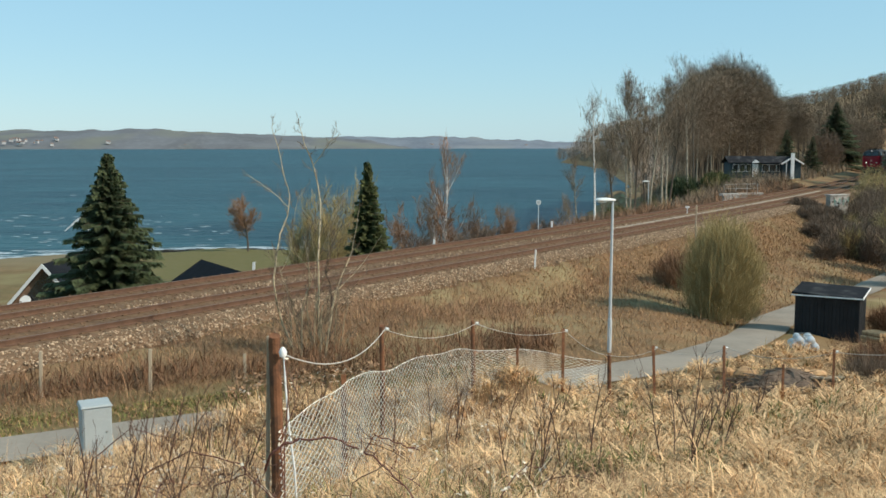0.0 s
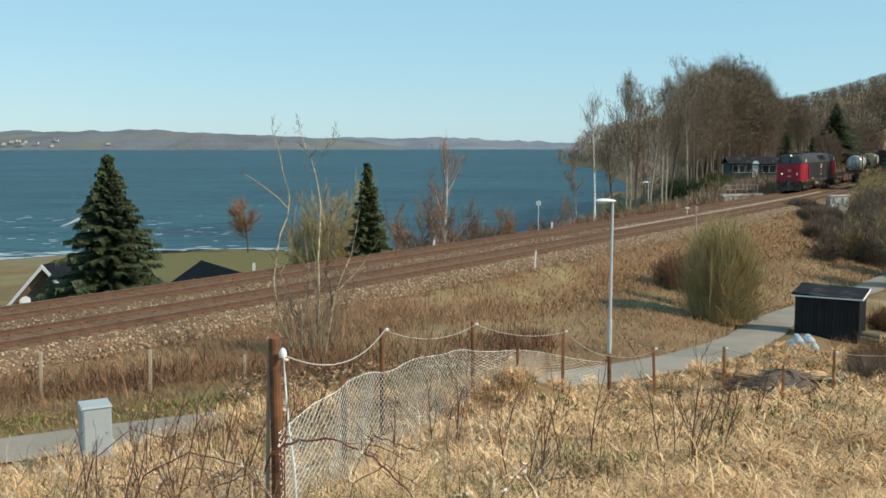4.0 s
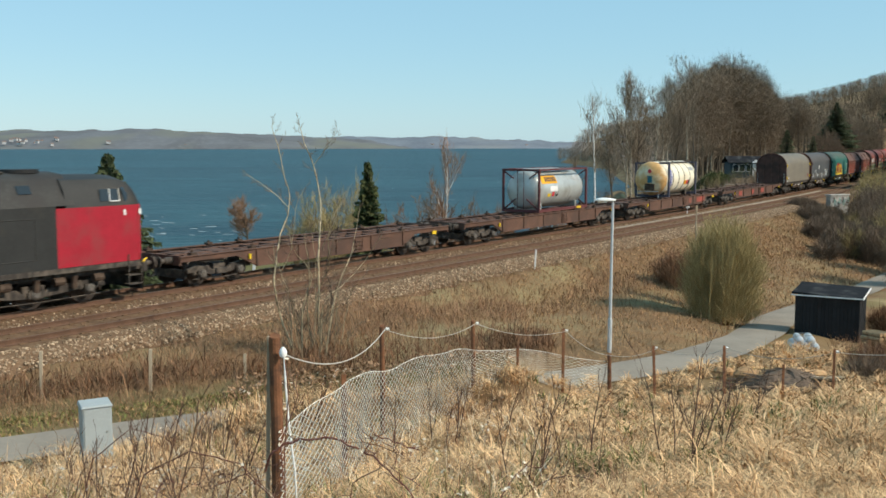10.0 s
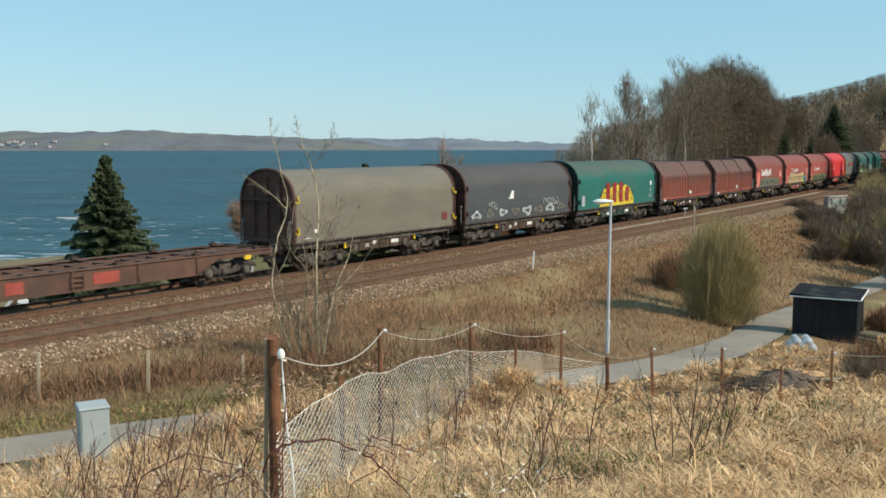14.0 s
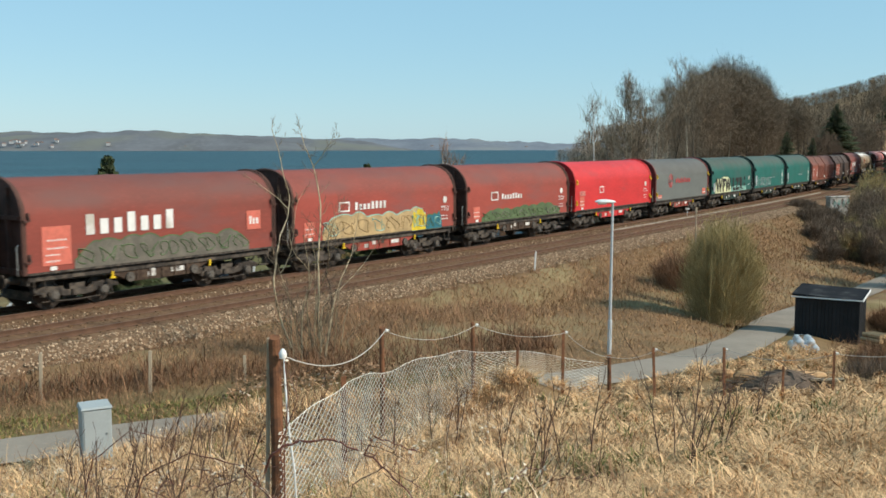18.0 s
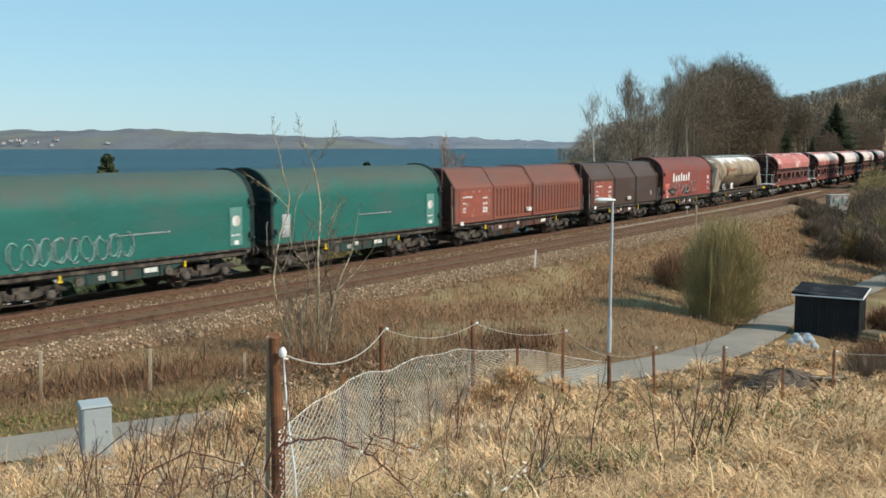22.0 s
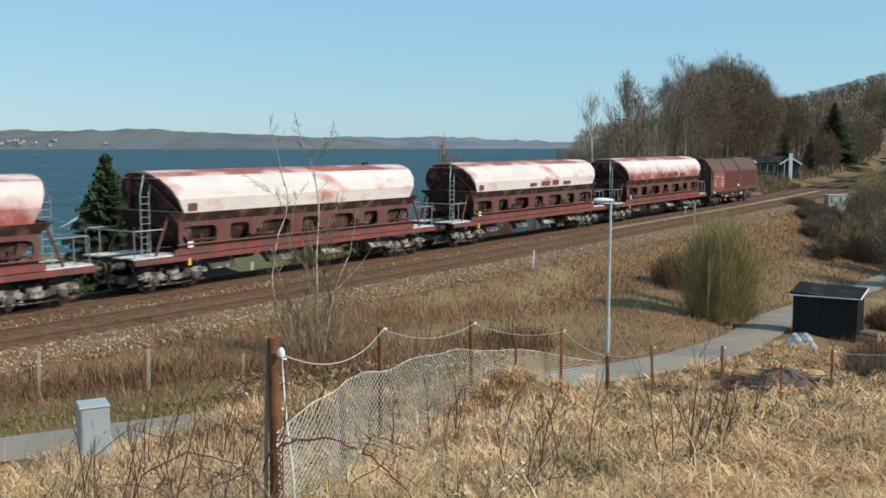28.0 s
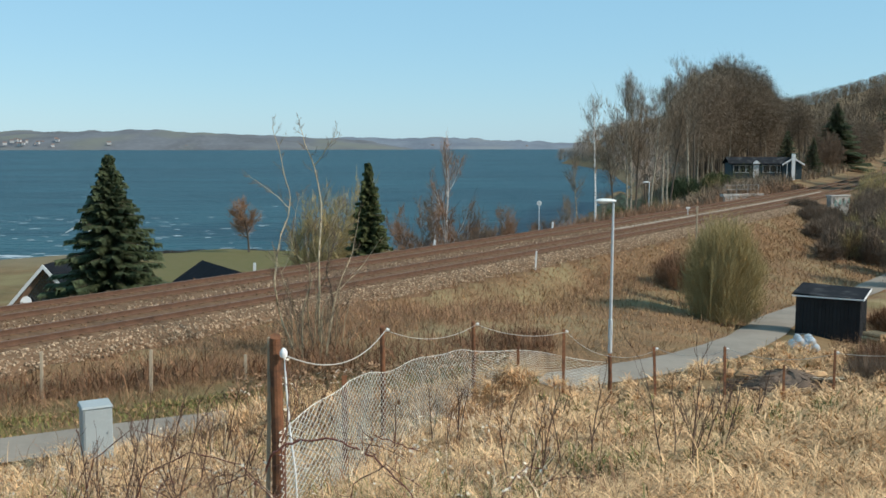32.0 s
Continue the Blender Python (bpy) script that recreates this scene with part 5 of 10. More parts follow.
# ---------------------------------------------------------------- train: silo wagon
def silo_wagon(a, b):
    v, xe = wagon("silo_wagon", "tan metal silo wagon, its top white with spilled powder and painted sheen", "tank wagon", a, b)
    underframe(v, xe, belly="under", deep=0.8)
    for d in (-1, 1):
        add_bogie(v, d * (xe - 2.6))
    add_ends(v, xe)
    zc, r = 2.82, 1.26
    L = xe - 1.95
    rings = []
    for x, k in ((-L, 0.5), (-L + 0.08, 0.74), (-L + 0.25, 0.9), (-L + 0.6, 1.0), (-L + 2.2, 1.01), (0, 1.02), (L - 2.2, 1.01), (L - 0.6, 1.0), (L - 0.25, 0.9), (L - 0.08, 0.74), (L, 0.5)):
        ring = []
        for c, s in disc_ring(1.0, 28):
            z = zc + r * k * s * (0.92 if s > 0 else 1.0)
            drop = 0.32 * max(0, 1 - abs(x) / (L * 0.95)) if s < -0.3 else 0
            ring.append((x, r * 1.08 * k * c * (1 if s > -0.4 else 0.85), z - drop))
        rings.append(ring)
    body = part("tank", Build().loft(rings), "silo_skin", v, smooth=True)
    for d in (-1, 1):
        # slanting end legs under the dished ends
        for y in (-0.98, 0.98):
            pr = [(d * (xe - 2.3), 1.2), (d * (xe - 0.9), 1.2), (d * (L - 0.02), 3.2), (d * (L - 1.25), 2.5)]
            vs = [(x, y + e, z) for e in (-0.2, 0.2) for x, z in pr]
            part("end_leg", Build().add(vs, [(0, 1, 2, 3), (4, 7, 6, 5), (0, 4, 5, 1), (1, 5, 6, 2), (2, 6, 7, 3), (3, 7, 4, 0)]), "silo_leg", v, bevel=0.04)
        part("end_plate", Build().add([(d * (xe - 1.3), -0.8, 1.2), (d * (xe - 1.3), 0.8, 1.2), (d * (L - 0.4), 0.8, 2.5), (d * (L - 0.4), -0.8, 2.5), (d * (xe - 1.38), -0.8, 1.2), (d * (xe - 1.38), 0.8, 1.2), (d * (L - 0.48), 0.8, 2.5), (d * (L - 0.48), -0.8, 2.5)],
                                       [(0, 1, 2, 3), (4, 7, 6, 5), (0, 4, 5, 1), (1, 5, 6, 2), (2, 6, 7, 3), (3, 7, 4, 0)]), "under_brown", v)
    for d in (-1, 1):
        # saddle band that wraps the end of the tank and runs down into the legs
        band = [[(d * x, r * 1.08 * k * math.cos(a), zc + r * k * math.sin(a) * (0.92 if math.sin(a) > 0 else 1.0)) for a in [-0.55 + (math.pi + 1.1) * j / 22 for j in range(23)]] for x, k in ((L - 1.2, 1.0), (L - 1.2, 1.03), (L - 0.62, 1.025), (L - 0.3, 0.93), (L - 0.3, 0.9))]
        part("saddle_band", Build().add([q for rg in band for q in rg], [(i * 23 + j, i * 23 + j + 1, i * 23 + j + 24, i * 23 + j + 23) for i in range(4) for j in range(22)]), "silo_leg", v, smooth=True)
    wk = Build().box((0, 0, 4.05), (2 * L - 1.5, 0.6, 0.04))
    part("roof_walkway", wk, "galv", v)
    rl = Build()
    for y in (-0.45, 0.45):
        rl.tube([(-L + 0.7, y, 4.12), (L - 0.7, y, 4.12)], 0.018, 6)
        for k in range(10):
            x = -L + 0.8 + k * (2 * L - 1.6) / 9
            rl.tube([(x, y, 3.9), (x, y, 4.12)], 0.014, 5)
    part("handrail", rl, "galv", v)
    for x in (-3.4, -1.1, 1.1, 3.4):
        part("hatch", Build().tube([(x, 0, 3.95), (x, 0, 4.1)], 0.3, 14), "silo_white", v)
    ch = Build()
    for x in (-2.7, -0.9, 0.9, 2.7):
        ch.loft([[(x + rr * c, rr * s, z) for c, s in disc_ring(1.0, 14)] for z, rr in ((1.9, 0.9), (1.2, 0.2), (0.85, 0.16))])
    part("discharge_cone", ch, "silo_skin", v, smooth=True)
    pp = Build().tube([(-xe + 2, 1.36, 1.32), (xe - 2.6, 1.36, 1.32)], 0.07, 8)
    for k in range(8):
        pp.box((-xe + 2.2 + k * 1.3, 1.36, 1.25), (0.08, 0.1, 0.22))
    part("air_pipe", pp, "under_brown", v)
    part("side_beam", Build().box((0, 1.38, 1.12), (2 * xe - 1.5, 0.1, 0.14)).box((0, -1.38, 1.12), (2 * xe - 1.5, 0.1, 0.14)), "under", v)
    plate("data_board", v, xe - 2.75, xe - 4.1, 1.3, 1.95, "black_paint", 1.3)
    for k in range(4):
        bars(v, xe - 2.85, xe - 3.8 + 0.1 * k, 1.38 + 0.14 * k, 1.44 + 0.14 * k, 6, "white_paint", 1.31, seed=k)
    plate("data_board", v, xe - 4.8, xe - 5.5, 1.38, 1.85, "powder", 1.42)
    rg = Build()
    for rr in (0.36, 0.19):
        rg.tube([(4.1 + rr * math.cos(k * 0.4), 1.39, 2.95 + rr * math.sin(k * 0.4)) for k in range(17)], 0.04, 4)
    part("brand_ring", rg, "faded_mark", body)
    bars(v, 3.5, 1.5, 2.82, 3.08, 6, "faded_mark", 1.39, name="brand_bar")
    outline_spray(v, 2.2, -4.2, 2.25, 2.6, "letter_dark", 21, 14, 1.33)
    plate("warning_stripes", v, -xe + 1.6, -xe + 0.8, 1.02, 1.2, "yellow_paint", 1.44)
    part("end_ladder", Build().tube([(-L - 0.75, 1.2, 1.2), (-L + 0.35, 1.0, 3.5)], 0.025, 5).tube([(-L - 0.4, 1.25, 1.2), (-L + 0.7, 1.05, 3.5)], 0.025, 5), "galv", v)


# ---------------------------------------------------------------- train: hopper wagons
def hopper_wagon(a, b, shell, label, seed):
    v, xe = wagon("hopper_wagon", label, "hopper wagon", a, b, "hopper wagons")
    for d in (-1, 1):
        add_bogie(v, d * (xe - 2.6), "dusty")
    add_ends(v, xe)
    xs = xe - 2.15
    sec = [(0.95, 1.55), (1.42, 2.55), (1.49, 2.72), (1.53, 3.2), (1.38, 3.58), (1.05, 3.9), (0.62, 4.09), (0.3, 4.15)]
    full = sec + [(-y, z) for y, z in reversed(sec)]
    top = [p for p in full if p[1] > 2.7]
    rings = []
    for k in (-1, -0.99, 0, 0.99, 1):
        rings.append([(k * (xs + 0.12 - 0.78 * (4.15 - z) / 1.45), y, z) for y, z in top])
    part("roof_shell", Build().loft(rings), shell, v)
    rd = [(0.95, 3.94), (0.64, 4.095), (0.3, 4.175), (-0.3, 4.175), (-0.64, 4.095), (-0.95, 3.94), (-0.9, 3.9), (0.9, 3.9)]
    part("roof_ridge", Build().prism(rd, -xs - 0.08, xs + 0.08), "hopper_ridge", v)
    chute = [p for p in full if p[1] <= 2.73]
    low = [(0.95, 1.55), (1.42, 2.55), (1.5, 2.72), (-1.5, 2.72), (-1.42, 2.55), (-0.95, 1.55)]
    part("hopper_body", Build().loft([[(-xs + 1.5 * (2.72 - z) / 1.2, y, z) for y, z in low], [(xs - 1.5 * (2.72 - z) / 1.2, y, z) for y, z in low]]), "hopper_dark", v)
    # side sheet with oval openings between posts
    nb = 7
    step = (2 * xs - 0.9) / nb
    for sd in (-1, 1):
        y = sd * 1.4
        for k in range(nb):
            x0 = -xs + 0.45 + k * step
            wide = 0.41 if k % 2 == 0 else 0.25
            cx, cz = x0 + step / 2, 1.93
            hole = []
            outer = []
            for j in range(16):
                an = 2 * math.pi * j / 16
                c, s = math.cos(an), math.sin(an)
                pw = 0.45
                hole.append((cx + step * wide * math.copysign(abs(c) ** pw, c), y, cz + 0.31 * math.copysign(abs(s) ** pw, s)))
                q = max(abs(c), abs(s))
                outer.append((cx + step / 2 * c / q, y, cz + (0.47 if s > 0 else 0.47) * s / q))
            hole2 = [(p[0], y - sd * 0.1, p[2]) for p in hole]
            side = Build().add(hole + outer + hole2, [(j, (j + 1) % 16, 16 + (j + 1) % 16, 16 + j) for j in range(16)] + [(j, (j + 1) % 16, 32 + (j + 1) % 16, 32 + j) for j in range(16)])
            part("side_sheet", side, "hopper_red", v)
    lower = Build()
    for sd in (-1, 1):
        lower.box((0, sd * 1.4, 1.36), (2 * xs - 0.5, 0.05, 0.2)).box((0, sd * 1.4, 1.14), (2 * xe - 1.4, 0.12, 0.18))
        lower.tube([(-xs + 0.3, sd * 1.5, 1.62), (xs - 0.3, sd * 1.5, 1.62)], 0.035, 6)
    part("side_sill", lower, "hopper_sill", v)
    for k in range(5):
        rod = Build()
        x = -xs + 1.4 + k * (2 * xs - 2.8) / 4
        rod.tube([(x - 0.7, 1.46, 1.75), (x + 0.5, 1.46, 1.75)], 0.05, 6).box((x, 1.42, 1.8), (0.2, 0.12, 0.3))
        part("flap_gear", rod, "hopper_dark", v)
    for k in range(4):
        x = -xs + 2.6 + k * (2 * xs - 5.2) / 3
        for sd in (-1, 1):
            ch = Build().add([(x - 0.8, sd * 0.5, 1.6), (x + 0.8, sd * 0.5, 1.6), (x + 0.6, sd * 1.3, 0.62), (x - 0.6, sd * 1.3, 0.62), (x - 0.8, sd * 0.2, 1.5), (x + 0.8, sd * 0.2, 1.5), (x + 0.6, sd * 1.0, 0.55), (x - 0.6, sd * 1.0, 0.55)],
                   [(0, 1, 2, 3), (4, 5, 6, 7), (0, 3, 7, 4), (1, 2, 6, 5), (2, 3, 7, 6)])
            part("discharge_chute", ch, "under_dust", v, "chute whitened by powder")
    part("centre_beam", Build().box((0, 0, 1.15), (2 * xe - 1.3, 0.6, 0.3)), "under_brown", v)
    for d in (-1, 1):
        hd = Build()
        hd.add([(d * xs, -1.5, 2.75), (d * xs, 1.5, 2.75), (d * (xs - 1.3), 0.95, 1.5), (d * (xs - 1.3), -0.95, 1.5)], [(0, 1, 2, 3)])
        part("hopper_end", hd, "hopper_dark", v)
        part("end_panel", Build().prism([(y * 0.9, z - 0.06) for y, z in top if z < 4], d * (xs - 0.8) - 0.04, d * (xs - 0.8) + 0.04), "hopper_dark", v)
        # dark sheet across the shell's open end: shade inside, put into the colour
        face = [(d * (xs + 0.12 - 0.78 * (4.15 - z) / 1.45), y * 0.955, z + (0.05 if z < 2.8 else -0.05)) for y, z in top]
        nf = len(face)
        part("end_cover", Build().add([(x + d * e, y, z) for e in (-0.01, 0.035) for x, y, z in face], [tuple(range(nf)), tuple(range(2 * nf - 1, nf - 1, -1))] + [(j, (j + 1) % nf, nf + (j + 1) % nf, nf + j) for j in range(nf)]), "hopper_dark", v, "dark sheet put in for the shaded open end of the shell")
        for y in (-1, 1):
            part("end_brace", Build().tube([(d * (xs - 0.5), y * 1.3, 2.8), (d * (xs + 0.16), y * 0.3, 4.0)], 0.05, 5), "hopper_sill", v)
        for y in (-1.25, 1.25):
            part("end_strut", Build().tube([(d * (xs - 0.15), y, 2.72), (d * (xs + 0.45), y, 1.27)], 0.05, 6), "hopper_red", v)
            part("end_gusset", Build().add([(d * (xs - 0.9), y, 2.7), (d * (xs - 0.1), y, 2.7), (d * (xs - 1.3), y, 1.3), (d * (xs - 0.9), y + 0.04, 2.7), (d * (xs - 0.1), y + 0.04, 2.7), (d * (xs - 1.3), y + 0.04, 1.3)], [(0, 1, 2), (3, 5, 4), (0, 3, 4, 1), (1, 4, 5, 2), (2, 5, 3, 0)]), "hopper_dark", v)
        part("end_beam", Build().box((d * (xs - 0.1), 0, 2.72), (0.12, 2.8, 0.1)), "hopper_dark", v)
        part("platform", Build().box((d * (xe - 1.75), 0, 1.27), (2.1, 2.7, 0.05)), "powder", v, "powder-dusted end platform")
        rl = Build()
        for y in (-1.3, 1.3):
            for x in (xe - 0.8, xe - 1.35):
                rl.tube([(d * x, y, 1.25), (d * x, y, 2.2)], 0.02, 5)
            rl.tube([(d * (xe - 0.85), y, 2.2), (d * (xs + 0.1), y, 2.2)], 0.022, 5)
        rl.tube([(d * (xe - 0.85), -1.3, 2.2), (d * (xe - 0.85), 1.3, 2.2)], 0.022, 5)
        tagged(part("platform_rail", rl, "galv", v), kind="stuff")
        ld = Build()
        lx = d * (xs + 0.32)
        for e in (-0.18, 0.18):
            ld.tube([(lx + e, 0.6, 1.25), (lx + e, 0.6, 3.4), (lx + e - d * 0.3, 0.45, 4.05)], 0.022, 5)
        for k in range(9):
            ld.tube([(lx - 0.18, 0.6, 1.45 + 0.23 * k), (lx + 0.18, 0.6, 1.45 + 0.23 * k)], 0.014, 4)
        part("ladder", ld, "galv", v)
    part("brake_lever", Build().box((xe - 3.0, 1.45, 1.0), (0.12, 0.05, 0.24)), "yellow_paint", v)
    plate("reflector", v, xs - 0.75, xs - 1.0, 1.5, 1.72, "white_paint", 1.5)
    plate("paint_patch", v, xs - 0.8, xs - 1.2, 2.8, 3.05, "hopper_red", 1.54)
    if seed in (3, 4):
        for k in range(4):
            plate("paint_patch", v, 1.2 - k * 1.3, 0.5 - k * 1.3 - 0.2 * (k % 2), 2.82, 3.0 + 0.05 * (k % 3), "hopper_red", 1.54)


# ---------------------------------------------------------------- train: locomotive
def locomotive(a, b):
    v, xe = wagon("diesel_locomotive", "dark grey diesel locomotive with red cab fronts, weathered", "locomotive", a, b, "")
    L = xe - 0.72                                   # half the body

    def plan_half(x):
        e = L - abs(x)
        return 1.45 if e > 0.5 else 1.45 - 0.36 * (1 - max(e, 0) / 0.5) ** 2

    def shell(name, xs, z0, z1, mt, lean=0.0, **k):
        rings = []
        for x in xs:
            w = plan_half(x)
            rings.append([(x, w, z0), (x, w, (z0 + z1) / 2), (x, w - lean, z1), (x, -w + lean, z1), (x, -w, (z0 + z1) / 2), (x, -w, z0)])
        return part(name, Build().loft(rings), mt, v, **k)

    cab = [L - t for t in (2.39, 1.8, 1.2, 0.5, 0.4, 0.3, 0.2, 0.12, 0.05, 0.0)]
    shell("cab_front", cab, 1.28, 3.12, "loco_red", label="red front cab panels", smooth=True)
    shell("cab_rear", [-x for x in [L - t for t in (3.35, 2.4, 1.4, 0.5, 0.4, 0.3, 0.2, 0.12, 0.05, 0.0)]], 1.28, 3.12, "loco_red", label="red rear cab panels", smooth=True)
    shell("body_side", list(np.linspace(-L + 3.35, L - 3.14, 9)), 1.2, 3.2, "loco_dark")
    # entrance recess behind the front cab
    part("door_recess", Build().box((L - 2.76, 0, 2.2), (0.74, 2.6, 1.84)), "frame_maroon", v)
    part("cab_door", Build().box((L - 3.04, 1.43, 2.25), (0.12, 0.05, 1.75)).box((L - 2.48, 1.43, 2.25), (0.12, 0.05, 1.75)).box((L - 2.76, 1.43, 1.35), (0.74, 0.05, 0.3)), "loco_red", v)
    part("door_window", Build().box((L - 2.76, 1.33, 2.5), (0.4, 0.03, 0.9)), "glass_dark", v)
    # upper part: sloping sides and roof
    up = [(1.45, 3.2), (1.36, 3.42), (1.02, 3.98), (0.72, 4.16), (0, 4.24)]
    up = up + [(-y, z) for y, z in reversed(up[:-1])]
    part("roof", Build().prism(up, -L + 2.7, L - 2.6), "loco_roof", v, smooth=True)
    for d, base in ((1, L), (-1, L)):
        rings = []
        for t, zt in ((3.0, 4.12), (1.25, 4.12), (0.85, 4.08), (0.6, 3.98), (0.42, 3.78), (0.28, 3.45), (0.14, 3.14)):
            x = base - t
            w = plan_half(min(x, L - 0.05))
            zz = max(zt, 3.13)
            k = (zz - 3.1) / 1.02
            rings.append([(d * x, w, 3.1), (d * x, w - 0.14 * k, 3.1 + 0.55 * (zz - 3.1)), (d * x, w - 0.36 * k, 3.1 + 0.86 * (zz - 3.1)), (d * x, 0.6, zz - 0.0), (d * x, -0.6, zz), (d * x, -w + 0.36 * k, 3.1 + 0.86 * (zz - 3.1)), (d * x, -w + 0.14 * k, 3.1 + 0.55 * (zz - 3.1)), (d * x, -w, 3.1)])
        cabtop = part("cab_roof", Build().loft(rings), "loco_dark", v, smooth=True)
        # windscreens and side windows
        for sd in (-1, 1):
            ws = Build()
            pts = [(L - 0.17, 0.1, 3.2), (L - 0.21, 0.98, 3.2), (L - 0.44, 0.9, 3.74), (L - 0.41, 0.1, 3.74)]
            ws.add([(d * (x + 0.035), sd * y, z) for x, y, z in pts], [(0, 1, 2, 3)])
            part("windscreen", ws, "glass_dark", cabtop)
            sw = part("side_window", Build().add([(d * (L - 1.05), sd * 1.425, 3.28), (d * (L - 1.75), sd * 1.425, 3.28), (d * (L - 1.75), sd * 1.37, 3.66), (d * (L - 1.05), sd * 1.37, 3.66)], [(0, 1, 2, 3)]), "glass_dark", cabtop)
            fr = Build()
            for x in (1.05, 1.28, 1.52, 1.75) if d > 0 else (1.05, 1.4):
                fr.tube([(d * (L - x), sd * 1.44, 3.27), (d * (L - x), sd * 1.385, 3.67)], 0.022, 4)
            fr.tube([(d * (L - 1.05), sd * 1.44, 3.27), (d * (L - (1.75 if d > 0 else 1.4)), sd * 1.44, 3.27)], 0.02, 4)
            part("window_frame", fr, "white_paint", sw)
            part("corner_window", Build().add([(d * (L - 0.42), sd * 1.36, 3.24), (d * (L - 0.85), sd * 1.43, 3.24), (d * (L - 0.95), sd * 1.36, 3.7), (d * (L - 0.72), sd * 1.25, 3.7)], [(0, 1, 2, 3)]), "glass_dark", cabtop)
        part("wiper", Build().tube([(d * (L - 0.1), 0.6, 3.2), (d * (L - 0.36), 0.45, 3.7)], 0.012, 4).tube([(d * (L - 0.1), -0.6, 3.2), (d * (L - 0.36), -0.45, 3.7)], 0.012, 4), "black_paint", cabtop)
        lights = [(0.78, 2.02), (-0.78, 2.02)]
        for y, z in lights:
            part("lamp_housing", Build().tube([(d * (L - 0.1), y, z), (d * (L + 0.05), y, z)], 0.13, 14), "frame_maroon", v)
            part("headlight", Build().tube([(d * (L + 0.05), y, z), (d * (L + 0.065), y, z)], 0.07, 12), ("head_lamp" if y < 0 else "dim_lamp") if d > 0 else "glass_dark", v)
        part("headlight", Build().tube([(d * (L - 0.6), 0, 3.98), (d * (L - 0.48), 0, 3.98)], 0.075, 12), "head_lamp" if d > 0 else "glass_dark", v)
        part("number_bar", Build().box((d * (L + 0.005), 0, 1.75), (0.02, 0.42, 0.1)), "spray_light", v)
        part("brand_square", Build().box((d * (L + 0.005), 0, 2.35), (0.02, 0.34, 0.3)), "spray_pink", v)
        # buffer beam, steps, snow plough
        part("buffer_beam", Build().box((d * (L - 0.05), 0, 1.06), (0.2, 2.7, 0.4)), "under", v, bevel=0.02)
        for y in (-0.875, 0.875):
            part("buffer_plate", Build().tube([(d * (L + 0.58), y, 1.06), (d * (L + 0.62), y, 1.06)], 0.25, 16), "frame_maroon" if d > 0 else "under", v, smooth=True)
        part("snow_plough", Build().add([(d * (L - 0.1), -1.25, 0.25), (d * (L + 0.35), 0, 0.2), (d * (L - 0.1), 1.25, 0.25), (d * (L - 0.05), -1.3, 0.82), (d * (L + 0.25), 0, 0.8), (d * (L - 0.05), 1.3, 0.82)], [(0, 1, 4, 3), (1, 2, 5, 4), (0, 2, 1), (3, 4, 5)]), "under", v)
        hs = Build()
        for y in (-0.4, 0.3, 0.55):
            hs.tube([(d * (L + 0.1), y, 1.0), (d * (L + 0.3), y, 0.7), (d * (L + 0.15), y + 0.1, 0.45)], 0.03, 6)
        part("brake_hose", hs, "black_paint", v)
        st = Build()
        for z in (0.5, 0.8, 1.1):
            st.box((d * (L - 0.55), 1.35, z), (0.5, 0.3, 0.03))
        st.tube([(d * (L - 0.3), 1.48, 0.5), (d * (L - 0.3), 1.48, 1.5)], 0.02, 5).tube([(d * (L - 0.8), 1.48, 0.5), (d * (L - 0.8), 1.48, 1.5)], 0.02, 5)
        part("cab_step", st, "under", v)
        part("grab_rail", Build().tube([(d * (L - 0.1), 1.28, 1.15), (d * (L - 0.02), 1.35, 1.3), (d * (L - 0.2), 1.42, 1.2)], 0.035, 6), "yellow_paint", v)
    # side sill and equipment
    part("side_sill", Build().box((0, 1.4, 1.19), (2 * L - 0.6, 0.12, 0.16)).box((0, -1.4, 1.19), (2 * L - 0.6, 0.12, 0.16)).box((0, 0, 1.08), (2 * L - 0.4, 2.5, 0.25)), "under", v)
    for d in (-1, 1):
        add_bogie(v, d * 5.9, "loco")
        sb = Build()
        for sd in (-1, 1):
            sb.box((d * 5.9, sd * 1.14, 0.98), (4.6, 0.16, 0.1))
            for x in (-1.3, 0.0, 1.3):
                sb.tube([(d * 5.9 + x, sd * 1.2, 0.6), (d * 5.9 + x, sd * 1.25, 0.98)], 0.1, 8)
            for x in (-2.3, -0.9, 0.9, 2.3):
                sb.tube([(d * 5.9 + x, sd * 1.28, 0.85), (d * 5.9 + x + 0.35, sd * 1.28, 0.85)], 0.13, 8)
        part("bogie_gear", sb, "under_brown", v)
    part("fuel_tank", Build().prism([(1.3, 0.4), (1.38, 0.55), (1.38, 1.05), (-1.38, 1.05), (-1.38, 0.55), (-1.3, 0.4)], -0.85, 0.6), "loco_dark", v, bevel=0.04)
    part("equipment_box", Build().prism([(1.3, 0.42), (1.38, 0.55), (1.38, 1.05), (-1.38, 1.05), (-1.38, 0.55), (-1.3, 0.42)], -2.3, -0.95), "loco_dark", v, bevel=0.04)
    part("battery_box", Build().box((1.9, 0, 0.78), (2.0, 2.6, 0.5)), "loco_dark", v, bevel=0.03)
    part("air_tank", Build().tube([(0.75, 1.22, 0.8), (2.7, 1.22, 0.8)], 0.2, 12), "tank_tan", v, "tan-painted air tank", smooth=True)
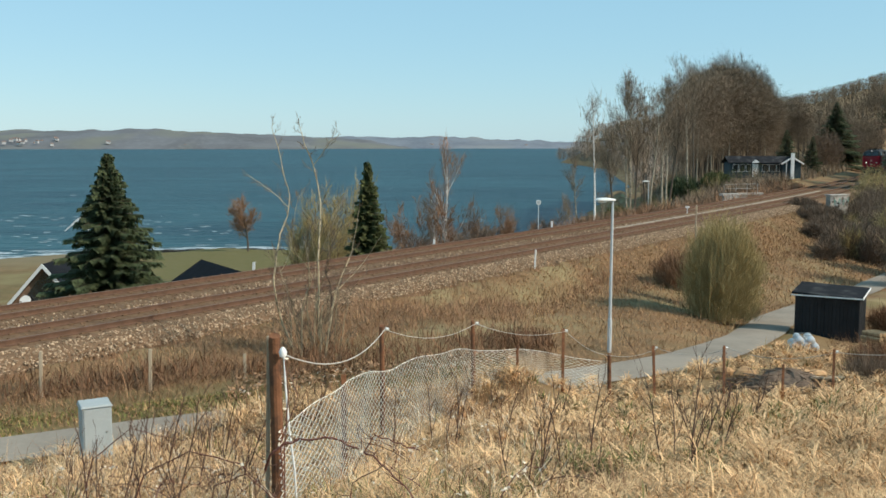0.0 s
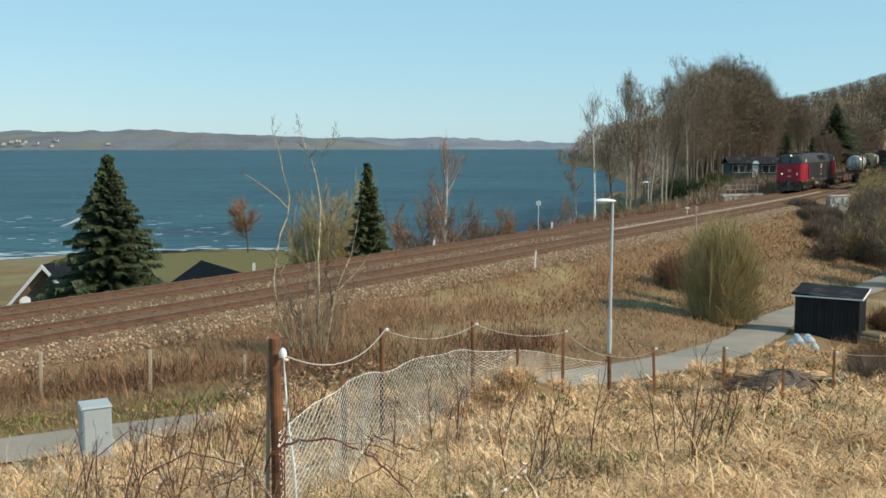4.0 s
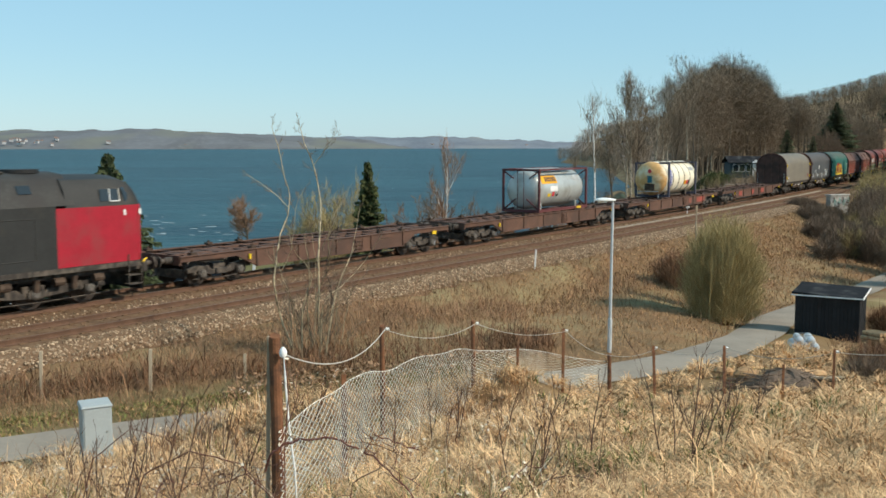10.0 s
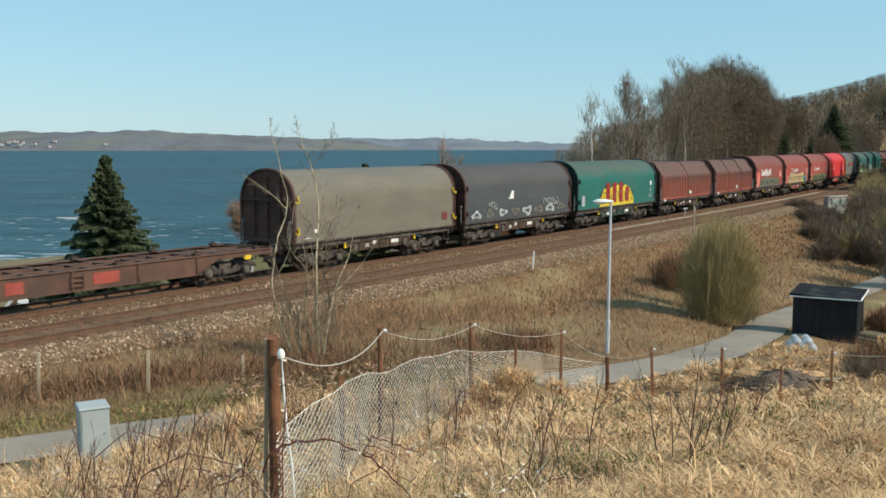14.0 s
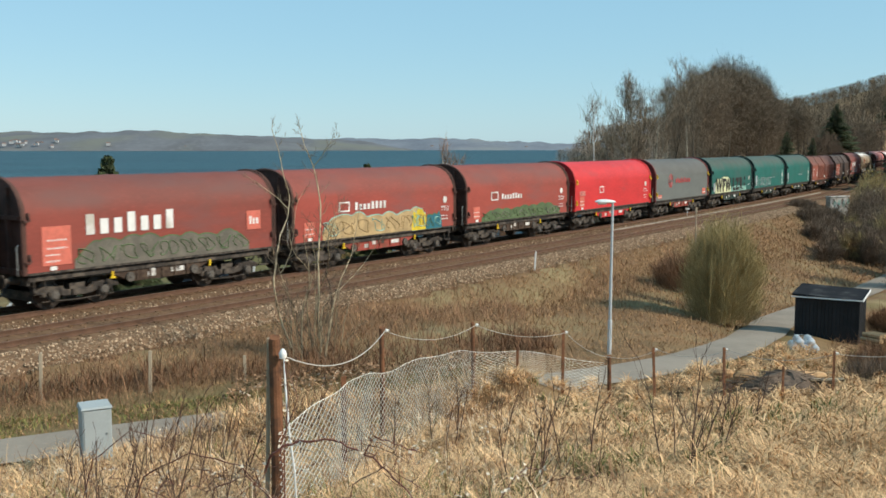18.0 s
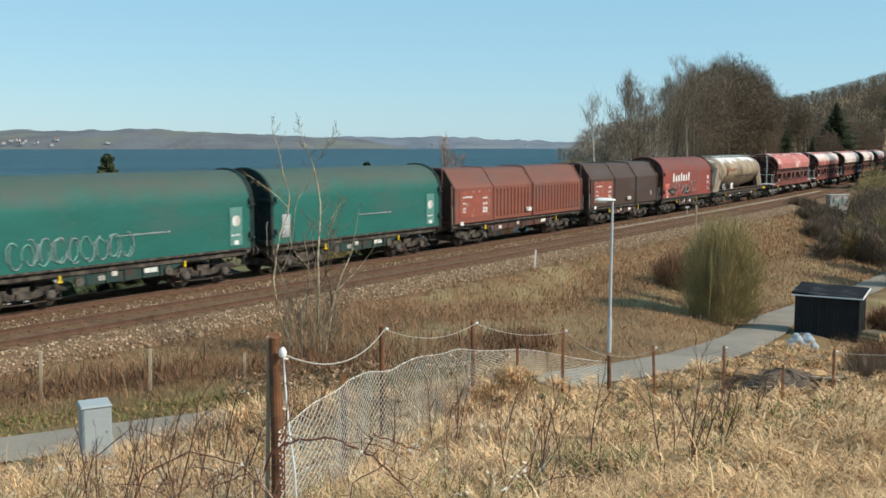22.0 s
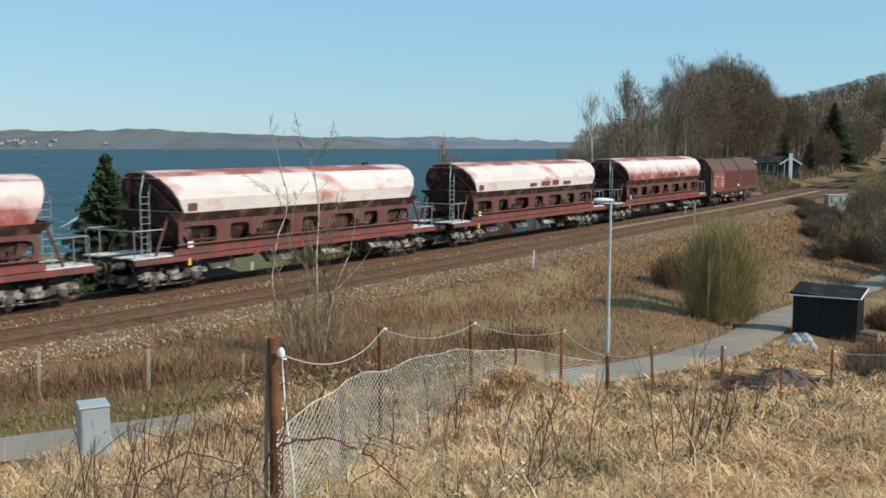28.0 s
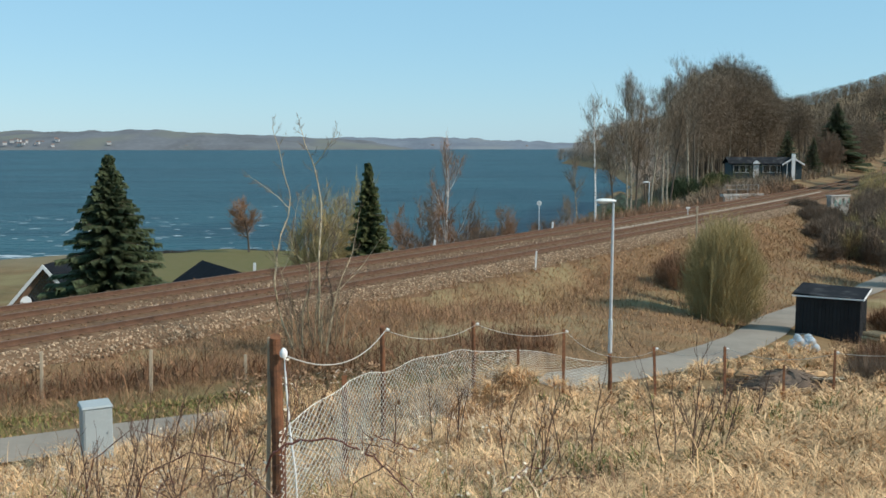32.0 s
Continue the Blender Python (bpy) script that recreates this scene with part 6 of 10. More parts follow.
    # side details
    for x0, x1 in ((L - 4.4, L - 7.6), (-1.6, -3.6), (-4.2, -5.8)):
        fr = Build()
        for (xa, za, xb, zb) in ((x0, 1.6, x1, 1.6), (x0, 2.85, x1, 2.85), (x0, 1.6, x0, 2.85), (x1, 1.6, x1, 2.85)):
            fr.tube([(xa, 1.452, za), (xb, 1.452, zb)], 0.016, 4)
        part("side_panel", fr, "loco_roof", v)
    for x0 in (0.0, -1.32, -2.64):
        lv = Build()
        for k in range(6):
            z = 3.45 + 0.085 * k
            y = 1.36 - (z - 3.42) * 0.607
            lv.box((x0, y + 0.02, z), (1.22, 0.07, 0.035))
        part("louvre", lv, "black_paint", v)
        part("louvre_frame", Build().add([(x0 + e * 0.62, 1.36 - (z - 3.42) * 0.607 + q, z) for q in (0.0, 0.045) for e, z in ((-1, 3.41), (1, 3.41), (1, 3.92), (-1, 3.92))], [(0, 1, 5, 4), (1, 2, 6, 5), (2, 3, 7, 6), (3, 0, 4, 7), (0, 1, 2, 3)]), "black_paint", v)
    part("roof_window", Build().add([(x, 1.375 - (z - 3.42) * 0.607 + 0.02, z) for x, z in ((-5.4, 3.6), (-5.85, 3.6), (-5.85, 3.85), (-5.4, 3.85))], [(0, 1, 2, 3)]), "glass_dark", v)
    part("roof_window", Build().add([(x, 1.375 - (z - 3.42) * 0.607 + 0.02, z) for x, z in ((L - 3.7, 3.6), (L - 4.1, 3.6), (L - 4.1, 3.85), (L - 3.7, 3.85))], [(0, 1, 2, 3)]), "glass_dark", v)
    for x, w in ((L - 4.6, 2.2), (-0.4, 1.6), (-4.2, 2.4)):
        part("roof_hatch", Build().box((x, 0, 4.235), (w, 1.1, 0.07)), "loco_dark", v, bevel=0.02)
    for x in (-2.6, -6.2):
        part("roof_fan", Build().tube([(x, 0, 4.2), (x, 0, 4.32)], 0.6, 20), "black_paint", v)
    part("exhaust", Build().box((1.2, 0, 4.3), (0.9, 0.5, 0.16)), "black_paint", v)
    part("horn", Build().tube([(L - 1.3, 0.4, 4.15), (L - 0.95, 0.4, 4.18)], [0.03, 0.08], 8).tube([(L - 1.3, -0.4, 4.15), (L - 0.95, -0.4, 4.18)], [0.03, 0.08], 8), "black_paint", v)
    plate("brand_square", v, 0.18, -0.37, 2.5, 2.92, "white_paint", 1.462)
    plate("brand_square", v, 0.14, -0.33, 2.54, 2.88, "brand_red", 1.466)
    plate("brand_square", v, 0.04, -0.23, 2.62, 2.8, "white_paint", 1.47)
    bars(v, 0.03, -0.22, 2.08, 2.22, 2, "white_paint")
    bars(v, 0.16, -0.34, 1.75, 1.88, 4, "white_paint")
    bars(v, L - 4.6, L - 6.0, 1.4, 1.46, 12, "white_paint")
    plate("cab_mark", v, L - 0.85, L - 1.1, 2.75, 2.95, "spray_pink", 1.458)
    bars(v, -L + 0.95, -L + 0.8, 2.8, 2.98, 1, "white_paint")
    bars(v, -L + 0.35, -L + 0.2, 2.8, 2.98, 1, "white_paint", 1.45)
    fr = Build()
    for (xa, za, xb, zb) in ((L - 1.3, 1.35, L - 1.3, 2.4), (L - 1.9, 1.35, L - 1.9, 2.4), (L - 1.3, 2.4, L - 1.9, 2.4), (L - 1.35, 1.9, L - 1.85, 1.9)):
        fr.tube([(xa, 1.452, za), (xb, 1.452, zb)], 0.015, 4)
    part("cab_hatch", fr, "frame_maroon", v)
    for d in (-1, 1):
        o = new("coupling", HOOK)
        o.parent, o.matrix_basis = v, pose(d * (L + 0.02), 0, 1.05, 0, 0, 0 if d > 0 else 180)
        for y in (-0.875, 0.875):
            o = new("buffer", BUFFER)
            o.parent, o.matrix_basis = v, pose(d * (L - 0.02), y, 1.06, 0, 0, 0 if d > 0 else 180)


# ---------------------------------------------------------------- train: the consist
locomotive(178.86, 200.05)
flat_wagon(200.1, 217.8, "empty rusty container flat wagon", bright=((3.6, 3.1, "rust_frame"),))
flat_wagon(217.9, 237.7, "rusty container flat wagon under a grey tank")
flat_wagon(237.8, 257.6, "rusty red container flat wagon under a cream tank", bright=((-4.2, -6.0, "red_frame"), (-2.4, -3.0, "sign_dull")))
flat_wagon(257.7, 278.8, "empty rusty red container flat wagon", bright=((5.2, 4.2, "red_frame"), (1.0, 0.4, "red_frame"), (-2.0, -3.0, "red_frame")))
tank_frame_container(229.45)
tank_beam_container(248.85)
coil_wagon(278.9, 291.0, "olive", "coil wagon with a dull olive-grey hood and brown end walls", marks=m_olive)
coil_wagon(291.05, 303.3, "slate", "coil wagon with a dark grey hood, faint graffiti", marks=m_slate)
coil_wagon(303.4, 316.6, "teal", "coil wagon with a teal hood and yellow-red graffiti", belly="teal_belly", end="end_teal", marks=m_teal_tag)
steel_wagon(316.8, 328.9, "brown", "brown ribbed steel sliding-wall wagon", (0.5,), big_mark=False)
steel_wagon(329.0, 340.8, "brown", "brown steel sliding-wall wagon in three sections", (0.33, 0.68), big_mark=False)
coil_wagon(341.0, 352.3, "maroon", "coil wagon with a dark red hood and grey-green graffiti", marks=m_maroon)
coil_wagon(352.4, 364.6, "faded_red", "coil wagon with a faded red hood and gold graffiti", belly="red_frame", marks=m_gold)
coil_wagon(364.7, 376.5, "faded_red", "coil wagon with a faded red hood, green sprayed band", marks=m_moss)
coil_wagon(376.5, 389.0, "red", "coil wagon with a bright red hood and frame", belly="hood_red", end="hood_red", marks=m_red)
coil_wagon(389.1, 401.2, "grey", "coil wagon with a grey hood and a red ring mark", belly="red_frame", end="maroon_plate", marks=m_grey)
coil_wagon(401.2, 413.6, "green", "coil wagon with a green hood, cream and black graffiti", belly="teal_belly", end="end_teal", marks=m_green_tag)
coil_wagon(413.6, 425.7, "teal", "coil wagon with a teal hood and pale sprayed lines", belly="teal_belly", end="end_teal", marks=m_green_lines)
coil_wagon(425.8, 437.9, "teal", "coil wagon with a plain teal hood", belly="teal_belly", end="end_teal", marks=m_green)
steel_wagon(438.0, 452.9, "red_brown", "red-brown ribbed steel wagon with a lettered panel", (0.27, 0.57))
steel_wagon(453.0, 464.9, "dark_brown", "dark brown steel sliding-wall wagon", (0.34, 0.66), ribs=False, code="U")
coil_wagon(465.0, 476.6, "maroon", "coil wagon with a dark red hood and looped graffiti", marks=m_maroon_loops)
silo_wagon(476.7, 493.3)
hopper_wagon(494.5, 513.8, "hopper_pink", "red hopper wagon with a faded pink roof shell", 1)
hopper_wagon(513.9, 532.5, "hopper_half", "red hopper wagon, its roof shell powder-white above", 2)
hopper_wagon(532.6, 551.2, "hopper_white", "red hopper wagon with a whitened shell and a pink ridge", 5)
hopper_wagon(551.3, 570.1, "hopper_white", "red hopper wagon with a peeling white shell", 3)
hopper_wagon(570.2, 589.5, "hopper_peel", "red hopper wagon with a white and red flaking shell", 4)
steel_wagon(589.55, 604.15, "umber", "dark brown ribbed steel wagon at the end of the train", (0.27, 0.57))


# ---------------------------------------------------------------- plants: materials
mm("bark", (0.13, 0.105, 0.082), 0.9, var=0.3, scale=6, island=0.2)
mm("bark_birch", (0.78, 0.76, 0.72), 0.8, var=0.15, scale=3, stain=(0.2, 0.17, 0.15), stain_amt=0.25, stain_scale=5, stretch=(1, 1, 3))
mm("bark_cream", (0.58, 0.47, 0.31), 0.8, var=0.25, scale=5, stain=(0.2, 0.16, 0.11), stain_amt=0.3, stain_scale=4)
mm("bark_pale", (0.40, 0.35, 0.27), 0.85, var=0.3, scale=5, stain=(0.15, 0.13, 0.1), stain_amt=0.4, stain_scale=3)
mm("twig", (0.2, 0.145, 0.105), 0.9, var=0.2, scale=2, island=0.3)
mm("bramble", (0.22, 0.12, 0.07), 0.9, var=0.3, scale=1, island=0.45)
mm("shoot_bark", (0.13, 0.072, 0.05), 0.8, var=0.3, scale=3)
mm("twig_red", (0.315, 0.18, 0.108), 0.9, var=0.2, scale=2, island=0.3)
mm("twig_olive", (0.41, 0.32, 0.155), 0.9, var=0.2, scale=2, island=0.3)
mm("twig_hill", (0.19, 0.145, 0.102), 0.95, var=0.25, scale=0.2, island=0.2)
mm("twig_wood", (0.25, 0.19, 0.135), 0.95, var=0.25, scale=0.2, island=0.25)
# paler than twig_wood: the headland's haze is put into the colour
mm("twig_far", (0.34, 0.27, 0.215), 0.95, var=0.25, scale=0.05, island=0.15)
mm("needle", (0.072, 0.094, 0.042), 0.8, var=0.3, scale=1.5, island=0.4)
mm("needle_light", (0.1, 0.115, 0.042), 0.8, var=0.3, scale=1.5, island=0.4)
mm("straw", (0.76, 0.508, 0.278), 0.85, var=0.2, scale=0.8, island=0.38)
mm("bank_dull", (0.375, 0.235, 0.126), 0.9, var=0.3, scale=0.4, island=0.2)
mm("scrub_brown", (0.27, 0.175, 0.115), 0.9, var=0.25, scale=0.5, island=0.3)
mm("straw_dull", (0.52, 0.315, 0.165), 0.9, var=0.25, scale=0.7, island=0.35)
mm("bark_green", (0.36, 0.285, 0.18), 0.75, var=0.25, scale=5, stain=(0.22, 0.17, 0.1), stain_amt=0.35, stain_scale=3)
mm("straw_pale", (0.8, 0.66, 0.47), 0.8, var=0.2, scale=1, island=0.3)
mm("green_blade", (0.2, 0.2, 0.062), 0.8, var=0.3, scale=1, island=0.35)
mm("leaf_dead", (0.36, 0.215, 0.125), 0.85, var=0.3, scale=3, island=0.4)
mm("leaf_pale", (0.66, 0.58, 0.46), 0.85, var=0.2, scale=3, island=0.3)
mm("cane", (0.17, 0.062, 0.045), 0.6, var=0.3, scale=6, stain=(0.25, 0.14, 0.09), stain_amt=0.3, stain_scale=4)


# ---------------------------------------------------------------- plants: generators
def np_mesh(name, verts, faces, material, label, category):
    """A mesh of many small like pieces, all triangles."""
    me = bpy.data.meshes.new(name)
    me.vertices.add(len(verts))
    me.vertices.foreach_set("co", np.asarray(verts, dtype=np.float32).ravel())
    n = len(faces)
    me.loops.add(n * 3)
    me.loops.foreach_set("vertex_index", np.asarray(faces, dtype=np.int32).ravel())
    me.polygons.add(n)
    me.polygons.foreach_set("loop_start", np.arange(0, 3 * n, 3, dtype=np.int32))
    me.update(calc_edges=True)
    me.materials.append(M[material])
    return tagged(new(name, me), label, category, kind="stuff")


def blades(base, length, width, lean, bend, rng, comb=None):
    """Bent tapering blades: base (N, 3), the others N numbers."""
    n = len(base)
    az = rng.uniform(0, 2 * np.pi, n) if comb is None else comb + 0.75 * rng.standard_normal(n)
    d = np.stack([np.cos(az), np.sin(az), np.zeros(n)], 1)
    side = np.stack([-np.sin(az + rng.uniform(-1.2, 1.2, n)), np.cos(az), np.zeros(n)], 1)
    up = np.array([0, 0, 1.0])
    a1, a2 = lean, lean + bend
    mid = base + (length * 0.5)[:, None] * (np.sin(a1)[:, None] * d + np.cos(a1)[:, None] * up)
    tip = mid + (length * 0.5)[:, None] * (np.sin(a2)[:, None] * d + np.cos(a2)[:, None] * up)
    w = width[:, None] * side / 2
    v = np.stack([base - w, base + w, mid - w * 0.8, mid + w * 0.8, tip], 1).reshape(-1, 3)
    f = np.array([[0, 1, 3], [0, 3, 2], [2, 3, 4]])
    return v, (f[None] + 5 * np.arange(n)[:, None, None]).reshape(-1, 3)


GX, GY = np.arange(-32, 62, 0.5), np.arange(2, 130, 0.5)
GZ = np.array([[ground_z(x, y) for x in GX] for y in GY])


def gz_np(x, y):
    i, j = np.clip((x - GX[0]) / 0.5, 0, len(GX) - 1.01), np.clip((y - GY[0]) / 0.5, 0, len(GY) - 1.01)
    a, b = i.astype(int), j.astype(int)
    fx, fy = i - a, j - b
    return (GZ[b, a] * (1 - fx) + GZ[b, a + 1] * fx) * (1 - fy) + (GZ[b + 1, a] * (1 - fx) + GZ[b + 1, a + 1] * fx) * fy


def lump(x, y, sc, k=0.0):
    return np.sin(x * sc + 1.3 * np.sin(y * sc * 0.7 + k)) * np.cos(y * sc * 1.1 + 0.9 * np.sin(x * sc * 0.6 + k))


class Tree:
    """Bare branches grown by rule."""

    def __init__(self, seed, upright=0.5, counts=(9, 6, 5), angle=0.7, shrink=0.55, wiggle=0.12, sides=(7, 4, 3, 3), start=0.3, minr=0.004, straight=1.0):
        self.r = random.Random(seed)
        self.minr, self.straight = minr, straight
        self.up, self.counts, self.angle, self.shrink, self.wig, self.sides, self.start = upright, counts, angle, shrink, wiggle, sides, start
        self.wood, self.limbs, self.twigs = Build(), Build(), Build()

    def grow(self, p, d, length, rad, level=0):
        r = self.r
        n = 5 if level == 0 else 3
        pts, dirs = [Vector(p)], [d.normalized()]
        for i in range(n):
            q = dirs[-1] + Vector((r.uniform(-1, 1), r.uniform(-1, 1), r.uniform(-0.6, 1))) * self.wig * (self.straight if level == 0 else 1) + Vector((0, 0, 1)) * self.up * 0.12 * (level > 0)
            dirs.append(q.normalized())
            pts.append(pts[-1] + dirs[-1] * length / n)
        rads = [max(rad * (1 - 0.8 * i / n), rad * 0.12) for i in range(n + 1)]
        (self.wood, self.limbs, self.twigs)[min(level, 2)].tube(pts, rads, self.sides[min(level, 3)], cap=False)
        if level >= len(self.counts):
            return
        c = self.counts[level]
        for k in range(c):
            t = self.start + (1 - self.start) * (k + r.random()) / c if level == 0 else 0.15 + 0.85 * (k + r.random()) / c
            f = t * n
            i = min(int(f), n - 1)
            q = pts[i].lerp(pts[i + 1], f - i)
            az = r.uniform(0, 6.283)
            dd = dirs[i + 1]
            u = dd.orthogonal().normalized()
            w = dd.cross(u)
            a = self.angle * r.uniform(0.6, 1.25)
            nd = dd * math.cos(a) + (u * math.cos(az) + w * math.sin(az)) * math.sin(a)
            nl = length * self.shrink * r.uniform(0.65, 1.15) * (1.15 - 0.55 * t if level == 0 else 1 - 0.4 * t)
            self.grow(q, nd, nl, max(rads[i] * 0.55, self.minr), level + 1)


def tree_thing(name, label, category, seed, at, height, rad, bark, twig, group="", lean=(0, 0), stems=1, spray=0, spread=0.12, limb=None, **k):
    t = thing(name, label, category, at=at, group=group)
    g = Tree(seed, **k)
    for s in range(stems):
        a = s * 2.4
        off = Vector((math.cos(a), math.sin(a), 0)) * (0.0 if stems == 1 else 0.12 + 0.05 * s)
        tilt = Vector((lean[0] + (0.0 if stems == 1 else min(0.22, 1.0 / height) * math.cos(a)), lean[1] + (0.0 if stems == 1 else min(0.22, 1.0 / height) * math.sin(a)), 1))
        g.grow(off - Vector((0, 0, 0.15)), tilt, height * (1 if s == 0 else g.r.uniform(0.6, 0.95)), rad * (1 if s == 0 else 0.75))
        part("trunk" if stems == 1 else "stem", g.wood, bark, t, smooth=True)
        g.wood = Build()
    tagged(part("branchwork", g.limbs, limb or bark, t, smooth=True), kind="stuff")
    if spray and g.twigs.v:
        rg = np.random.default_rng(seed)
        pts = np.array(g.twigs.v)
        c = pts[rg.integers(0, len(pts), spray)] + rg.normal(0, spread, (spray, 3))
        mid = np.array([0, 0, height * 0.6])
        out = c - mid
        out /= np.linalg.norm(out, axis=1)[:, None] + 1e-6
        tip = c + (0.6 * out + rg.normal(0, 0.45, (spray, 3)) + np.array([0, 0, 0.45])) * rg.uniform(0.25, 0.75, spray)[:, None]
        sd = np.cross(tip - c, rg.normal(0, 1, (spray, 3)))
        sd *= (rg.uniform(0.008, 0.022, spray) / (np.linalg.norm(sd, axis=1) + 1e-6))[:, None]
        n0 = len(g.twigs.v)
        g.twigs.v += [tuple(q) for q in np.stack([c - sd, c + sd, tip], 1).reshape(-1, 3)]
        g.twigs.f += [[n0 + 3 * q, n0 + 3 * q + 1, n0 + 3 * q + 2] for q in range(spray)]
    tagged(part("crown", g.twigs, twig, t), kind="stuff")
    return t


def gpose(x, y, rz=0.0, dz=0.0):
    return pose(x, y, ground_z(x, y) + dz, 0, 0, rz)


# ---------------------------------------------------------------- grass of the plot in front
def field_grass():
    """Matted tufts, each combed down one way over its own hummock, with a few stalks left standing."""
    rng = np.random.default_rng(3)
    nt = 4700
    ty = 7.6 + 25 * rng.random(nt) ** 1.5
    tx = rng.uniform(-0.52, 0.50, nt) * ty
    ok = np.array([road_near(a, b)[2] > 0 and road_near(a, b)[0] > 1.12 and ((a - 7.75) / 1.1) ** 2 + ((b - 22.0) / 0.8) ** 2 > 1 for a, b in zip(tx, ty)])
    tx, ty = tx[ok], ty[ok]
    nt = len(tx)
    size = rng.uniform(0.55, 1.3, nt) * np.clip(1 + 0.3 * lump(tx, ty, 1.4, 2), 0.6, 1.4)
    way = 2.4 * lump(tx, ty, 0.8, 3) + 1.3 * lump(tx, ty, 0.35, 1) + 3.9 + 1.5 * rng.standard_normal(nt)
    # green showing through where the mat is thin
    hue = 0.45 * lump(tx, ty, 0.9, 5) + 0.25 * rng.standard_normal(nt)
    for gx, gy, gr in ((1.5, 11.3, 0.75), (2.5, 10.8, 0.6), (2.6, 9.5, 0.5), (0.6, 10.0, 0.5), (5.6, 15.0, 1.4), (6.6, 18.2, 1.2), (3.4, 20.4, 1.0), (4.0, 12.6, 0.7), (-2.4, 9.4, 0.4)):
        hue += 0.75 * np.exp(-((tx - gx) ** 2 + (ty - gy) ** 2) / gr ** 2)
    shade = rng.random(nt)
    per = 54
    k = np.repeat(np.arange(nt), per)
    n = len(k)
    big = 0.2 * size[k]
    rr = big * rng.random(n) ** 0.8
    aa = rng.uniform(0, 2 * np.pi, n)
    x, y = tx[k] + rr * np.cos(aa), ty[k] + rr * np.sin(aa)
    hump = 0.25 * size[k] ** 1.4 * np.clip(1 - (rr / big) ** 2, 0, 1)
    base = np.stack([x, y, gz_np(x, y) - 0.02 + hump * rng.uniform(0.5, 1.0, n)], 1)
    lean, bend = rng.uniform(0.75, 1.35, n), rng.uniform(0.35, 1.0, n)
    ln = rng.uniform(0.18, 0.42, n) * size[k] ** 0.6
    ln = np.where(x > 0, ln * 0.82, ln)
    up = rng.random(n) < np.where(x < -1.4, 0.05, 0.02)
    lean = np.where(up, rng.uniform(0.0, 0.7, n), lean)
    ln = np.where(up, ln * 1.1, ln)
    wd = rng.uniform(0.005, 0.013, n) * np.clip(y / 11, 0.85, 2.2) * np.where(x > 0, 1.25, 1.0)
    g = (hue[k] > 0.52) & (rng.random(n) < 0.55)
    dull = ~g & (rng.random(n) < np.where(x < -1.2, 0.17, 0.13) + 0.5 * (shade[k] < np.where(x > 0, 0.3, 0.2)) + 0.3 * ((x / y > 0.37) & (y > 17)) + 0.16 * (x / y > 0.2))
    comb = np.where(rng.random(n) < 0.55, aa, way[k])
    for sel, name, mt, lab in ((~g & ~dull, "dry_grass", "straw", "matted straw-coloured dead grass"), (dull, "brown_grass", "straw_dull", "brown dead grass stalks"), (g, "green_grass", "green_blade", "fresh green grass tufts")):
        v, f = blades(base[sel], ln[sel] * (0.75 if mt == "green_blade" else 1), wd[sel], lean[sel] - (0.4 if mt == "green_blade" else 0), bend[sel], rng, comb[sel])
        np_mesh(name, v, f, mt, lab, "grass")


field_grass()


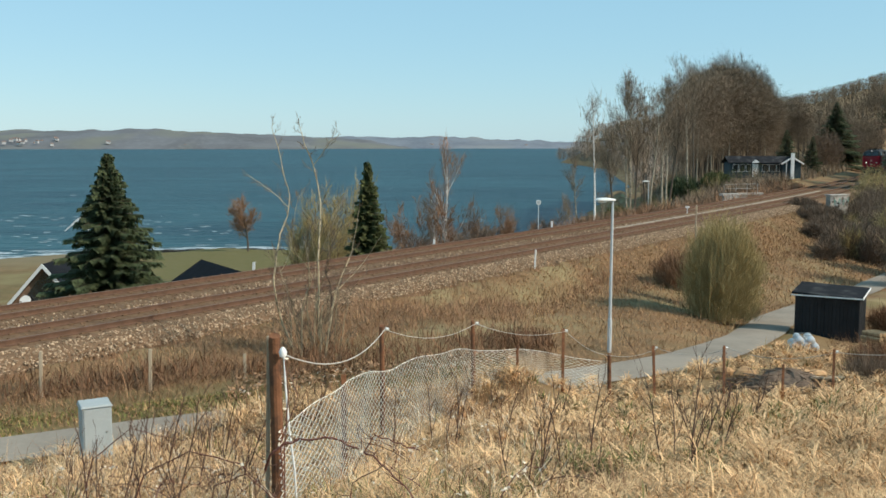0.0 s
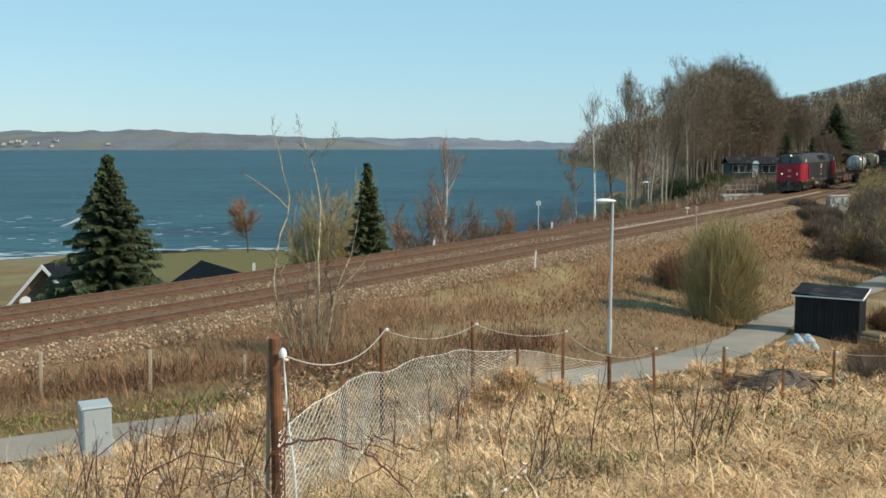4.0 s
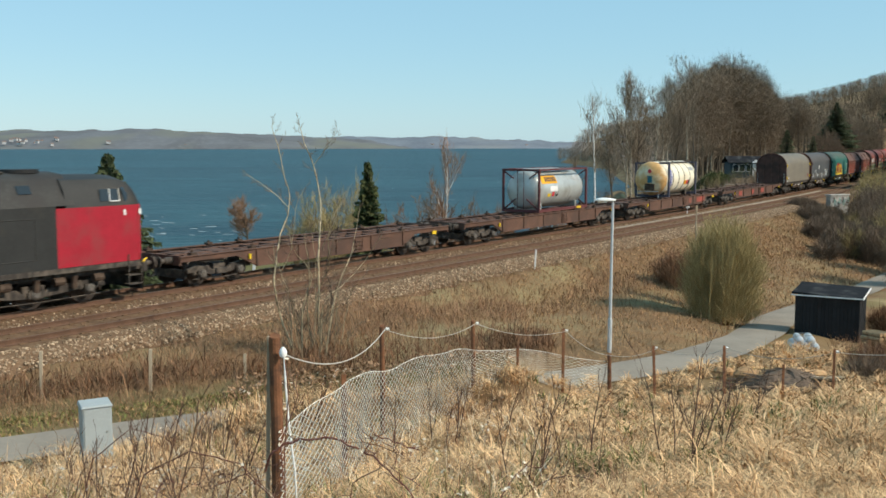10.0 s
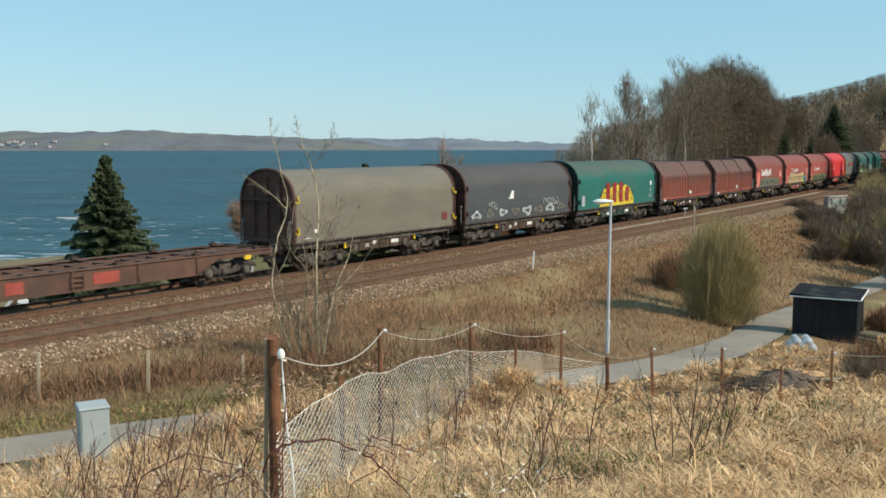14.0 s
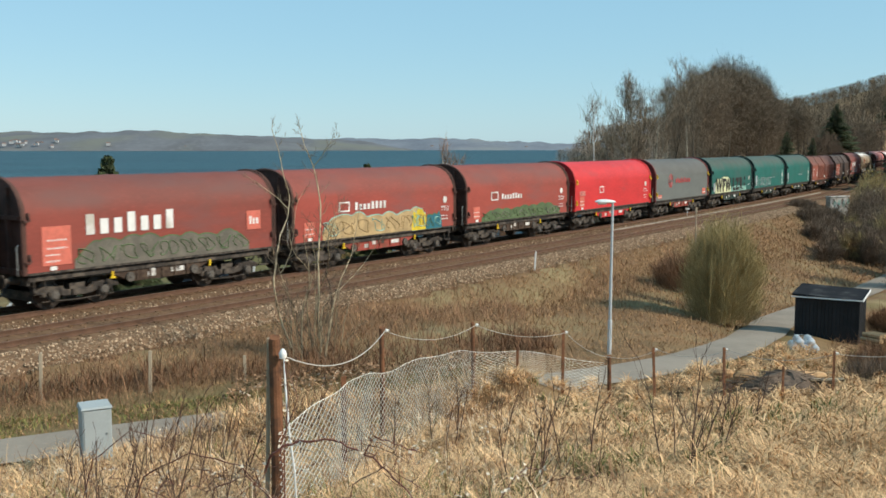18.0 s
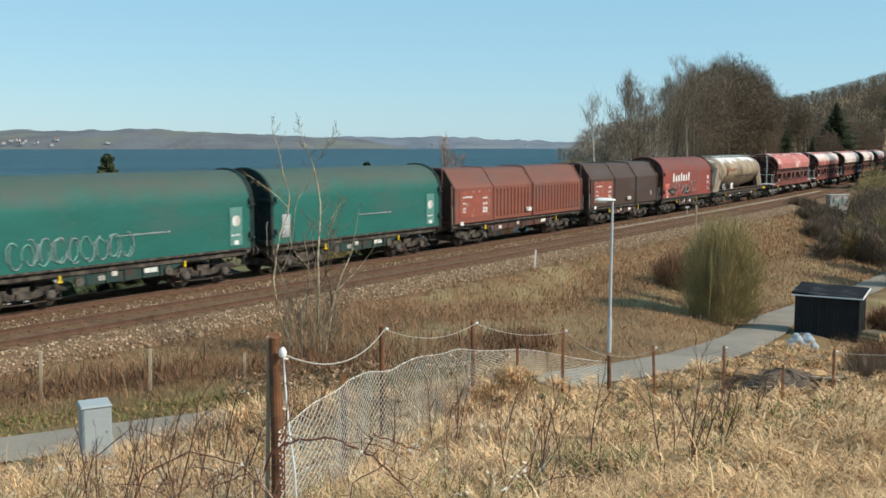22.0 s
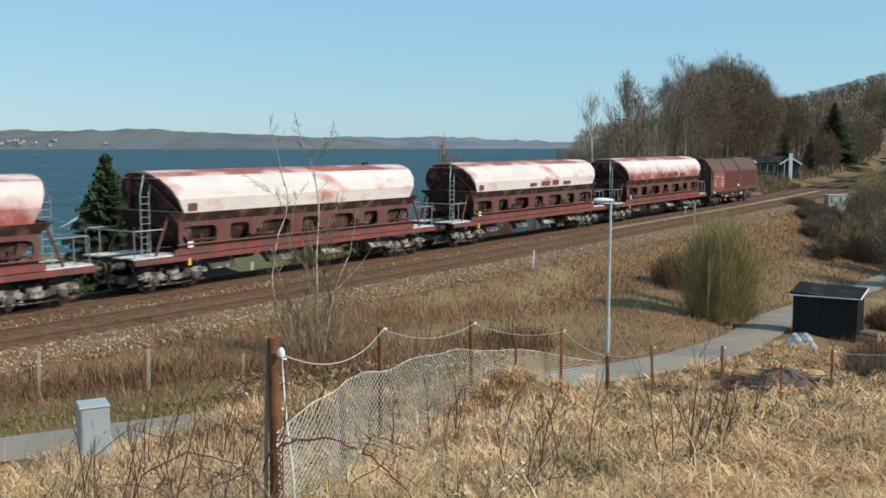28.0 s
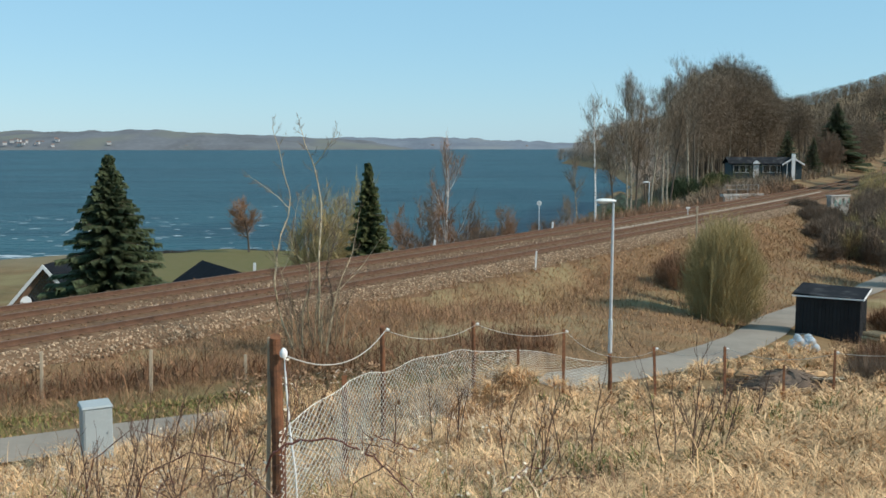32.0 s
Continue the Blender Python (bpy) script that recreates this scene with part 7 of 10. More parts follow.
def bank_brush():
    """Dead grass and bramble stems between lane and railway, and on the far bank."""
    rng = np.random.default_rng(8)
    n = 300000
    s = -14 + 130 * rng.random(n) ** 1.6
    o = np.where(rng.random(n) < 0.25, rng.uniform(-10.5, -6.0, n), rng.uniform(-26, -5.9, n))
    c = np.clip(s, -60, 200)
    yy = BEND * c * c / 2
    x = NX * (PERP + yy + o) + TX * (s - o * BEND * c)
    y = NY * (PERP + yy + o) + TY * (s - o * BEND * c)
    rd = [road_near(a, b) for a, b in zip(x, y)]
    ok = np.array([(r[2] < 0 and r[0] > 0.98) or (r[2] >= 0 and r[0] > 2.5 and a > 13) for r, a in zip(rd, x)])
    rdist = np.array([r[0] for r in rd])
    ok &= rng.random(n) < np.where(o > -6.25, 0.7, 1.0)
    x, y, o, rdist, s = x[ok], y[ok], o[ok], rdist[ok], s[ok]
    n = len(x)
    patch = lump(x, y, 0.45, 1) + 0.5 * lump(x, y, 1.3, 4)
    left = x < 3
    stemmy = np.where(left & (rdist > 2.6), 0.42, 0.16) + 0.2 * patch
    kind = rng.random(n)
    stem = kind < stemmy
    straw = ~stem & (rng.random(n) < np.where(o > -8.2, 0.3, np.where(left, 0.1, 0.2)) + 0.2 * patch)
    dull = ~stem & ~straw
    base = np.stack([x, y, gz_np(x, y) - 0.03], 1)
    short = np.where(o > -7.4, 0.75, 1.0) * np.where(left & (rdist < 2.0), 0.45, 1.0)
    ln = np.where(stem, rng.uniform(0.2, 0.7, n), rng.uniform(0.18, 0.5, n)) * short
    wd = np.where(stem, rng.uniform(0.006, 0.013, n), rng.uniform(0.008, 0.02, n)) * np.clip(y / 26, 0.7, 2.4)
    lean = np.where(stem, rng.uniform(0.05, 1.0, n), rng.uniform(0.4, 1.35, n))
    bend = np.where(stem, rng.uniform(0, 0.7, n), rng.uniform(0.3, 1.3, n))
    for sel, name, mt, lab in ((stem, "bramble_stems", "twig_red", "tangled red-brown bramble stems"), (straw, "bank_grass", "straw_dull", "dead straw grass on the bank"), (dull, "brown_bank_grass", "bank_dull", "brown dead grass on the bank")):
        v, f = blades(base[sel], ln[sel], wd[sel], lean[sel], bend[sel], rng)
        np_mesh(name, v, f, mt, lab, "brush")
    # dense dark bramble band at the foot of the bank
    m = 17000
    x = rng.uniform(-16, 3.2, m)
    y = 25.2 + x * 0.52 + rng.uniform(-0.8, 3.4, m)
    rr = np.array([road_near(a, b)[0] for a, b in zip(x, y)])
    oo = np.array([along(a, b)[1] for a, b in zip(x, y)])
    ok = (rr > np.where(x < -5, 3.2, 2.5)) & (oo < -6.6) & (rng.random(m) < 0.72 + 0.5 * lump(x, y, 0.8, 2))
    x, y = x[ok], y[ok]
    m = len(x)
    v, f = blades(np.stack([x, y, gz_np(x, y) - 0.03 + 0.25 * rng.random(m)], 1), rng.uniform(0.25, 0.75, m), rng.uniform(0.012, 0.026, m), rng.uniform(0.0, 1.5, m), rng.uniform(0, 1.2, m), rng)
    np_mesh("bramble_thicket", v, f, "bramble", "dark brown bramble thicket at the foot of the bank", "brush")
    # green strip beside the lane
    m = 42000
    x = rng.uniform(-14, 0.5, m)
    y = 23.2 + x * 0.52 + rng.uniform(-0.9, 2.4, m)
    rd = np.array([road_near(a, b)[0] * (1 if road_near(a, b)[2] < 0 else -1) for a, b in zip(x, y)])
    ok = (rd > 0.92) & (rd < np.where(x < -5, 3.7, 2.8)) & (rng.random(m) < 0.5 + 0.7 * lump(x, y, 1.1, 6))
    dry = ok & (rng.random(m) < 0.42)
    v, f = blades(np.stack([x[dry], y[dry], gz_np(x[dry], y[dry]) - 0.01], 1), rng.uniform(0.1, 0.26, dry.sum()), rng.uniform(0.01, 0.024, dry.sum()), rng.uniform(0.4, 1.3, dry.sum()), rng.uniform(0.2, 0.9, dry.sum()), rng)
    np_mesh("dry_verge_grass", v, f, "straw_dull", "dry grass among the green of the verge", "grass")
    ok &= ~dry
    x, y = x[ok], y[ok]
    m = len(x)
    v, f = blades(np.stack([x, y, gz_np(x, y) - 0.01], 1), rng.uniform(0.08, 0.2, m), rng.uniform(0.012, 0.028, m), rng.uniform(0.1, 0.8, m), rng.uniform(0.2, 0.9, m), rng)
    np_mesh("verge_grass", v, f, "green_blade", "short green verge grass beside the lane", "grass")
    # pale dead leaves caught low in the brambles
    m = 8000
    x = rng.uniform(-14, 2, m)
    y = 23.7 + x * 0.52 + 2.4 * rng.random(m)
    ok = np.array([road_near(a, b)[0] > (2.7 if a < -5 else 1.4) for a, b in zip(x, y)])
    x, y = x[ok], y[ok]
    m = len(x)
    v, f = blades(np.stack([x, y, gz_np(x, y) + rng.uniform(0.0, 0.35, m)], 1), rng.uniform(0.05, 0.12, m), rng.uniform(0.04, 0.08, m), rng.uniform(0.6, 1.5, m), rng.uniform(0, 0.8, m), rng)
    np_mesh("dead_leaves", v, f, "leaf_dead", "dead brown leaves caught in the brambles", "leaves")
    v, f = blades(np.stack([x[::12], y[::12], gz_np(x[::12], y[::12]) + 0.15], 1), rng.uniform(0.05, 0.12, len(x[::12])), rng.uniform(0.05, 0.1, len(x[::12])), rng.uniform(0.6, 1.5, len(x[::12])), rng.uniform(0, 0.8, len(x[::12])), rng)
    np_mesh("pale_leaves", v, f, "leaf_pale", "pale bleached leaves in the brambles", "leaves")


bank_brush()


def sea_side_brush():
    """Brown scrub on the slope beyond the tracks."""
    rng = np.random.default_rng(9)
    n = 70000
    s = 2 + 150 * rng.random(n) ** 1.15
    o = 2.6 + 26 * rng.random(n) ** 1.6
    c = np.clip(s, -60, 200)
    yy = BEND * c * c / 2
    x = NX * (PERP + yy + o) + TX * (s - o * BEND * c)
    y = NY * (PERP + yy + o) + TY * (s - o * BEND * c)
    ok = (y < 128) & (x < 60) & (x > -31) & ((x / y > -0.12) | (o < 7))
    x, y, o = x[ok], y[ok], o[ok]
    n = len(x)
    base = np.stack([x, y, gz_np(x, y) - 0.05], 1)
    right = x / y > 0.13
    tall = np.where(right, 1.0, np.clip((o - 2.4) / 3.0, 0.25, 1.0))
    ln = rng.uniform(0.5, 1.5, n) * tall
    wd = rng.uniform(0.02, 0.05, n) * np.clip(y / 60, 0.7, 2)
    stem = rng.random(n) < 0.55
    for sel, name, mt, lab in ((stem, "scrub", "twig_red", "red-brown leafless scrub beyond the tracks"), (~stem, "tall_dead_grass", "scrub_brown", "tall dead grass beyond the tracks")):
        v, f = blades(base[sel], ln[sel], wd[sel], rng.uniform(0, 0.6, sel.sum()), rng.uniform(0, 0.8, sel.sum()), rng)
        np_mesh(name, v, f, mt, lab, "scrub")


sea_side_brush()


# ---------------------------------------------------------------- conifers
def spruce(x, y, top, slope, label, seed, mt="needle", z_base=None, step=0.27, dens=18, fine=1.0):
    z0 = ground_z(x, y) if z_base is None else z_base
    h = top - z0
    t = thing("spruce", label, "conifer", at=pose(x, y, z0), group="conifers")
    part("trunk", Build().tube([(0, 0, -0.2), (0, 0, h * 0.5), (0.03, 0, h - 0.05)], [0.16, 0.1, 0.015], 8), "bark", t)
    r = random.Random(seed)
    vs, fs = [], []
    br = Build()
    z = 0.5
    while z < h - 0.1:
        reach = (h - z) * slope * r.uniform(0.84, 1.1) + 0.12
        nb = 9 if reach > 0.5 else 5
        a0 = r.uniform(0, 6)
        for k in range(nb):
            a = a0 + 6.283 * k / nb + r.uniform(-0.25, 0.25)
            L = reach * r.uniform(0.6, 1.16)
            d = Vector((math.cos(a), math.sin(a), 0))
            sd = Vector((-d.y, d.x, 0))
            droop = r.uniform(0.12, 0.32)
            p0 = Vector((0, 0, z))
            br.tube([p0, p0 + d * L * 0.6 - Vector((0, 0, droop * L * 0.45)), p0 + d * L - Vector((0, 0, droop * L * 0.55))], [0.025, 0.015, 0.004], 3, cap=False)
            m = max(8, int(L * dens))
            for j in range(m):
                q = (j + r.random()) / m
                c = p0 + d * L * q - Vector((0, 0, droop * L * q * (1.2 - 0.55 * q)))
                w = (0.16 + 0.22 * L) * (1 - 0.5 * q) * r.uniform(0.55, 1.2) * fine
                for side in (-1, 1):
                    tip = c + sd * side * w + d * w * 0.8 - Vector((0, 0, r.uniform(-0.08, 0.22) + 0.05 * L))
                    b0, b1 = c - d * 0.07, c + d * 0.09
                    o = len(vs)
                    vs += [b0 + Vector((0, 0, 0.015)), b1, tip]
                    fs.append((o, o + 1, o + 2))
        z += step * (0.5 + 0.35 * (h - z) / h)
    me = bpy.data.meshes.new("needles")
    me.from_pydata([tuple(v) for v in vs], [], fs)
    me.materials.append(M[mt])
    o = new("needles", me)
    o.parent = t
    tagged(part("branchwork", br, "bark", t), kind="stuff")
    return t


spruce(-16.9, 50.0, 4.75, 0.44, "dark green spruce beyond the railway", 1, dens=46, fine=0.8)
spruce(-4.72, 62.0, 4.15, 0.232, "slender olive-green spruce beyond the railway", 2, "needle_light", dens=60, fine=0.8)
spruce(-19.2, 51.5, -0.9, 0.42, "small light green spruce beside a larger one", 3, "needle_light", dens=50)
spruce(-14.0, 49.0, -1.7, 0.4, "small young spruce at the foot of a larger one", 4, dens=50)
spruce(79.7, 202.0, 13.9, 0.52, "dark spruce in front of the hillside wood", 5, step=0.42)
spruce(55.3, 160.0, 7.6, 0.42, "dark spruce behind the black house", 6, step=0.42)
spruce(60.6, 163.0, 6.6, 0.3, "dark spruce behind the black house", 7, step=0.42)

# ---------------------------------------------------------------- single trees and shrubs beyond the tracks
tree_thing("birch", "bare white-stemmed birch by the shore", "birch tree", 11, gpose(-0.2, 75), 9.6, 0.13, "bark_birch", "twig_red", stems=3, counts=(12, 8, 5), angle=0.45, shrink=0.4, upright=0.8, minr=0.014, spray=2600)
tree_thing("birch", "tall bare white-trunked birch beside the railway", "birch tree", 12, gpose(11.05, 72), 7.9 - ground_z(11.05, 72), 0.1, "bark_birch", "twig_wood", limb="twig_wood", counts=(20, 7, 4), angle=0.6, shrink=0.2, start=0.42, minr=0.005, wiggle=0.03, spray=500, spread=0.2)
SHORE_TREES = [(21.2, 114, 13.6, "bark_pale", -0.03), (21.7, 114.6, 13.0, "bark_pale", 0.03), (22.1, 115.5, 10.6, "bark", 0.08), (25.2, 122, 10.8, "bark", -0.07), (25.6, 123, 12.0, "bark_pale", 0.04),
               (28.3, 127.5, 14.0, "bark_pale", -0.04), (28.9, 128, 13.8, "bark_pale", 0.01), (29.5, 129.5, 12.4, "bark", 0.07), (19.7, 113, 7.0, "bark", -0.1), (34.6, 140, 17.0, "bark_pale", 0.0), (36.6, 145, 18.0, "bark", 0.02)]
for i, (x, y, top, b, ln) in enumerate(SHORE_TREES):
    tree_thing("bare_tree", "tall bare deciduous tree on the shore slope", "tree", 30 + i, gpose(x, y), 0.86 * (top - ground_z(x, y)), 0.17, b, "twig_wood", group="shore trees", lean=(ln, 0), counts=(11, 8, 5), angle=0.5, shrink=0.34, start=0.45, upright=0.7, minr=0.01, wiggle=0.1, straight=0.5, spray=2600, spread=0.3)
for i, (x, y, h) in enumerate(((9.5, 70, 4.6), (11.9, 100, 5.0), (14.6, 112, 5.5), (17.5, 108, 5.0))):
    tree_thing("bare_tree", "thin bare tree with few twigs by the shore", "tree", 45 + i, gpose(x, y), h, 0.08, "bark_pale", "twig_wood", group="shore trees", counts=(9, 6, 4), angle=0.6, shrink=0.3, start=0.5, minr=0.01, wiggle=0.09, spray=250)
tree_thing("small_tree", "small round bare tree on the lawn", "tree", 50, gpose(-21.8, 110), 4.6, 0.13, "bark", "twig_red", counts=(18, 9, 7), angle=0.9, shrink=0.5, start=0.3, minr=0.016, spray=2500)
SHRUBS = [(-8.4, 70, 9.2, "twig_olive"), (-6.9, 72, 8.6, "twig_olive"), (-2.6, 74, 7.0, "twig_red"), (1.2, 76, 6.6, "twig_red"), (3.4, 78, 6.0, "twig_red"), (4.8, 80, 4.8, "twig"), (-10.2, 71, 6.8, "twig_olive"), (7.0, 84, 4.0, "twig_red"), (9.0, 90, 4.8, "twig"), (10.8, 88, 3.8, "twig_red"),
          (-1.0, 70, 3.6, "twig_red"), (2.2, 70, 3.4, "twig")]
for i, (x, y, h, tw) in enumerate(SHRUBS):
    tree_thing("shrub", "bare reddish-brown shrub beyond the railway", "shrub", 60 + i, gpose(x, y), h * 0.8, 0.05, "twig", tw, group="shore shrubs", stems=6, counts=(10, 8, 6), angle=0.6, shrink=0.5, start=0.12, upright=0.9, minr=0.012, spray=2500)
for i, (x, y, h) in enumerate(((17.5, 84, 1.6), (19.0, 86, 1.4), (36.0, 132, 2.6), (39.5, 134, 3.2), (42.5, 135, 2.8), (33.0, 128, 2.2))):
    tree_thing("shrub", "low dark green-brown shrub on the bank", "shrub", 80 + i, gpose(x, y), h, 0.05, "twig", "needle_light" if i in (3, 4, 0) else "twig_olive", group="bank shrubs", stems=6, counts=(10, 8, 6), angle=0.8, shrink=0.5, start=0.05)


# ---------------------------------------------------------------- woods
def wood_tree(i):
    """A bare forest tree, 17 m high, with a soft crown of fine twigs."""
    g = Tree(200 + i, upright=0.8, counts=(12, 6), angle=0.5, shrink=0.3, sides=(6, 3, 3, 3), start=0.46, wiggle=0.09, straight=0.3)
    g.grow((0, 0, -0.3), Vector((0.008 * (i - 2), 0, 1)), 16, 0.12)
    x, y = 42 + 5 * i, 178 + 4 * i
    t = thing("forest_tree", "bare grey-brown forest tree", "tree", at=pose(x, y, ground_z(x, y)), group="forest trees")
    part("trunk", g.wood, ("bark_pale", "bark", "twig_wood", "bark")[i], t)
    tagged(part("branchwork", g.limbs, "bark", t), kind="stuff")
    rg = np.random.default_rng(300 + i)
    m = 9800
    u = rg.standard_normal((m, 3))
    u /= np.linalg.norm(u, axis=1)[:, None]
    lobe = 1 + 0.2 * np.sin(u[:, 0] * 4 + i) * np.cos(u[:, 1] * 5 - i) + 0.16 * np.sin(u[:, 2] * 7 + 2 * i)
    rr = rg.random(m) ** 0.42 * lobe
    c = np.stack([u[:, 0] * rr * 3.4, u[:, 1] * rr * 3.4, 11.0 + u[:, 2] * rr * np.where(u[:, 2] < 0, 7.6, 6.1)], 1)
    tip = c + (0.45 * u + rg.normal(0, 0.6, (m, 3)) + np.array([0, 0, 0.35])) * rg.uniform(0.3, 0.8, m)[:, None]
    sd = np.cross(tip - c, rg.standard_normal((m, 3)))
    sd *= (rg.uniform(0.009, 0.024, m) / np.linalg.norm(sd, axis=1))[:, None]
    sp = Build()
    sp.v = [tuple(q) for q in np.stack([c - sd, c + sd, tip], 1).reshape(-1, 3)]
    sp.f = [(3 * q, 3 * q + 1, 3 * q + 2) for q in range(m)]
    sp.add(g.twigs.v, g.twigs.f)
    tagged(part("crown", sp, "twig_hill" if i % 2 else "twig_wood", t), kind="stuff")
    return t


def build_wood():
    proto = [wood_tree(i) for i in range(4)]
    r = random.Random(12)

    def stand(k, x, y, k2, wide=1.0):
        if abs(along(x, y)[1]) < 12:
            return
        o = copy_thing(proto[k % 4], pose(x, y, ground_z(x, y), 0, 0, r.uniform(0, 360)))
        o.scale = (k2 * wide, k2 * wide, k2)

    # pale trunks at the wood's edge
    for k, (b, d) in enumerate(((0.256, 152), (0.2617, 156), (0.2655, 160), (0.272, 155), (0.2875, 160), (0.25, 160), (0.281, 165), (0.244, 150))):
        stand(2 * (k % 2), b * d, d, r.uniform(1.0, 1.12))
    for k in range(72):
        b, d = r.uniform(0.243, 0.335), r.uniform(160, 235)
        stand(k if d < 175 else 2 * (k % 2) + 1, b * d, d, interp(b, [(0.235, 0.86), (0.25, 1.1), (0.29, 1.12), (0.305, 1.05), (0.322, 0.84), (0.335, 0.76)]) * r.uniform(0.9, 1.04), 1.3)
    for k in range(84):
        b, d = r.uniform(0.33, 0.56), r.uniform(200, 400)
        stand(2 * (k % 2) + 1, b * d, d, interp(b, [(0.33, 0.95), (0.345, 0.98), (0.357, 0.78), (0.366, 0.52), (0.38, 0.5), (0.41, 0.68), (0.45, 0.98), (0.6, 1.25)]) * r.uniform(0.85, 1.03), 1.55)


build_wood()


def far_woods():
    """The wooded headland along the shore, as a mass of thin stems and sprays."""
    rng = np.random.default_rng(14)
    n = 2600
    y = rng.uniform(260, 950, n)
    x = np.array([interp(v, SHORE) for v in y]) + 6 + 260 * rng.random(n) ** 1.3
    z = np.array([ground_z(a, b) for a, b in zip(x, y)])
    vs, fs = [], []
    bases = []
    lens = []
    for k in range(64):
        ang = rng.uniform(0, 6.283, n)
        rr = rng.uniform(0, 3.2, n)
        zz = z + rng.uniform(0.5, 9, n)
        bases.append(np.stack([x + rr * np.cos(ang), y + rr * np.sin(ang), zz], 1))
        lens.append(rng.uniform(0.8, 2.4, n))
    base, ln = np.concatenate(bases), np.concatenate(lens)
    m = len(base)
    hill = base[:, 0] / base[:, 1] > 0.27
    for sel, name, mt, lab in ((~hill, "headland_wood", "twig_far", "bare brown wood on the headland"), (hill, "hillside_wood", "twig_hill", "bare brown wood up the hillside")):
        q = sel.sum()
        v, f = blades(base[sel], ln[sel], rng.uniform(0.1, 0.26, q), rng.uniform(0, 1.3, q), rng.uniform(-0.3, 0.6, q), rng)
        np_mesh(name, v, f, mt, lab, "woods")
    v, f = blades(np.stack([x, y, z], 1), rng.uniform(7, 10, n), rng.uniform(0.2, 0.35, n), rng.uniform(0, 0.1, n), rng.uniform(0, 0.1, n), rng)
    np_mesh("headland_trunks", v, f, "bark", "bare trunks on the headland", "woods")
    # undergrowth under the near wood
    n = 48000
    b, d = rng.uniform(0.2, 0.6, n), 118 + 200 * rng.random(n) ** 1.6
    x, y = b * d, d
    zz = np.array([ground_z(p, q) for p, q in zip(x, y)])
    oo = np.array([abs(along(p, q)[1]) for p, q in zip(x, y)])
    hs = ~((x > 39.5) & (x < 51.5) & (y > 137.5) & (y < 147))
    near = (oo > 5.6) & hs
    x, y, zz = x[near], y[near], zz[near]
    m = len(x)
    v, f = blades(np.stack([x, y, zz], 1), rng.uniform(0.5, 2.0, m), rng.uniform(0.04, 0.13, m), rng.uniform(0, 0.7, m), rng.uniform(0, 0.7, m), rng)
    np_mesh("undergrowth", v, f, "twig_wood", "brown undergrowth at the foot of the wood", "undergrowth")


far_woods()

# ---------------------------------------------------------------- shrubs on the near side
def dense_bush(name, label, x, y, h, rad, mt, seed, num=9000, width=1.0, stems=22):
    """Upright stems filled with fine sprays down to the ground."""
    rg = np.random.default_rng(seed)
    t = thing(name, label, "bush", at=gpose(x, y), group="bushes")
    g = Tree(seed, upright=1.2, counts=(8, 6), angle=0.34, shrink=0.45, start=0.1, wiggle=0.1, minr=0.006)
    for k in range(stems):
        a = 2.4 * k
        rr = 0.8 * rad * (k / stems) ** 0.55
        g.grow((rr * math.cos(a), rr * math.sin(a), -0.1), Vector((0.12 * math.cos(a), 0.12 * math.sin(a), 1)), h * (0.95 - 0.3 * (rr / rad) ** 2), 0.018)
    tagged(part("stemwork", g.wood, mt, t), kind="stuff")
    g.twigs.add(g.limbs.v, g.limbs.f)
    a = rg.uniform(0, 2 * np.pi, num)
    q = np.clip(np.sqrt(rg.random(num)) + rg.normal(0, 0.1, num), 0, 1.25)
    lobe = 1 + 0.16 * np.sin(2 * a + seed) + 0.1 * np.sin(5 * a + 2 * seed)
    top = h * (1 - 0.42 * np.minimum(q, 1) ** 3) * (1 + 0.1 * np.sin(4 * a + 5 * q + seed)) * rg.uniform(0.86, 1.06, num)
    zz = top * rg.random(num) ** 0.72
    flare = 0.74 + 0.26 * np.clip(zz / h, 0, 1) ** 0.7 + 0.06 * np.sin(zz * 4 + 3 * a)
    c = np.stack([rad * q * lobe * flare * np.cos(a), rad * q * lobe * flare * np.sin(a), zz], 1) + rg.normal(0, 0.05, (num, 3))
    ln = rg.uniform(0.15, 0.5, num)
    tip = c + np.stack([0.35 * np.cos(a) * q + rg.normal(0, 0.3, num), 0.35 * np.sin(a) * q + rg.normal(0, 0.3, num), 0.35 + np.abs(rg.normal(0, 0.5, num))], 1) * ln[:, None]
    sd = np.cross(tip - c, rg.standard_normal((num, 3)))
    sd *= (rg.uniform(0.004, 0.012, num) * width / np.linalg.norm(sd, axis=1))[:, None] * (y / 38)
    sp = Build()
    sp.v = [tuple(p) for p in np.stack([c - sd, c + sd, tip], 1).reshape(-1, 3)]
    sp.f = [(3 * p, 3 * p + 1, 3 * p + 2) for p in range(num)]
    sp.add(g.twigs.v, g.twigs.f)
    tagged(part("spray", sp, mt, t), kind="stuff")
    return t


dense_bush("willow_bush", "large dense olive-brown leafless bush beside the lane", 11.1, 38.9, 3.9, 1.4, "twig_olive", 90, 50000, 0.66)
dense_bush("willow_bush", "large dense olive-brown leafless bush beside the lane", 11.8, 42.0, 3.6, 0.95, "twig_olive", 91, 26000, 0.75)
dense_bush("bramble_bush", "low dark tangled bush on the bank", 11.3, 46.6, 1.55, 1.3, "twig_red", 97, 11000, 0.75)
dense_bush("yew_bush", "dark green bush at the wood's edge", 34.2, 141, 3.2, 2.6, "needle", 98, 7000, 1.6, 9)
dense_bush("yew_bush", "dark green bush at the wood's edge", 38.6, 140, 2.2, 2.4, "needle_light", 99, 6000, 1.6, 9)
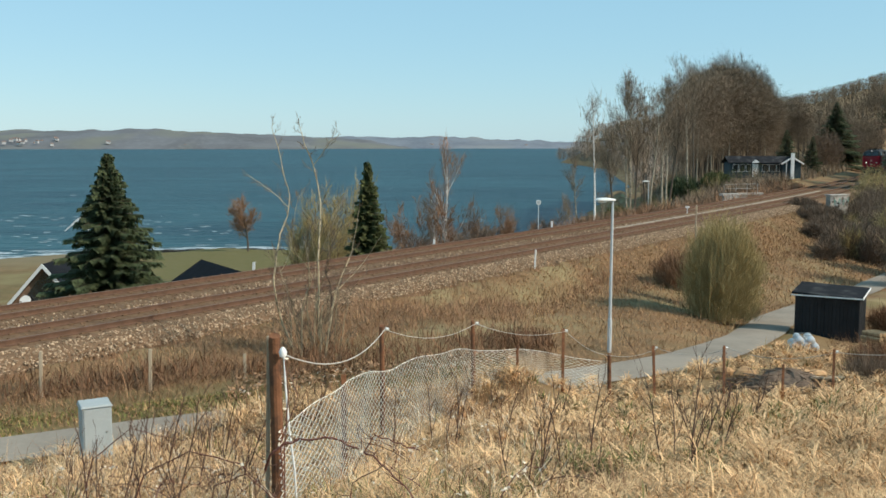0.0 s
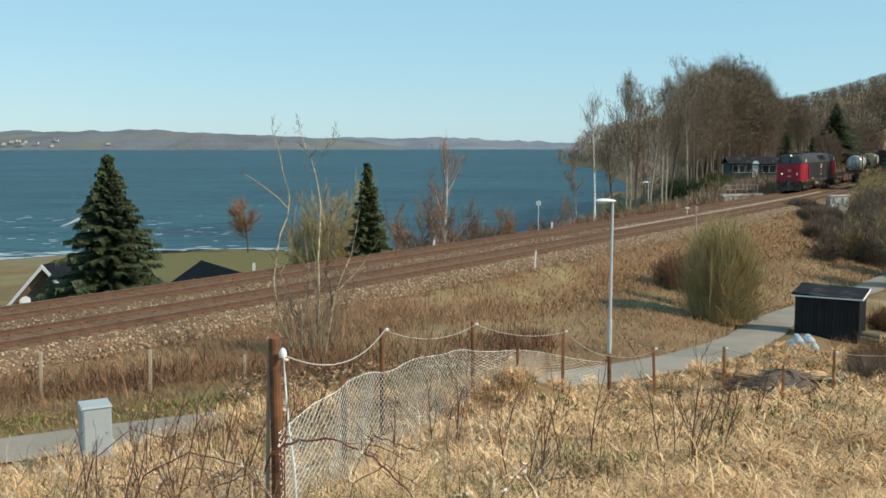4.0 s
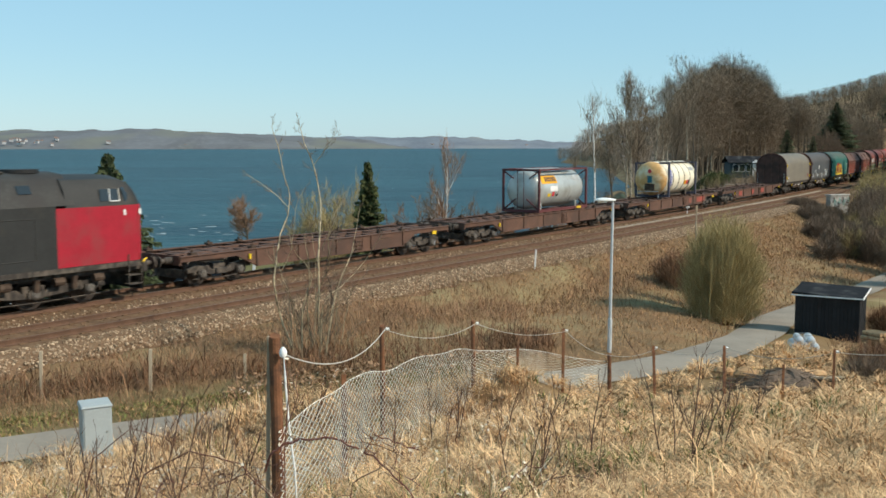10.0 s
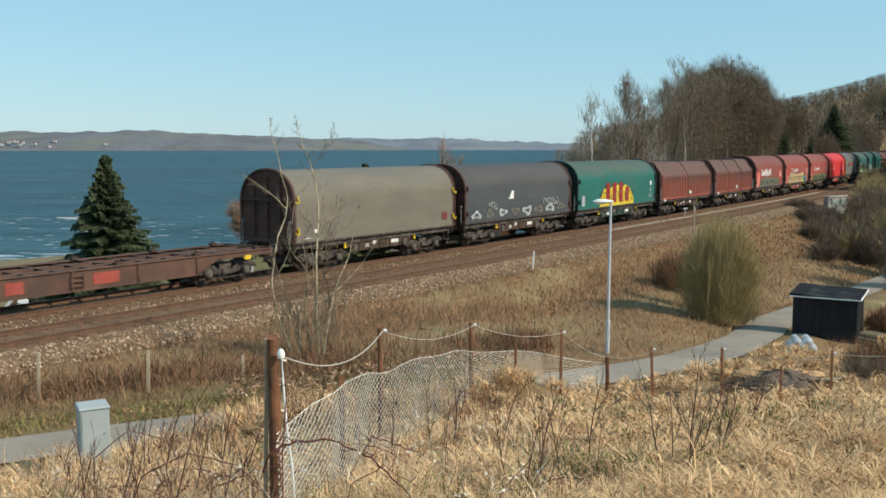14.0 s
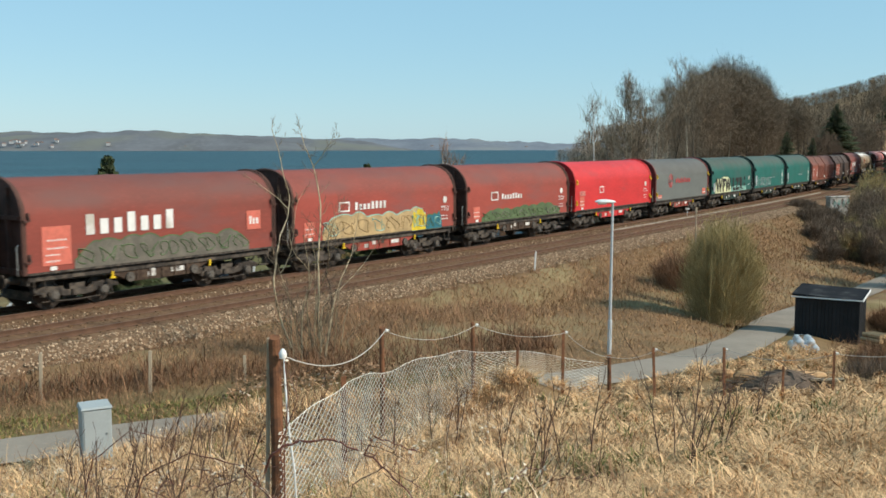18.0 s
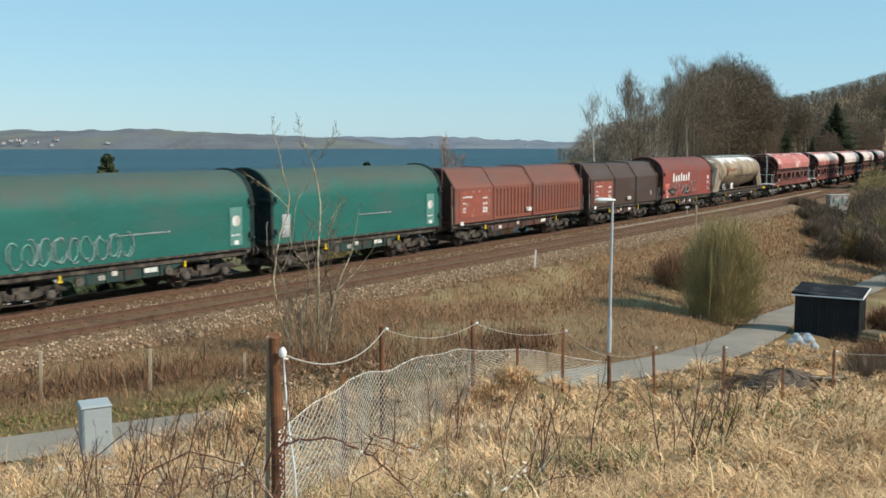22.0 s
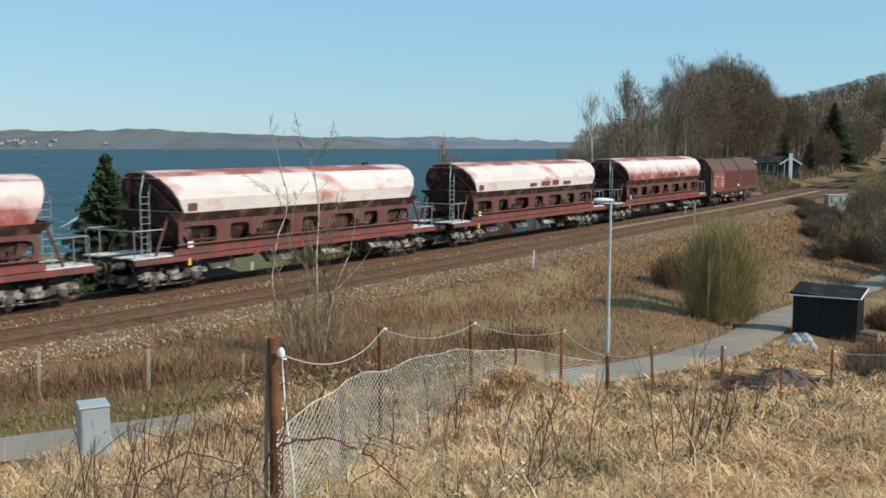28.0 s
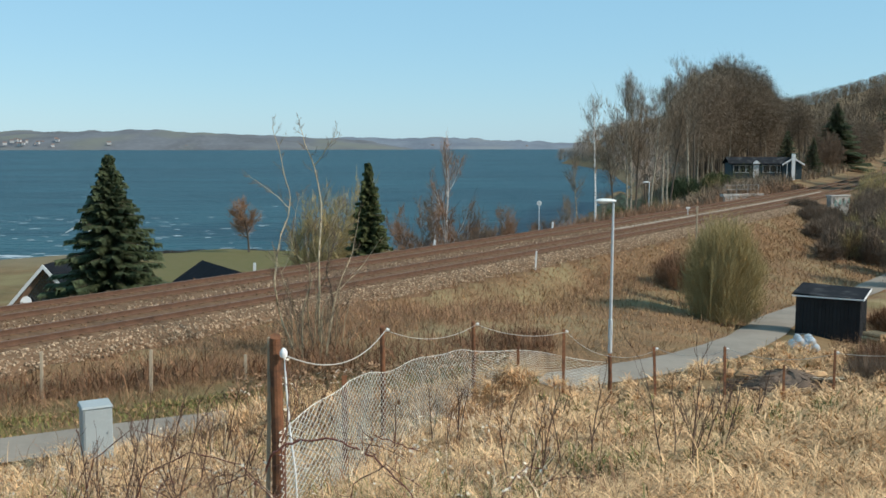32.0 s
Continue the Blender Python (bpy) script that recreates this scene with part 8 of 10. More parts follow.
dense_bush("thicket_bush", "low dark olive bush above the lane", 29.4, 71, 2.2, 2.2, "twig", 107, 12000, 1.3, 12)
# added past the right edge of view so their shadow reaches the lane
dense_bush("thicket_bush", "tall olive-brown bush added beside the lane, mostly out of view, to shade it", 27.2, 56.6, 4.6, 1.8, "twig", 120, 9000, 1.3, 12)
dense_bush("thicket_bush", "tall olive-brown bush added beside the lane, mostly out of view, to shade it", 31.0, 63.5, 5.0, 2.0, "twig", 121, 9000, 1.3, 12)
dense_bush("bramble_bush", "low brown brambles above the fence", 11.1, 24.4, 0.7, 0.8, "bramble", 122, 5000, 0.8, 10)
dense_bush("bramble_bush", "low brown brambles above the fence", 9.8, 22.0, 0.45, 0.7, "twig", 124, 3000, 0.8, 10)
dense_bush("bramble_bush", "low brown brambles beside the shed", 17.3, 37.0, 1.0, 1.1, "bramble", 123, 6000, 1.2, 10)
dense_bush("yew_bush", "low olive bush on the shore slope", 14.9, 84, 1.5, 1.3, "needle_light", 100, 6000, 1.4, 9)
THICKET = [(31.6, 87.6, 0.9, 1.2), (30.6, 82.2, 1.0, 1.3), (30.9, 79.6, 1.4, 1.4), (31.1, 77.2, 1.6, 1.4), (31.2, 75.0, 1.8, 1.4), (30.8, 72.4, 1.9, 1.3), (30.2, 69.0, 2.0, 1.2), (33.0, 84.4, 1.2, 1.4), (33.4, 77.2, 2.2, 1.5), (31.9, 82.5, 0.9, 1.3), (32.3, 79.0, 1.6, 1.6), (31.6, 74.0, 2.1, 1.6), (30.5, 69.8, 2.0, 1.4), (34.8, 83.5, 1.3, 1.7), (34.4, 78.5, 3.0, 1.8), (36.8, 86.0, 4.0, 1.8), (36.3, 81.6, 5.0, 1.8), (33.2, 74.8, 3.6, 1.6), (39.2, 90.0, 4.2, 1.9), (41.3, 95.0, 5.0, 2.0), (32.2, 88.0, 0.8, 1.2), (33.2, 85.8, 0.9, 1.3), (30.9, 79.0, 1.2, 1.3), (33.6, 81.0, 1.3, 1.4), (31.3, 71.6, 2.4, 1.2)]
for i, (x, y, h, rad) in enumerate(THICKET):
    dense_bush("thicket_bush", "tangled olive-brown leafless bush on the bank above the lane", x, y, h, rad, "twig_olive" if i in (8, 19) else "twig", 130 + i, 7500, 0.8, 12)
for i, (b, d, h) in enumerate(((0.385, 195, 7.0), (0.396, 204, 9.0), (0.408, 212, 8.0), (0.42, 225, 10.0), (0.43, 240, 9.0))):
    dense_bush("thicket_bush", "tall olive-brown bush in front of the hillside", b * d, d, h, 3.6, "twig_hill" if i % 2 else "twig", 101 + i, 9000, 1.2, 9)
for i, (x, y, h, tw) in enumerate(((31.5, 79, 1.1, "twig"), (34.5, 84, 1.3, "twig_olive"), (38.0, 88, 2.2, "twig"), (36.0, 80, 3.2, "twig"), (41.5, 90, 5.0, "twig_olive"), (40.0, 83, 4.4, "twig"), (45.0, 96, 5.4, "twig"), (29.0, 70, 1.6, "twig_olive"), (33.0, 73, 3.4, "twig"), (26.5, 68, 0.9, "twig"),
                                   (44, 88, 5, "twig"), (48, 100, 5.2, "twig"), (28.5, 76, 0.8, "twig"), (37, 74, 4.0, "twig_olive"), (30.5, 64.5, 2.4, "twig"), (34.0, 66.5, 3.2, "twig"))):
    tree_thing("thicket_shrub", "dense bare shrub in the thicket beside the line", "shrub", 110 + i, gpose(x, y), h, 0.05, "twig", "twig_olive" if i % 3 else tw, group="thicket", stems=8, counts=(9, 8, 6), angle=0.6, shrink=0.48, start=0.08, upright=0.5, minr=0.012, spray=2500)

# the slender clump of saplings in front of the tracks
def crooked_sapling(label, y, bends, rad, seed, material="bark_cream", twigs=7, reach=0.9, side=()):
    """A stem that bends from joint to joint, and forks; bends: (x, z) of the joints."""
    rn = random.Random(seed)
    x0 = bends[0][0]
    z0 = ground_z(x0, y) - 0.1
    t = thing("sapling", label, "sapling", at=pose(x0, y, z0), group="saplings")
    g = Tree(seed, upright=0.9, counts=(0, 5, 3), angle=0.7, shrink=0.5, wiggle=0.22, sides=(7, 4, 3, 3), start=0.2, minr=0.0045)

    def limb(pts, r0, name):
        v = [Vector((px - x0, 0.35 * math.sin(1.7 * k + seed), pz - z0)) for k, (px, pz) in enumerate(pts)]
        path = []
        for k in range(len(v) - 1):
            a, b, c, d = v[max(k - 1, 0)], v[k], v[k + 1], v[min(k + 2, len(v) - 1)]
            for q in (0, 0.25, 0.5, 0.75):
                path.append(0.5 * (2 * b + (c - a) * q + (2 * a - 5 * b + 4 * c - d) * q * q + (3 * b - a - 3 * c + d) * q ** 3) + Vector((rn.uniform(-0.02, 0.02), 0, 0)))
        path.append(v[-1])
        n = len(path)
        rads = [r0 * (1 - 0.82 * k / n) for k in range(n)]
        part(name, Build().tube(path, rads, 7), material, t, smooth=True)
        for k in range(2, n):
            for _ in range(2 if rn.random() < twigs / 12 else 1):
                if rn.random() < twigs / 10:
                    d = (path[k] - path[k - 1]).normalized()
                    a = rn.uniform(0, 6.283)
                    u = d.orthogonal().normalized()
                    w = d.cross(u)
                    g.grow(path[k], d * 0.75 + (u * math.cos(a) + w * math.sin(a)) * 0.75, reach * rn.uniform(0.35, 1.0) * (1.1 - 0.6 * k / n), max(rads[k] * 0.4, 0.006), 1)

    limb(bends, rad, "stem")
    for pts in side:
        limb(pts, rad * 0.36, "fork")
    tagged(part("branchwork", g.limbs, "bark_green" if material == "bark_cream" else "bark", t), kind="stuff")
    tagged(part("twig_spray", g.twigs, "twig", t), kind="stuff")


crooked_sapling("crooked bare sapling with a pale stem", 26.8, [(-4.15, -0.7), (-4.5, 0.4), (-4.55, 1.3), (-4.48, 2.4), (-4.23, 3.4), (-4.31, 4.4), (-4.55, 5.55)], 0.034, 1, "bark_cream", 6, 0.75, side=([(-4.23, 3.37), (-4.65, 3.8), (-5.25, 4.3)], [(-4.49, 1.6), (-4.18, 2.2), (-3.96, 3.3), (-3.8, 3.85)]))
crooked_sapling("tall bare sapling forked near its top", 26.9, [(-3.45, -0.7), (-3.4, 1.0), (-3.37, 2.3), (-3.36, 3.45), (-3.57, 4.55), (-3.67, 5.05), (-3.86, 5.6)], 0.033, 2, "bark_cream", 6, 0.75, side=([(-3.57, 4.5), (-3.15, 5.0), (-2.85, 5.5)], [(-3.37, 2.2), (-2.95, 3.0), (-2.75, 3.5)]))
crooked_sapling("thin arching sapling stem", 26.7, [(-3.35, -0.7), (-3.25, 0.75), (-2.7, 1.3), (-2.2, 1.85), (-1.65, 2.65)], 0.022, 3, twigs=4, reach=0.6)
crooked_sapling("thin arching sapling stem", 26.6, [(-3.2, -0.7), (-2.85, 1.2), (-2.5, 2.2), (-2.25, 3.4)], 0.02, 4, twigs=4, reach=0.6)
for k, (x, y, top, tip) in enumerate(((-3.9, 26.3, 2.1, -4.5), (-3.0, 26.4, 2.3, -2.4), (-3.4, 27.2, 3.0, -3.75), (-3.15, 26.2, 1.8, -2.55), (-4.1, 26.9, 1.7, -4.7), (-2.9, 27.0, 1.6, -2.1))):
    crooked_sapling("thin bare brown sapling in the clump", y, [(x, -0.7), (x + 0.25 * (tip - x), 0.3 * top), (x + 0.45 * (tip - x), 0.65 * top), (tip, top)], 0.016, 20 + k, "bark_green", 6, 0.8)
crooked_sapling("bare brown sapling among others", 26.5, [(-3.8, -0.7), (-3.85, 0.6), (-3.6, 1.5), (-4.0, 2.3), (-4.1, 2.9)], 0.024, 5, "bark_green", 8, 1.0)
crooked_sapling("bare brown sapling among others", 27.0, [(-3.6, -0.7), (-3.5, 0.9), (-3.15, 1.8), (-3.1, 2.8), (-2.8, 3.5)], 0.024, 6, "bark_green", 8, 1.0)
crooked_sapling("bare brown sapling among others", 26.4, [(-3.5, -0.7), (-3.7, 0.5), (-3.55, 1.7), (-3.7, 2.7)], 0.024, 7, "bark_green", 8, 1.0)
crooked_sapling("bare brown sapling among others", 27.1, [(-3.25, -0.7), (-3.05, 0.8), (-3.2, 1.8), (-2.9, 2.7)], 0.024, 8, "bark", 8, 1.0)
clump = tree_thing("sapling_clump", "thicket of thin brown shoots round the saplings", "sapling", 140, gpose(-3.6, 26.8), 1.9, 0.014, "bark_green", "bark", stems=14, counts=(8, 4, 2), angle=0.6, shrink=0.45, start=0.1, upright=0.6, wiggle=0.2, minr=0.005)

# thin shoots in the foreground plot
SHOOTS = [(-2.95, 9.7, 1.7), (-2.35, 9.3, 1.1), (-3.65, 10.2, 1.4), (-1.95, 8.9, 0.9), (-4.3, 11.2, 1.3), (2.67, 10.9, 1.5), (2.95, 11.6, 1.25), (3.4, 12.2, 1.1), (0.9, 10.6, 1.25), (1.62, 11.6, 1.35), (-4.4, 14.6, 1.5), (-4.0, 13.2, 1.0), (-3.3, 12.2, 1.0), (-5.4, 14.2, 0.9),
          (-2.6, 11.5, 0.9), (-3.0, 13.6, 1.3), (-2.2, 13.9, 1.1), (-5.0, 16.0, 1.2), (3.9, 14.2, 1.0), (4.9, 15.8, 0.9), (0.0, 14.6, 1.3), (-0.9, 14.2, 1.3), (0.8, 15.2, 1.1), (-3.7, 15.4, 1.5), (-1.6, 15.4, 1.2), (1.8, 16.4, 0.9), (-2.5, 16.6, 1.5), (5.9, 18.6, 1.4), (-6.2, 15.2, 1.0)]
for i, (x, y, h) in enumerate(SHOOTS):
    tree_thing("shoot", "thin bare reddish shoot standing in dead grass", "sapling", 160 + i, gpose(x, y), h * 1.05, 0.014, "shoot_bark", "shoot_bark", group="shoots", stems=2 + i % 3, counts=(5, 3, 1), angle=0.5, shrink=0.42, start=0.25, upright=0.6, wiggle=0.12, lean=(random.Random(i).uniform(-0.15, 0.15), 0))


def tangle():
    """Brown stems and broken canes through the grass on the lower side of the plot."""
    rng = np.random.default_rng(17)
    n = 3500
    y = 8.3 + 12 * rng.random(n) ** 1.3
    x = np.where(rng.random(n) < 0.75, rng.uniform(-0.5, 0.02, n), rng.uniform(0.0, 0.2, n)) * y
    ok = np.array([road_near(a, b)[2] > 0 and road_near(a, b)[0] > 1.3 for a, b in zip(x, y)])
    x, y = x[ok], y[ok]
    n = len(x)
    v, f = blades(np.stack([x, y, gz_np(x, y) - 0.02], 1), rng.uniform(0.3, 1.0, n), rng.uniform(0.006, 0.012, n), rng.uniform(0.1, 1.1, n), rng.uniform(0, 0.8, n), rng)
    np_mesh("dead_stems", v, f, "twig_red", "tangled reddish dead stems in the grass", "brush")
    # long bleached stalks lying over the mat
    m = 1500
    y = 8.0 + 13 * rng.random(m) ** 1.3
    x = rng.uniform(-0.5, 0.12, m) * y
    ok = np.array([road_near(a, b)[2] > 0 and road_near(a, b)[0] > 1.5 for a, b in zip(x, y)])
    x, y = x[ok], y[ok]
    m = len(x)
    v, f = blades(np.stack([x, y, gz_np(x, y) + rng.uniform(0.05, 0.22, m)], 1), rng.uniform(0.25, 0.8, m), rng.uniform(0.006, 0.012, m), rng.uniform(0.5, 1.5, m), rng.uniform(0, 0.5, m), rng)
    np_mesh("bleached_stalks", v, f, "straw_pale", "long bleached grass stalks lying over the mat", "grass")
    # a standing strip of dead stalks between the netting and the lane
    m = 5200
    x = rng.uniform(-5.2, 1.9, m)
    y = rng.uniform(14.5, 22.5, m)
    rd = [road_near(a, b) for a, b in zip(x, y)]
    ok = np.array([r[2] > 0 and 1.5 < r[0] < 4.6 for r in rd])
    x, y = x[ok], y[ok]
    m = len(x)
    for k, (name, mt, lab) in enumerate((("standing_stems", "twig_red", "standing reddish dead stalks behind the netting"), ("standing_grass", "straw_dull", "tall standing dead grass behind the netting"))):
        xs, ys = x[k::2], y[k::2]
        q = len(xs)
        v, f = blades(np.stack([xs, ys, gz_np(xs, ys) - 0.02], 1), rng.uniform(0.25, 0.75, q), rng.uniform(0.007, 0.016, q), rng.uniform(0.0, 0.5, q), rng.uniform(0, 0.5, q), rng)
        np_mesh(name, v, f, mt, lab, "brush")
    m = 550
    y = 8.3 + 11 * rng.random(m) ** 1.3
    x = rng.uniform(-0.5, 0.06, m) * y
    ok = np.array([road_near(a, b)[2] > 0 and road_near(a, b)[0] > 1.3 for a, b in zip(x, y)])
    x, y = x[ok], y[ok]
    m = len(x)
    v, f = blades(np.stack([x, y, gz_np(x, y) + rng.uniform(0.05, 0.5, m)], 1), rng.uniform(0.03, 0.08, m), rng.uniform(0.02, 0.05, m), rng.uniform(0.6, 1.6, m), rng.uniform(0, 0.8, m), rng)
    np_mesh("withered_leaves", v, f, "leaf_pale", "pale withered leaves on the stems", "leaves")


tangle()


def shade_wood():
    """Tall trees on the eye's side of the line farther off, which keep it in shade."""
    r = random.Random(44)
    src = [o for o in scene.objects if o.name.startswith("forest_tree")][:4]
    for k in range(34):
        s, o = r.uniform(118, 250), -9 - 42 * r.random() ** 1.3
        x, y, _h = line(s, o)
        if x / y < 0.452:
            continue
        k2 = r.uniform(0.7, 0.95)
        t = copy_thing(src[k % 4], pose(x, y, ground_z(x, y) - 0.2, 0, 0, r.uniform(0, 360)))
        t.scale = (k2 * 1.1, k2 * 1.1, k2)


shade_wood()
for i, (s, o, top) in enumerate(((136, -9.5, 9.5), (150, -10, 12), (165, -9, 12), (128, -13, 10), (172, -12, 14), (182, -10, 14))):
    x, y, _h = line(s, o)
    spruce(x, y, top, 0.33, "dark spruce beside the line at the wood's edge", 20 + i, step=0.45)


# conifers standing among the hillside wood
r = random.Random(8)
dark = spruce(150.0, 335.0, 27.0, 0.36, "dark spruce of the hillside and lineside woods", 31, step=0.7)
for k in range(14):
    b, d = r.uniform(0.425, 0.56), r.uniform(215, 380)
    x, y = b * d, d
    if abs(along(x, y)[1]) < 14:
        continue
    o = copy_thing(dark, pose(x, y, ground_z(x, y), 0, 0, r.uniform(0, 360)))
    q = r.uniform(0.6, 0.95)
    o.scale = (q * 1.2, q * 1.2, q)
# spruces added along the line, mostly out of view, to keep it in shade
for k in range(60):
    x, y, _h = line(r.uniform(116, 215), -9.5 - 12 * r.random())
    if x / y < 0.462:
        continue
    o = copy_thing(dark, pose(x, y, ground_z(x, y), 0, 0, r.uniform(0, 360)))
    q = r.uniform(0.55, 0.85)
    o.scale = (q * 1.2, q * 1.2, q)


# ---------------------------------------------------------------- things: materials
mm("post_rust", (0.24, 0.11, 0.06), 0.85, var=0.35, scale=8, stain=(0.09, 0.05, 0.035), stain_amt=0.5, stain_scale=5, bump=0.006, bscale=40)
mm("post_wood", (0.44, 0.36, 0.26), 0.9, var=0.3, scale=9, stretch=(1, 1, 0.15))
mm("porcelain", (0.85, 0.84, 0.8), 0.3, var=0.05)
mm("cord", (0.55, 0.52, 0.46), 0.8, var=0.2, scale=20)
mm("net_wire", (0.84, 0.81, 0.71), 0.6, 0.05, var=0.2, scale=6)
mm("lamp_steel", (0.6, 0.63, 0.64), 0.5, 0.25, var=0.12, scale=3)
mm("lamp_head", (0.80, 0.80, 0.76), 0.4, var=0.05)
mm("cabinet_grey", (0.36, 0.40, 0.40), 0.6, var=0.08, scale=2, stain=(0.27, 0.3, 0.29), stain_amt=0.3)
mm("tar_board", (0.02, 0.021, 0.023), 0.75, var=0.3, scale=3, per_object=0.2)
mm("house_board", (0.03, 0.052, 0.062), 0.7, var=0.2, scale=3)
mm("roof_felt", (0.024, 0.025, 0.028), 0.85, var=0.3, scale=2, stain=(0.07, 0.07, 0.07), stain_amt=0.3)
mm("roof_slate", (0.014, 0.016, 0.02), 0.85, var=0.25, scale=1.5, per_object=0.2)
mm("trim_white", (0.76, 0.76, 0.74), 0.6, var=0.06)
mm("brick_house", (0.30, 0.2, 0.14), 0.9, var=0.25, scale=4)
mm("concrete", (0.42, 0.40, 0.365), 0.9, var=0.2, scale=2, stain=(0.25, 0.23, 0.2), stain_amt=0.4, bump=0.01)
mm("foil", (0.74, 0.76, 0.77), 0.3, 0.35, var=0.15, scale=4, bump=0.03, bscale=9)
mm("log_end", (0.42, 0.29, 0.17), 0.85, var=0.3, scale=9, per_object=0.3)
mm("heap_dark", (0.17, 0.125, 0.095), 0.95, var=0.4, scale=4, bump=0.05, bscale=12)
mm("far_wall", (0.46, 0.46, 0.45), 0.8, var=0.1)
mm("far_roof", (0.23, 0.165, 0.14), 0.85, var=0.2)
mm("foam", (0.44, 0.5, 0.52), 0.7, var=0.1)
mm("pebble_wall", (0.06, 0.06, 0.055), 0.9, var=0.4, scale=2)


# ---------------------------------------------------------------- street lamps
def street_lamp(x, y, top, arm, label, lean=0.0, rz=0.0):
    z0 = ground_z(x, y)
    h = top - z0
    t = thing("street_lamp", label, "street lamp", at=pose(x, y, z0, 0, lean, rz), group="street lamps")
    part("pole", Build().tube([(0, 0, -0.2), (0, 0, 1.0), (0, 0, 1.02), (0, 0, h - 0.05)], [0.062, 0.062, 0.045, 0.034], 14), "lamp_steel", t, smooth=True)
    part("service_door", Build().box((0, -0.062, 0.6), (0.07, 0.012, 0.3)), "lamp_steel", t)
    part("bracket", Build().tube([(0, 0, h - 0.12), (0, 0, h), (-0.1, 0, h + 0.02)], 0.03, 10), "lamp_steel", t)
    rings = []
    for k, (u, w, hh) in enumerate(((0.08, 0.03, 0.03), (0.02, 0.06, 0.05), (-0.12, 0.10, 0.075), (-0.35, 0.12, 0.08), (-arm + 0.08, 0.10, 0.06), (-arm, 0.03, 0.02))):
        rings.append([(u, w * c, h + 0.03 + hh * s * (1 if s > 0 else 0.5)) for c, s in disc_ring(1.0, 14)])
    head = part("lamp_head", Build().loft(rings), "lamp_head", t, "off-white lamp housing", smooth=True)
    part("diffuser", Build().loft([[(u, w * c, h + 0.005 + 0.05 * s) for c, s in disc_ring(1.0, 10)] for u, w in ((-0.18, 0.05), (-0.22, 0.08), (-arm + 0.12, 0.08), (-arm + 0.09, 0.05))]), "porcelain", head, smooth=True)
    return t


street_lamp(4.87, 28.5, 3.45, 0.52, "galvanised street lamp with an off-white head beside the lane", lean=0.35)
street_lamp(19.1, 92.0, 1.65, 0.6, "distant street lamp beyond the railway")


# ---------------------------------------------------------------- fence
fence = thing("fence", "old post fence with slack cord and pale wire netting", "fence")


def fence_post(x, y, top, w, material="post_rust", insulator=True, wood=False, lean=(0, 0)):
    z0 = ground_z(x, y)
    h = top - z0
    b = Build()
    if wood:
        b.tube([(0, 0, -0.3), (0.01, 0, h * 0.5), (0, 0.01, h - 0.02), (0, 0, h)], [w / 2, w / 2 * 1.03, w / 2 * 0.96, w / 2 * 0.9], 12)
    else:
        b.prism([(-w / 2, -w / 2), (w / 2, -w / 2), (w / 2, -w / 2 + 0.012), (-w / 2 + 0.012, -w / 2 + 0.012), (-w / 2 + 0.012, w / 2), (-w / 2, w / 2)], -0.3, h, m=Matrix.Rotation(-math.pi / 2, 4, "Y"))
    t = part("fence_post", b, material, fence, "rusty brown post" if insulator else "short rusty stake", bevel=0.003, at=pose(x, y, z0, lean[0], lean[1], 20))
    if insulator:
        part("insulator", Build().loft([[(w / 2 + 0.02 + u, r * c, h - 0.06 + r * s) for c, s in disc_ring(1.0, 10)] for u, r in ((0, 0.012), (0.01, 0.03), (0.03, 0.034), (0.045, 0.02), (0.06, 0.03), (0.07, 0.012))]), "porcelain", t, smooth=True)
    return t


fence_post(-1.73, 10.0, 3.13, 0.125, wood=True, insulator=False)
fence_post(-1.04, 16.5, 2.03, 0.085, wood=True)
fence_post(-1.34, 13.0, 2.02, 0.07, insulator=False)
fence_post(0.61, 20.0, 1.49, 0.08, wood=True)
fence_post(1.6, 21.0, 0.77, 0.06, insulator=False)
fence_post(2.64, 21.5, 1.05, 0.07)
fence_post(3.85, 22.5, 0.26, 0.09, wood=True, insulator=False)
fence_post(4.91, 22.5, 0.46, 0.07, lean=(0, -3))
fence_post(6.23, 21.5, 0.66, 0.07, lean=(0, -2))
fence_post(7.83, 19.5, 1.0, 0.06)
fence_post(7.17, 20.5, 0.47, 0.06, insulator=False)
for x, y, top, w in ((-6.95, 23.0, 0.27, 0.075), (-4.95, 24.2, -0.1, 0.075), (-9.3, 22.4, 0.35, 0.07), (-1.73 - 0.13, 10.1, 3.1, 0.045)):
    z0 = ground_z(x, y)
    t = thing("wooden_stake", "weathered grey wooden stake", "stake", at=pose(x, y, z0, 0, 1.5, 10), group="stakes")
    part("shaft", Build().box((0, 0, (top - z0) / 2 - 0.1), (w, w, top - z0 + 0.2)), "post_wood", t, bevel=0.006)


def sag_line(name, label, a, b, sag, r, material, n=14):
    a, b = Vector(a), Vector(b)
    pts = [a.lerp(b, k / n) - Vector((0, 0, sag * 4 * (k / n) * (1 - k / n))) for k in range(n + 1)]
    return part(name, Build().tube(pts, r, 5), material, fence, label, smooth=True)


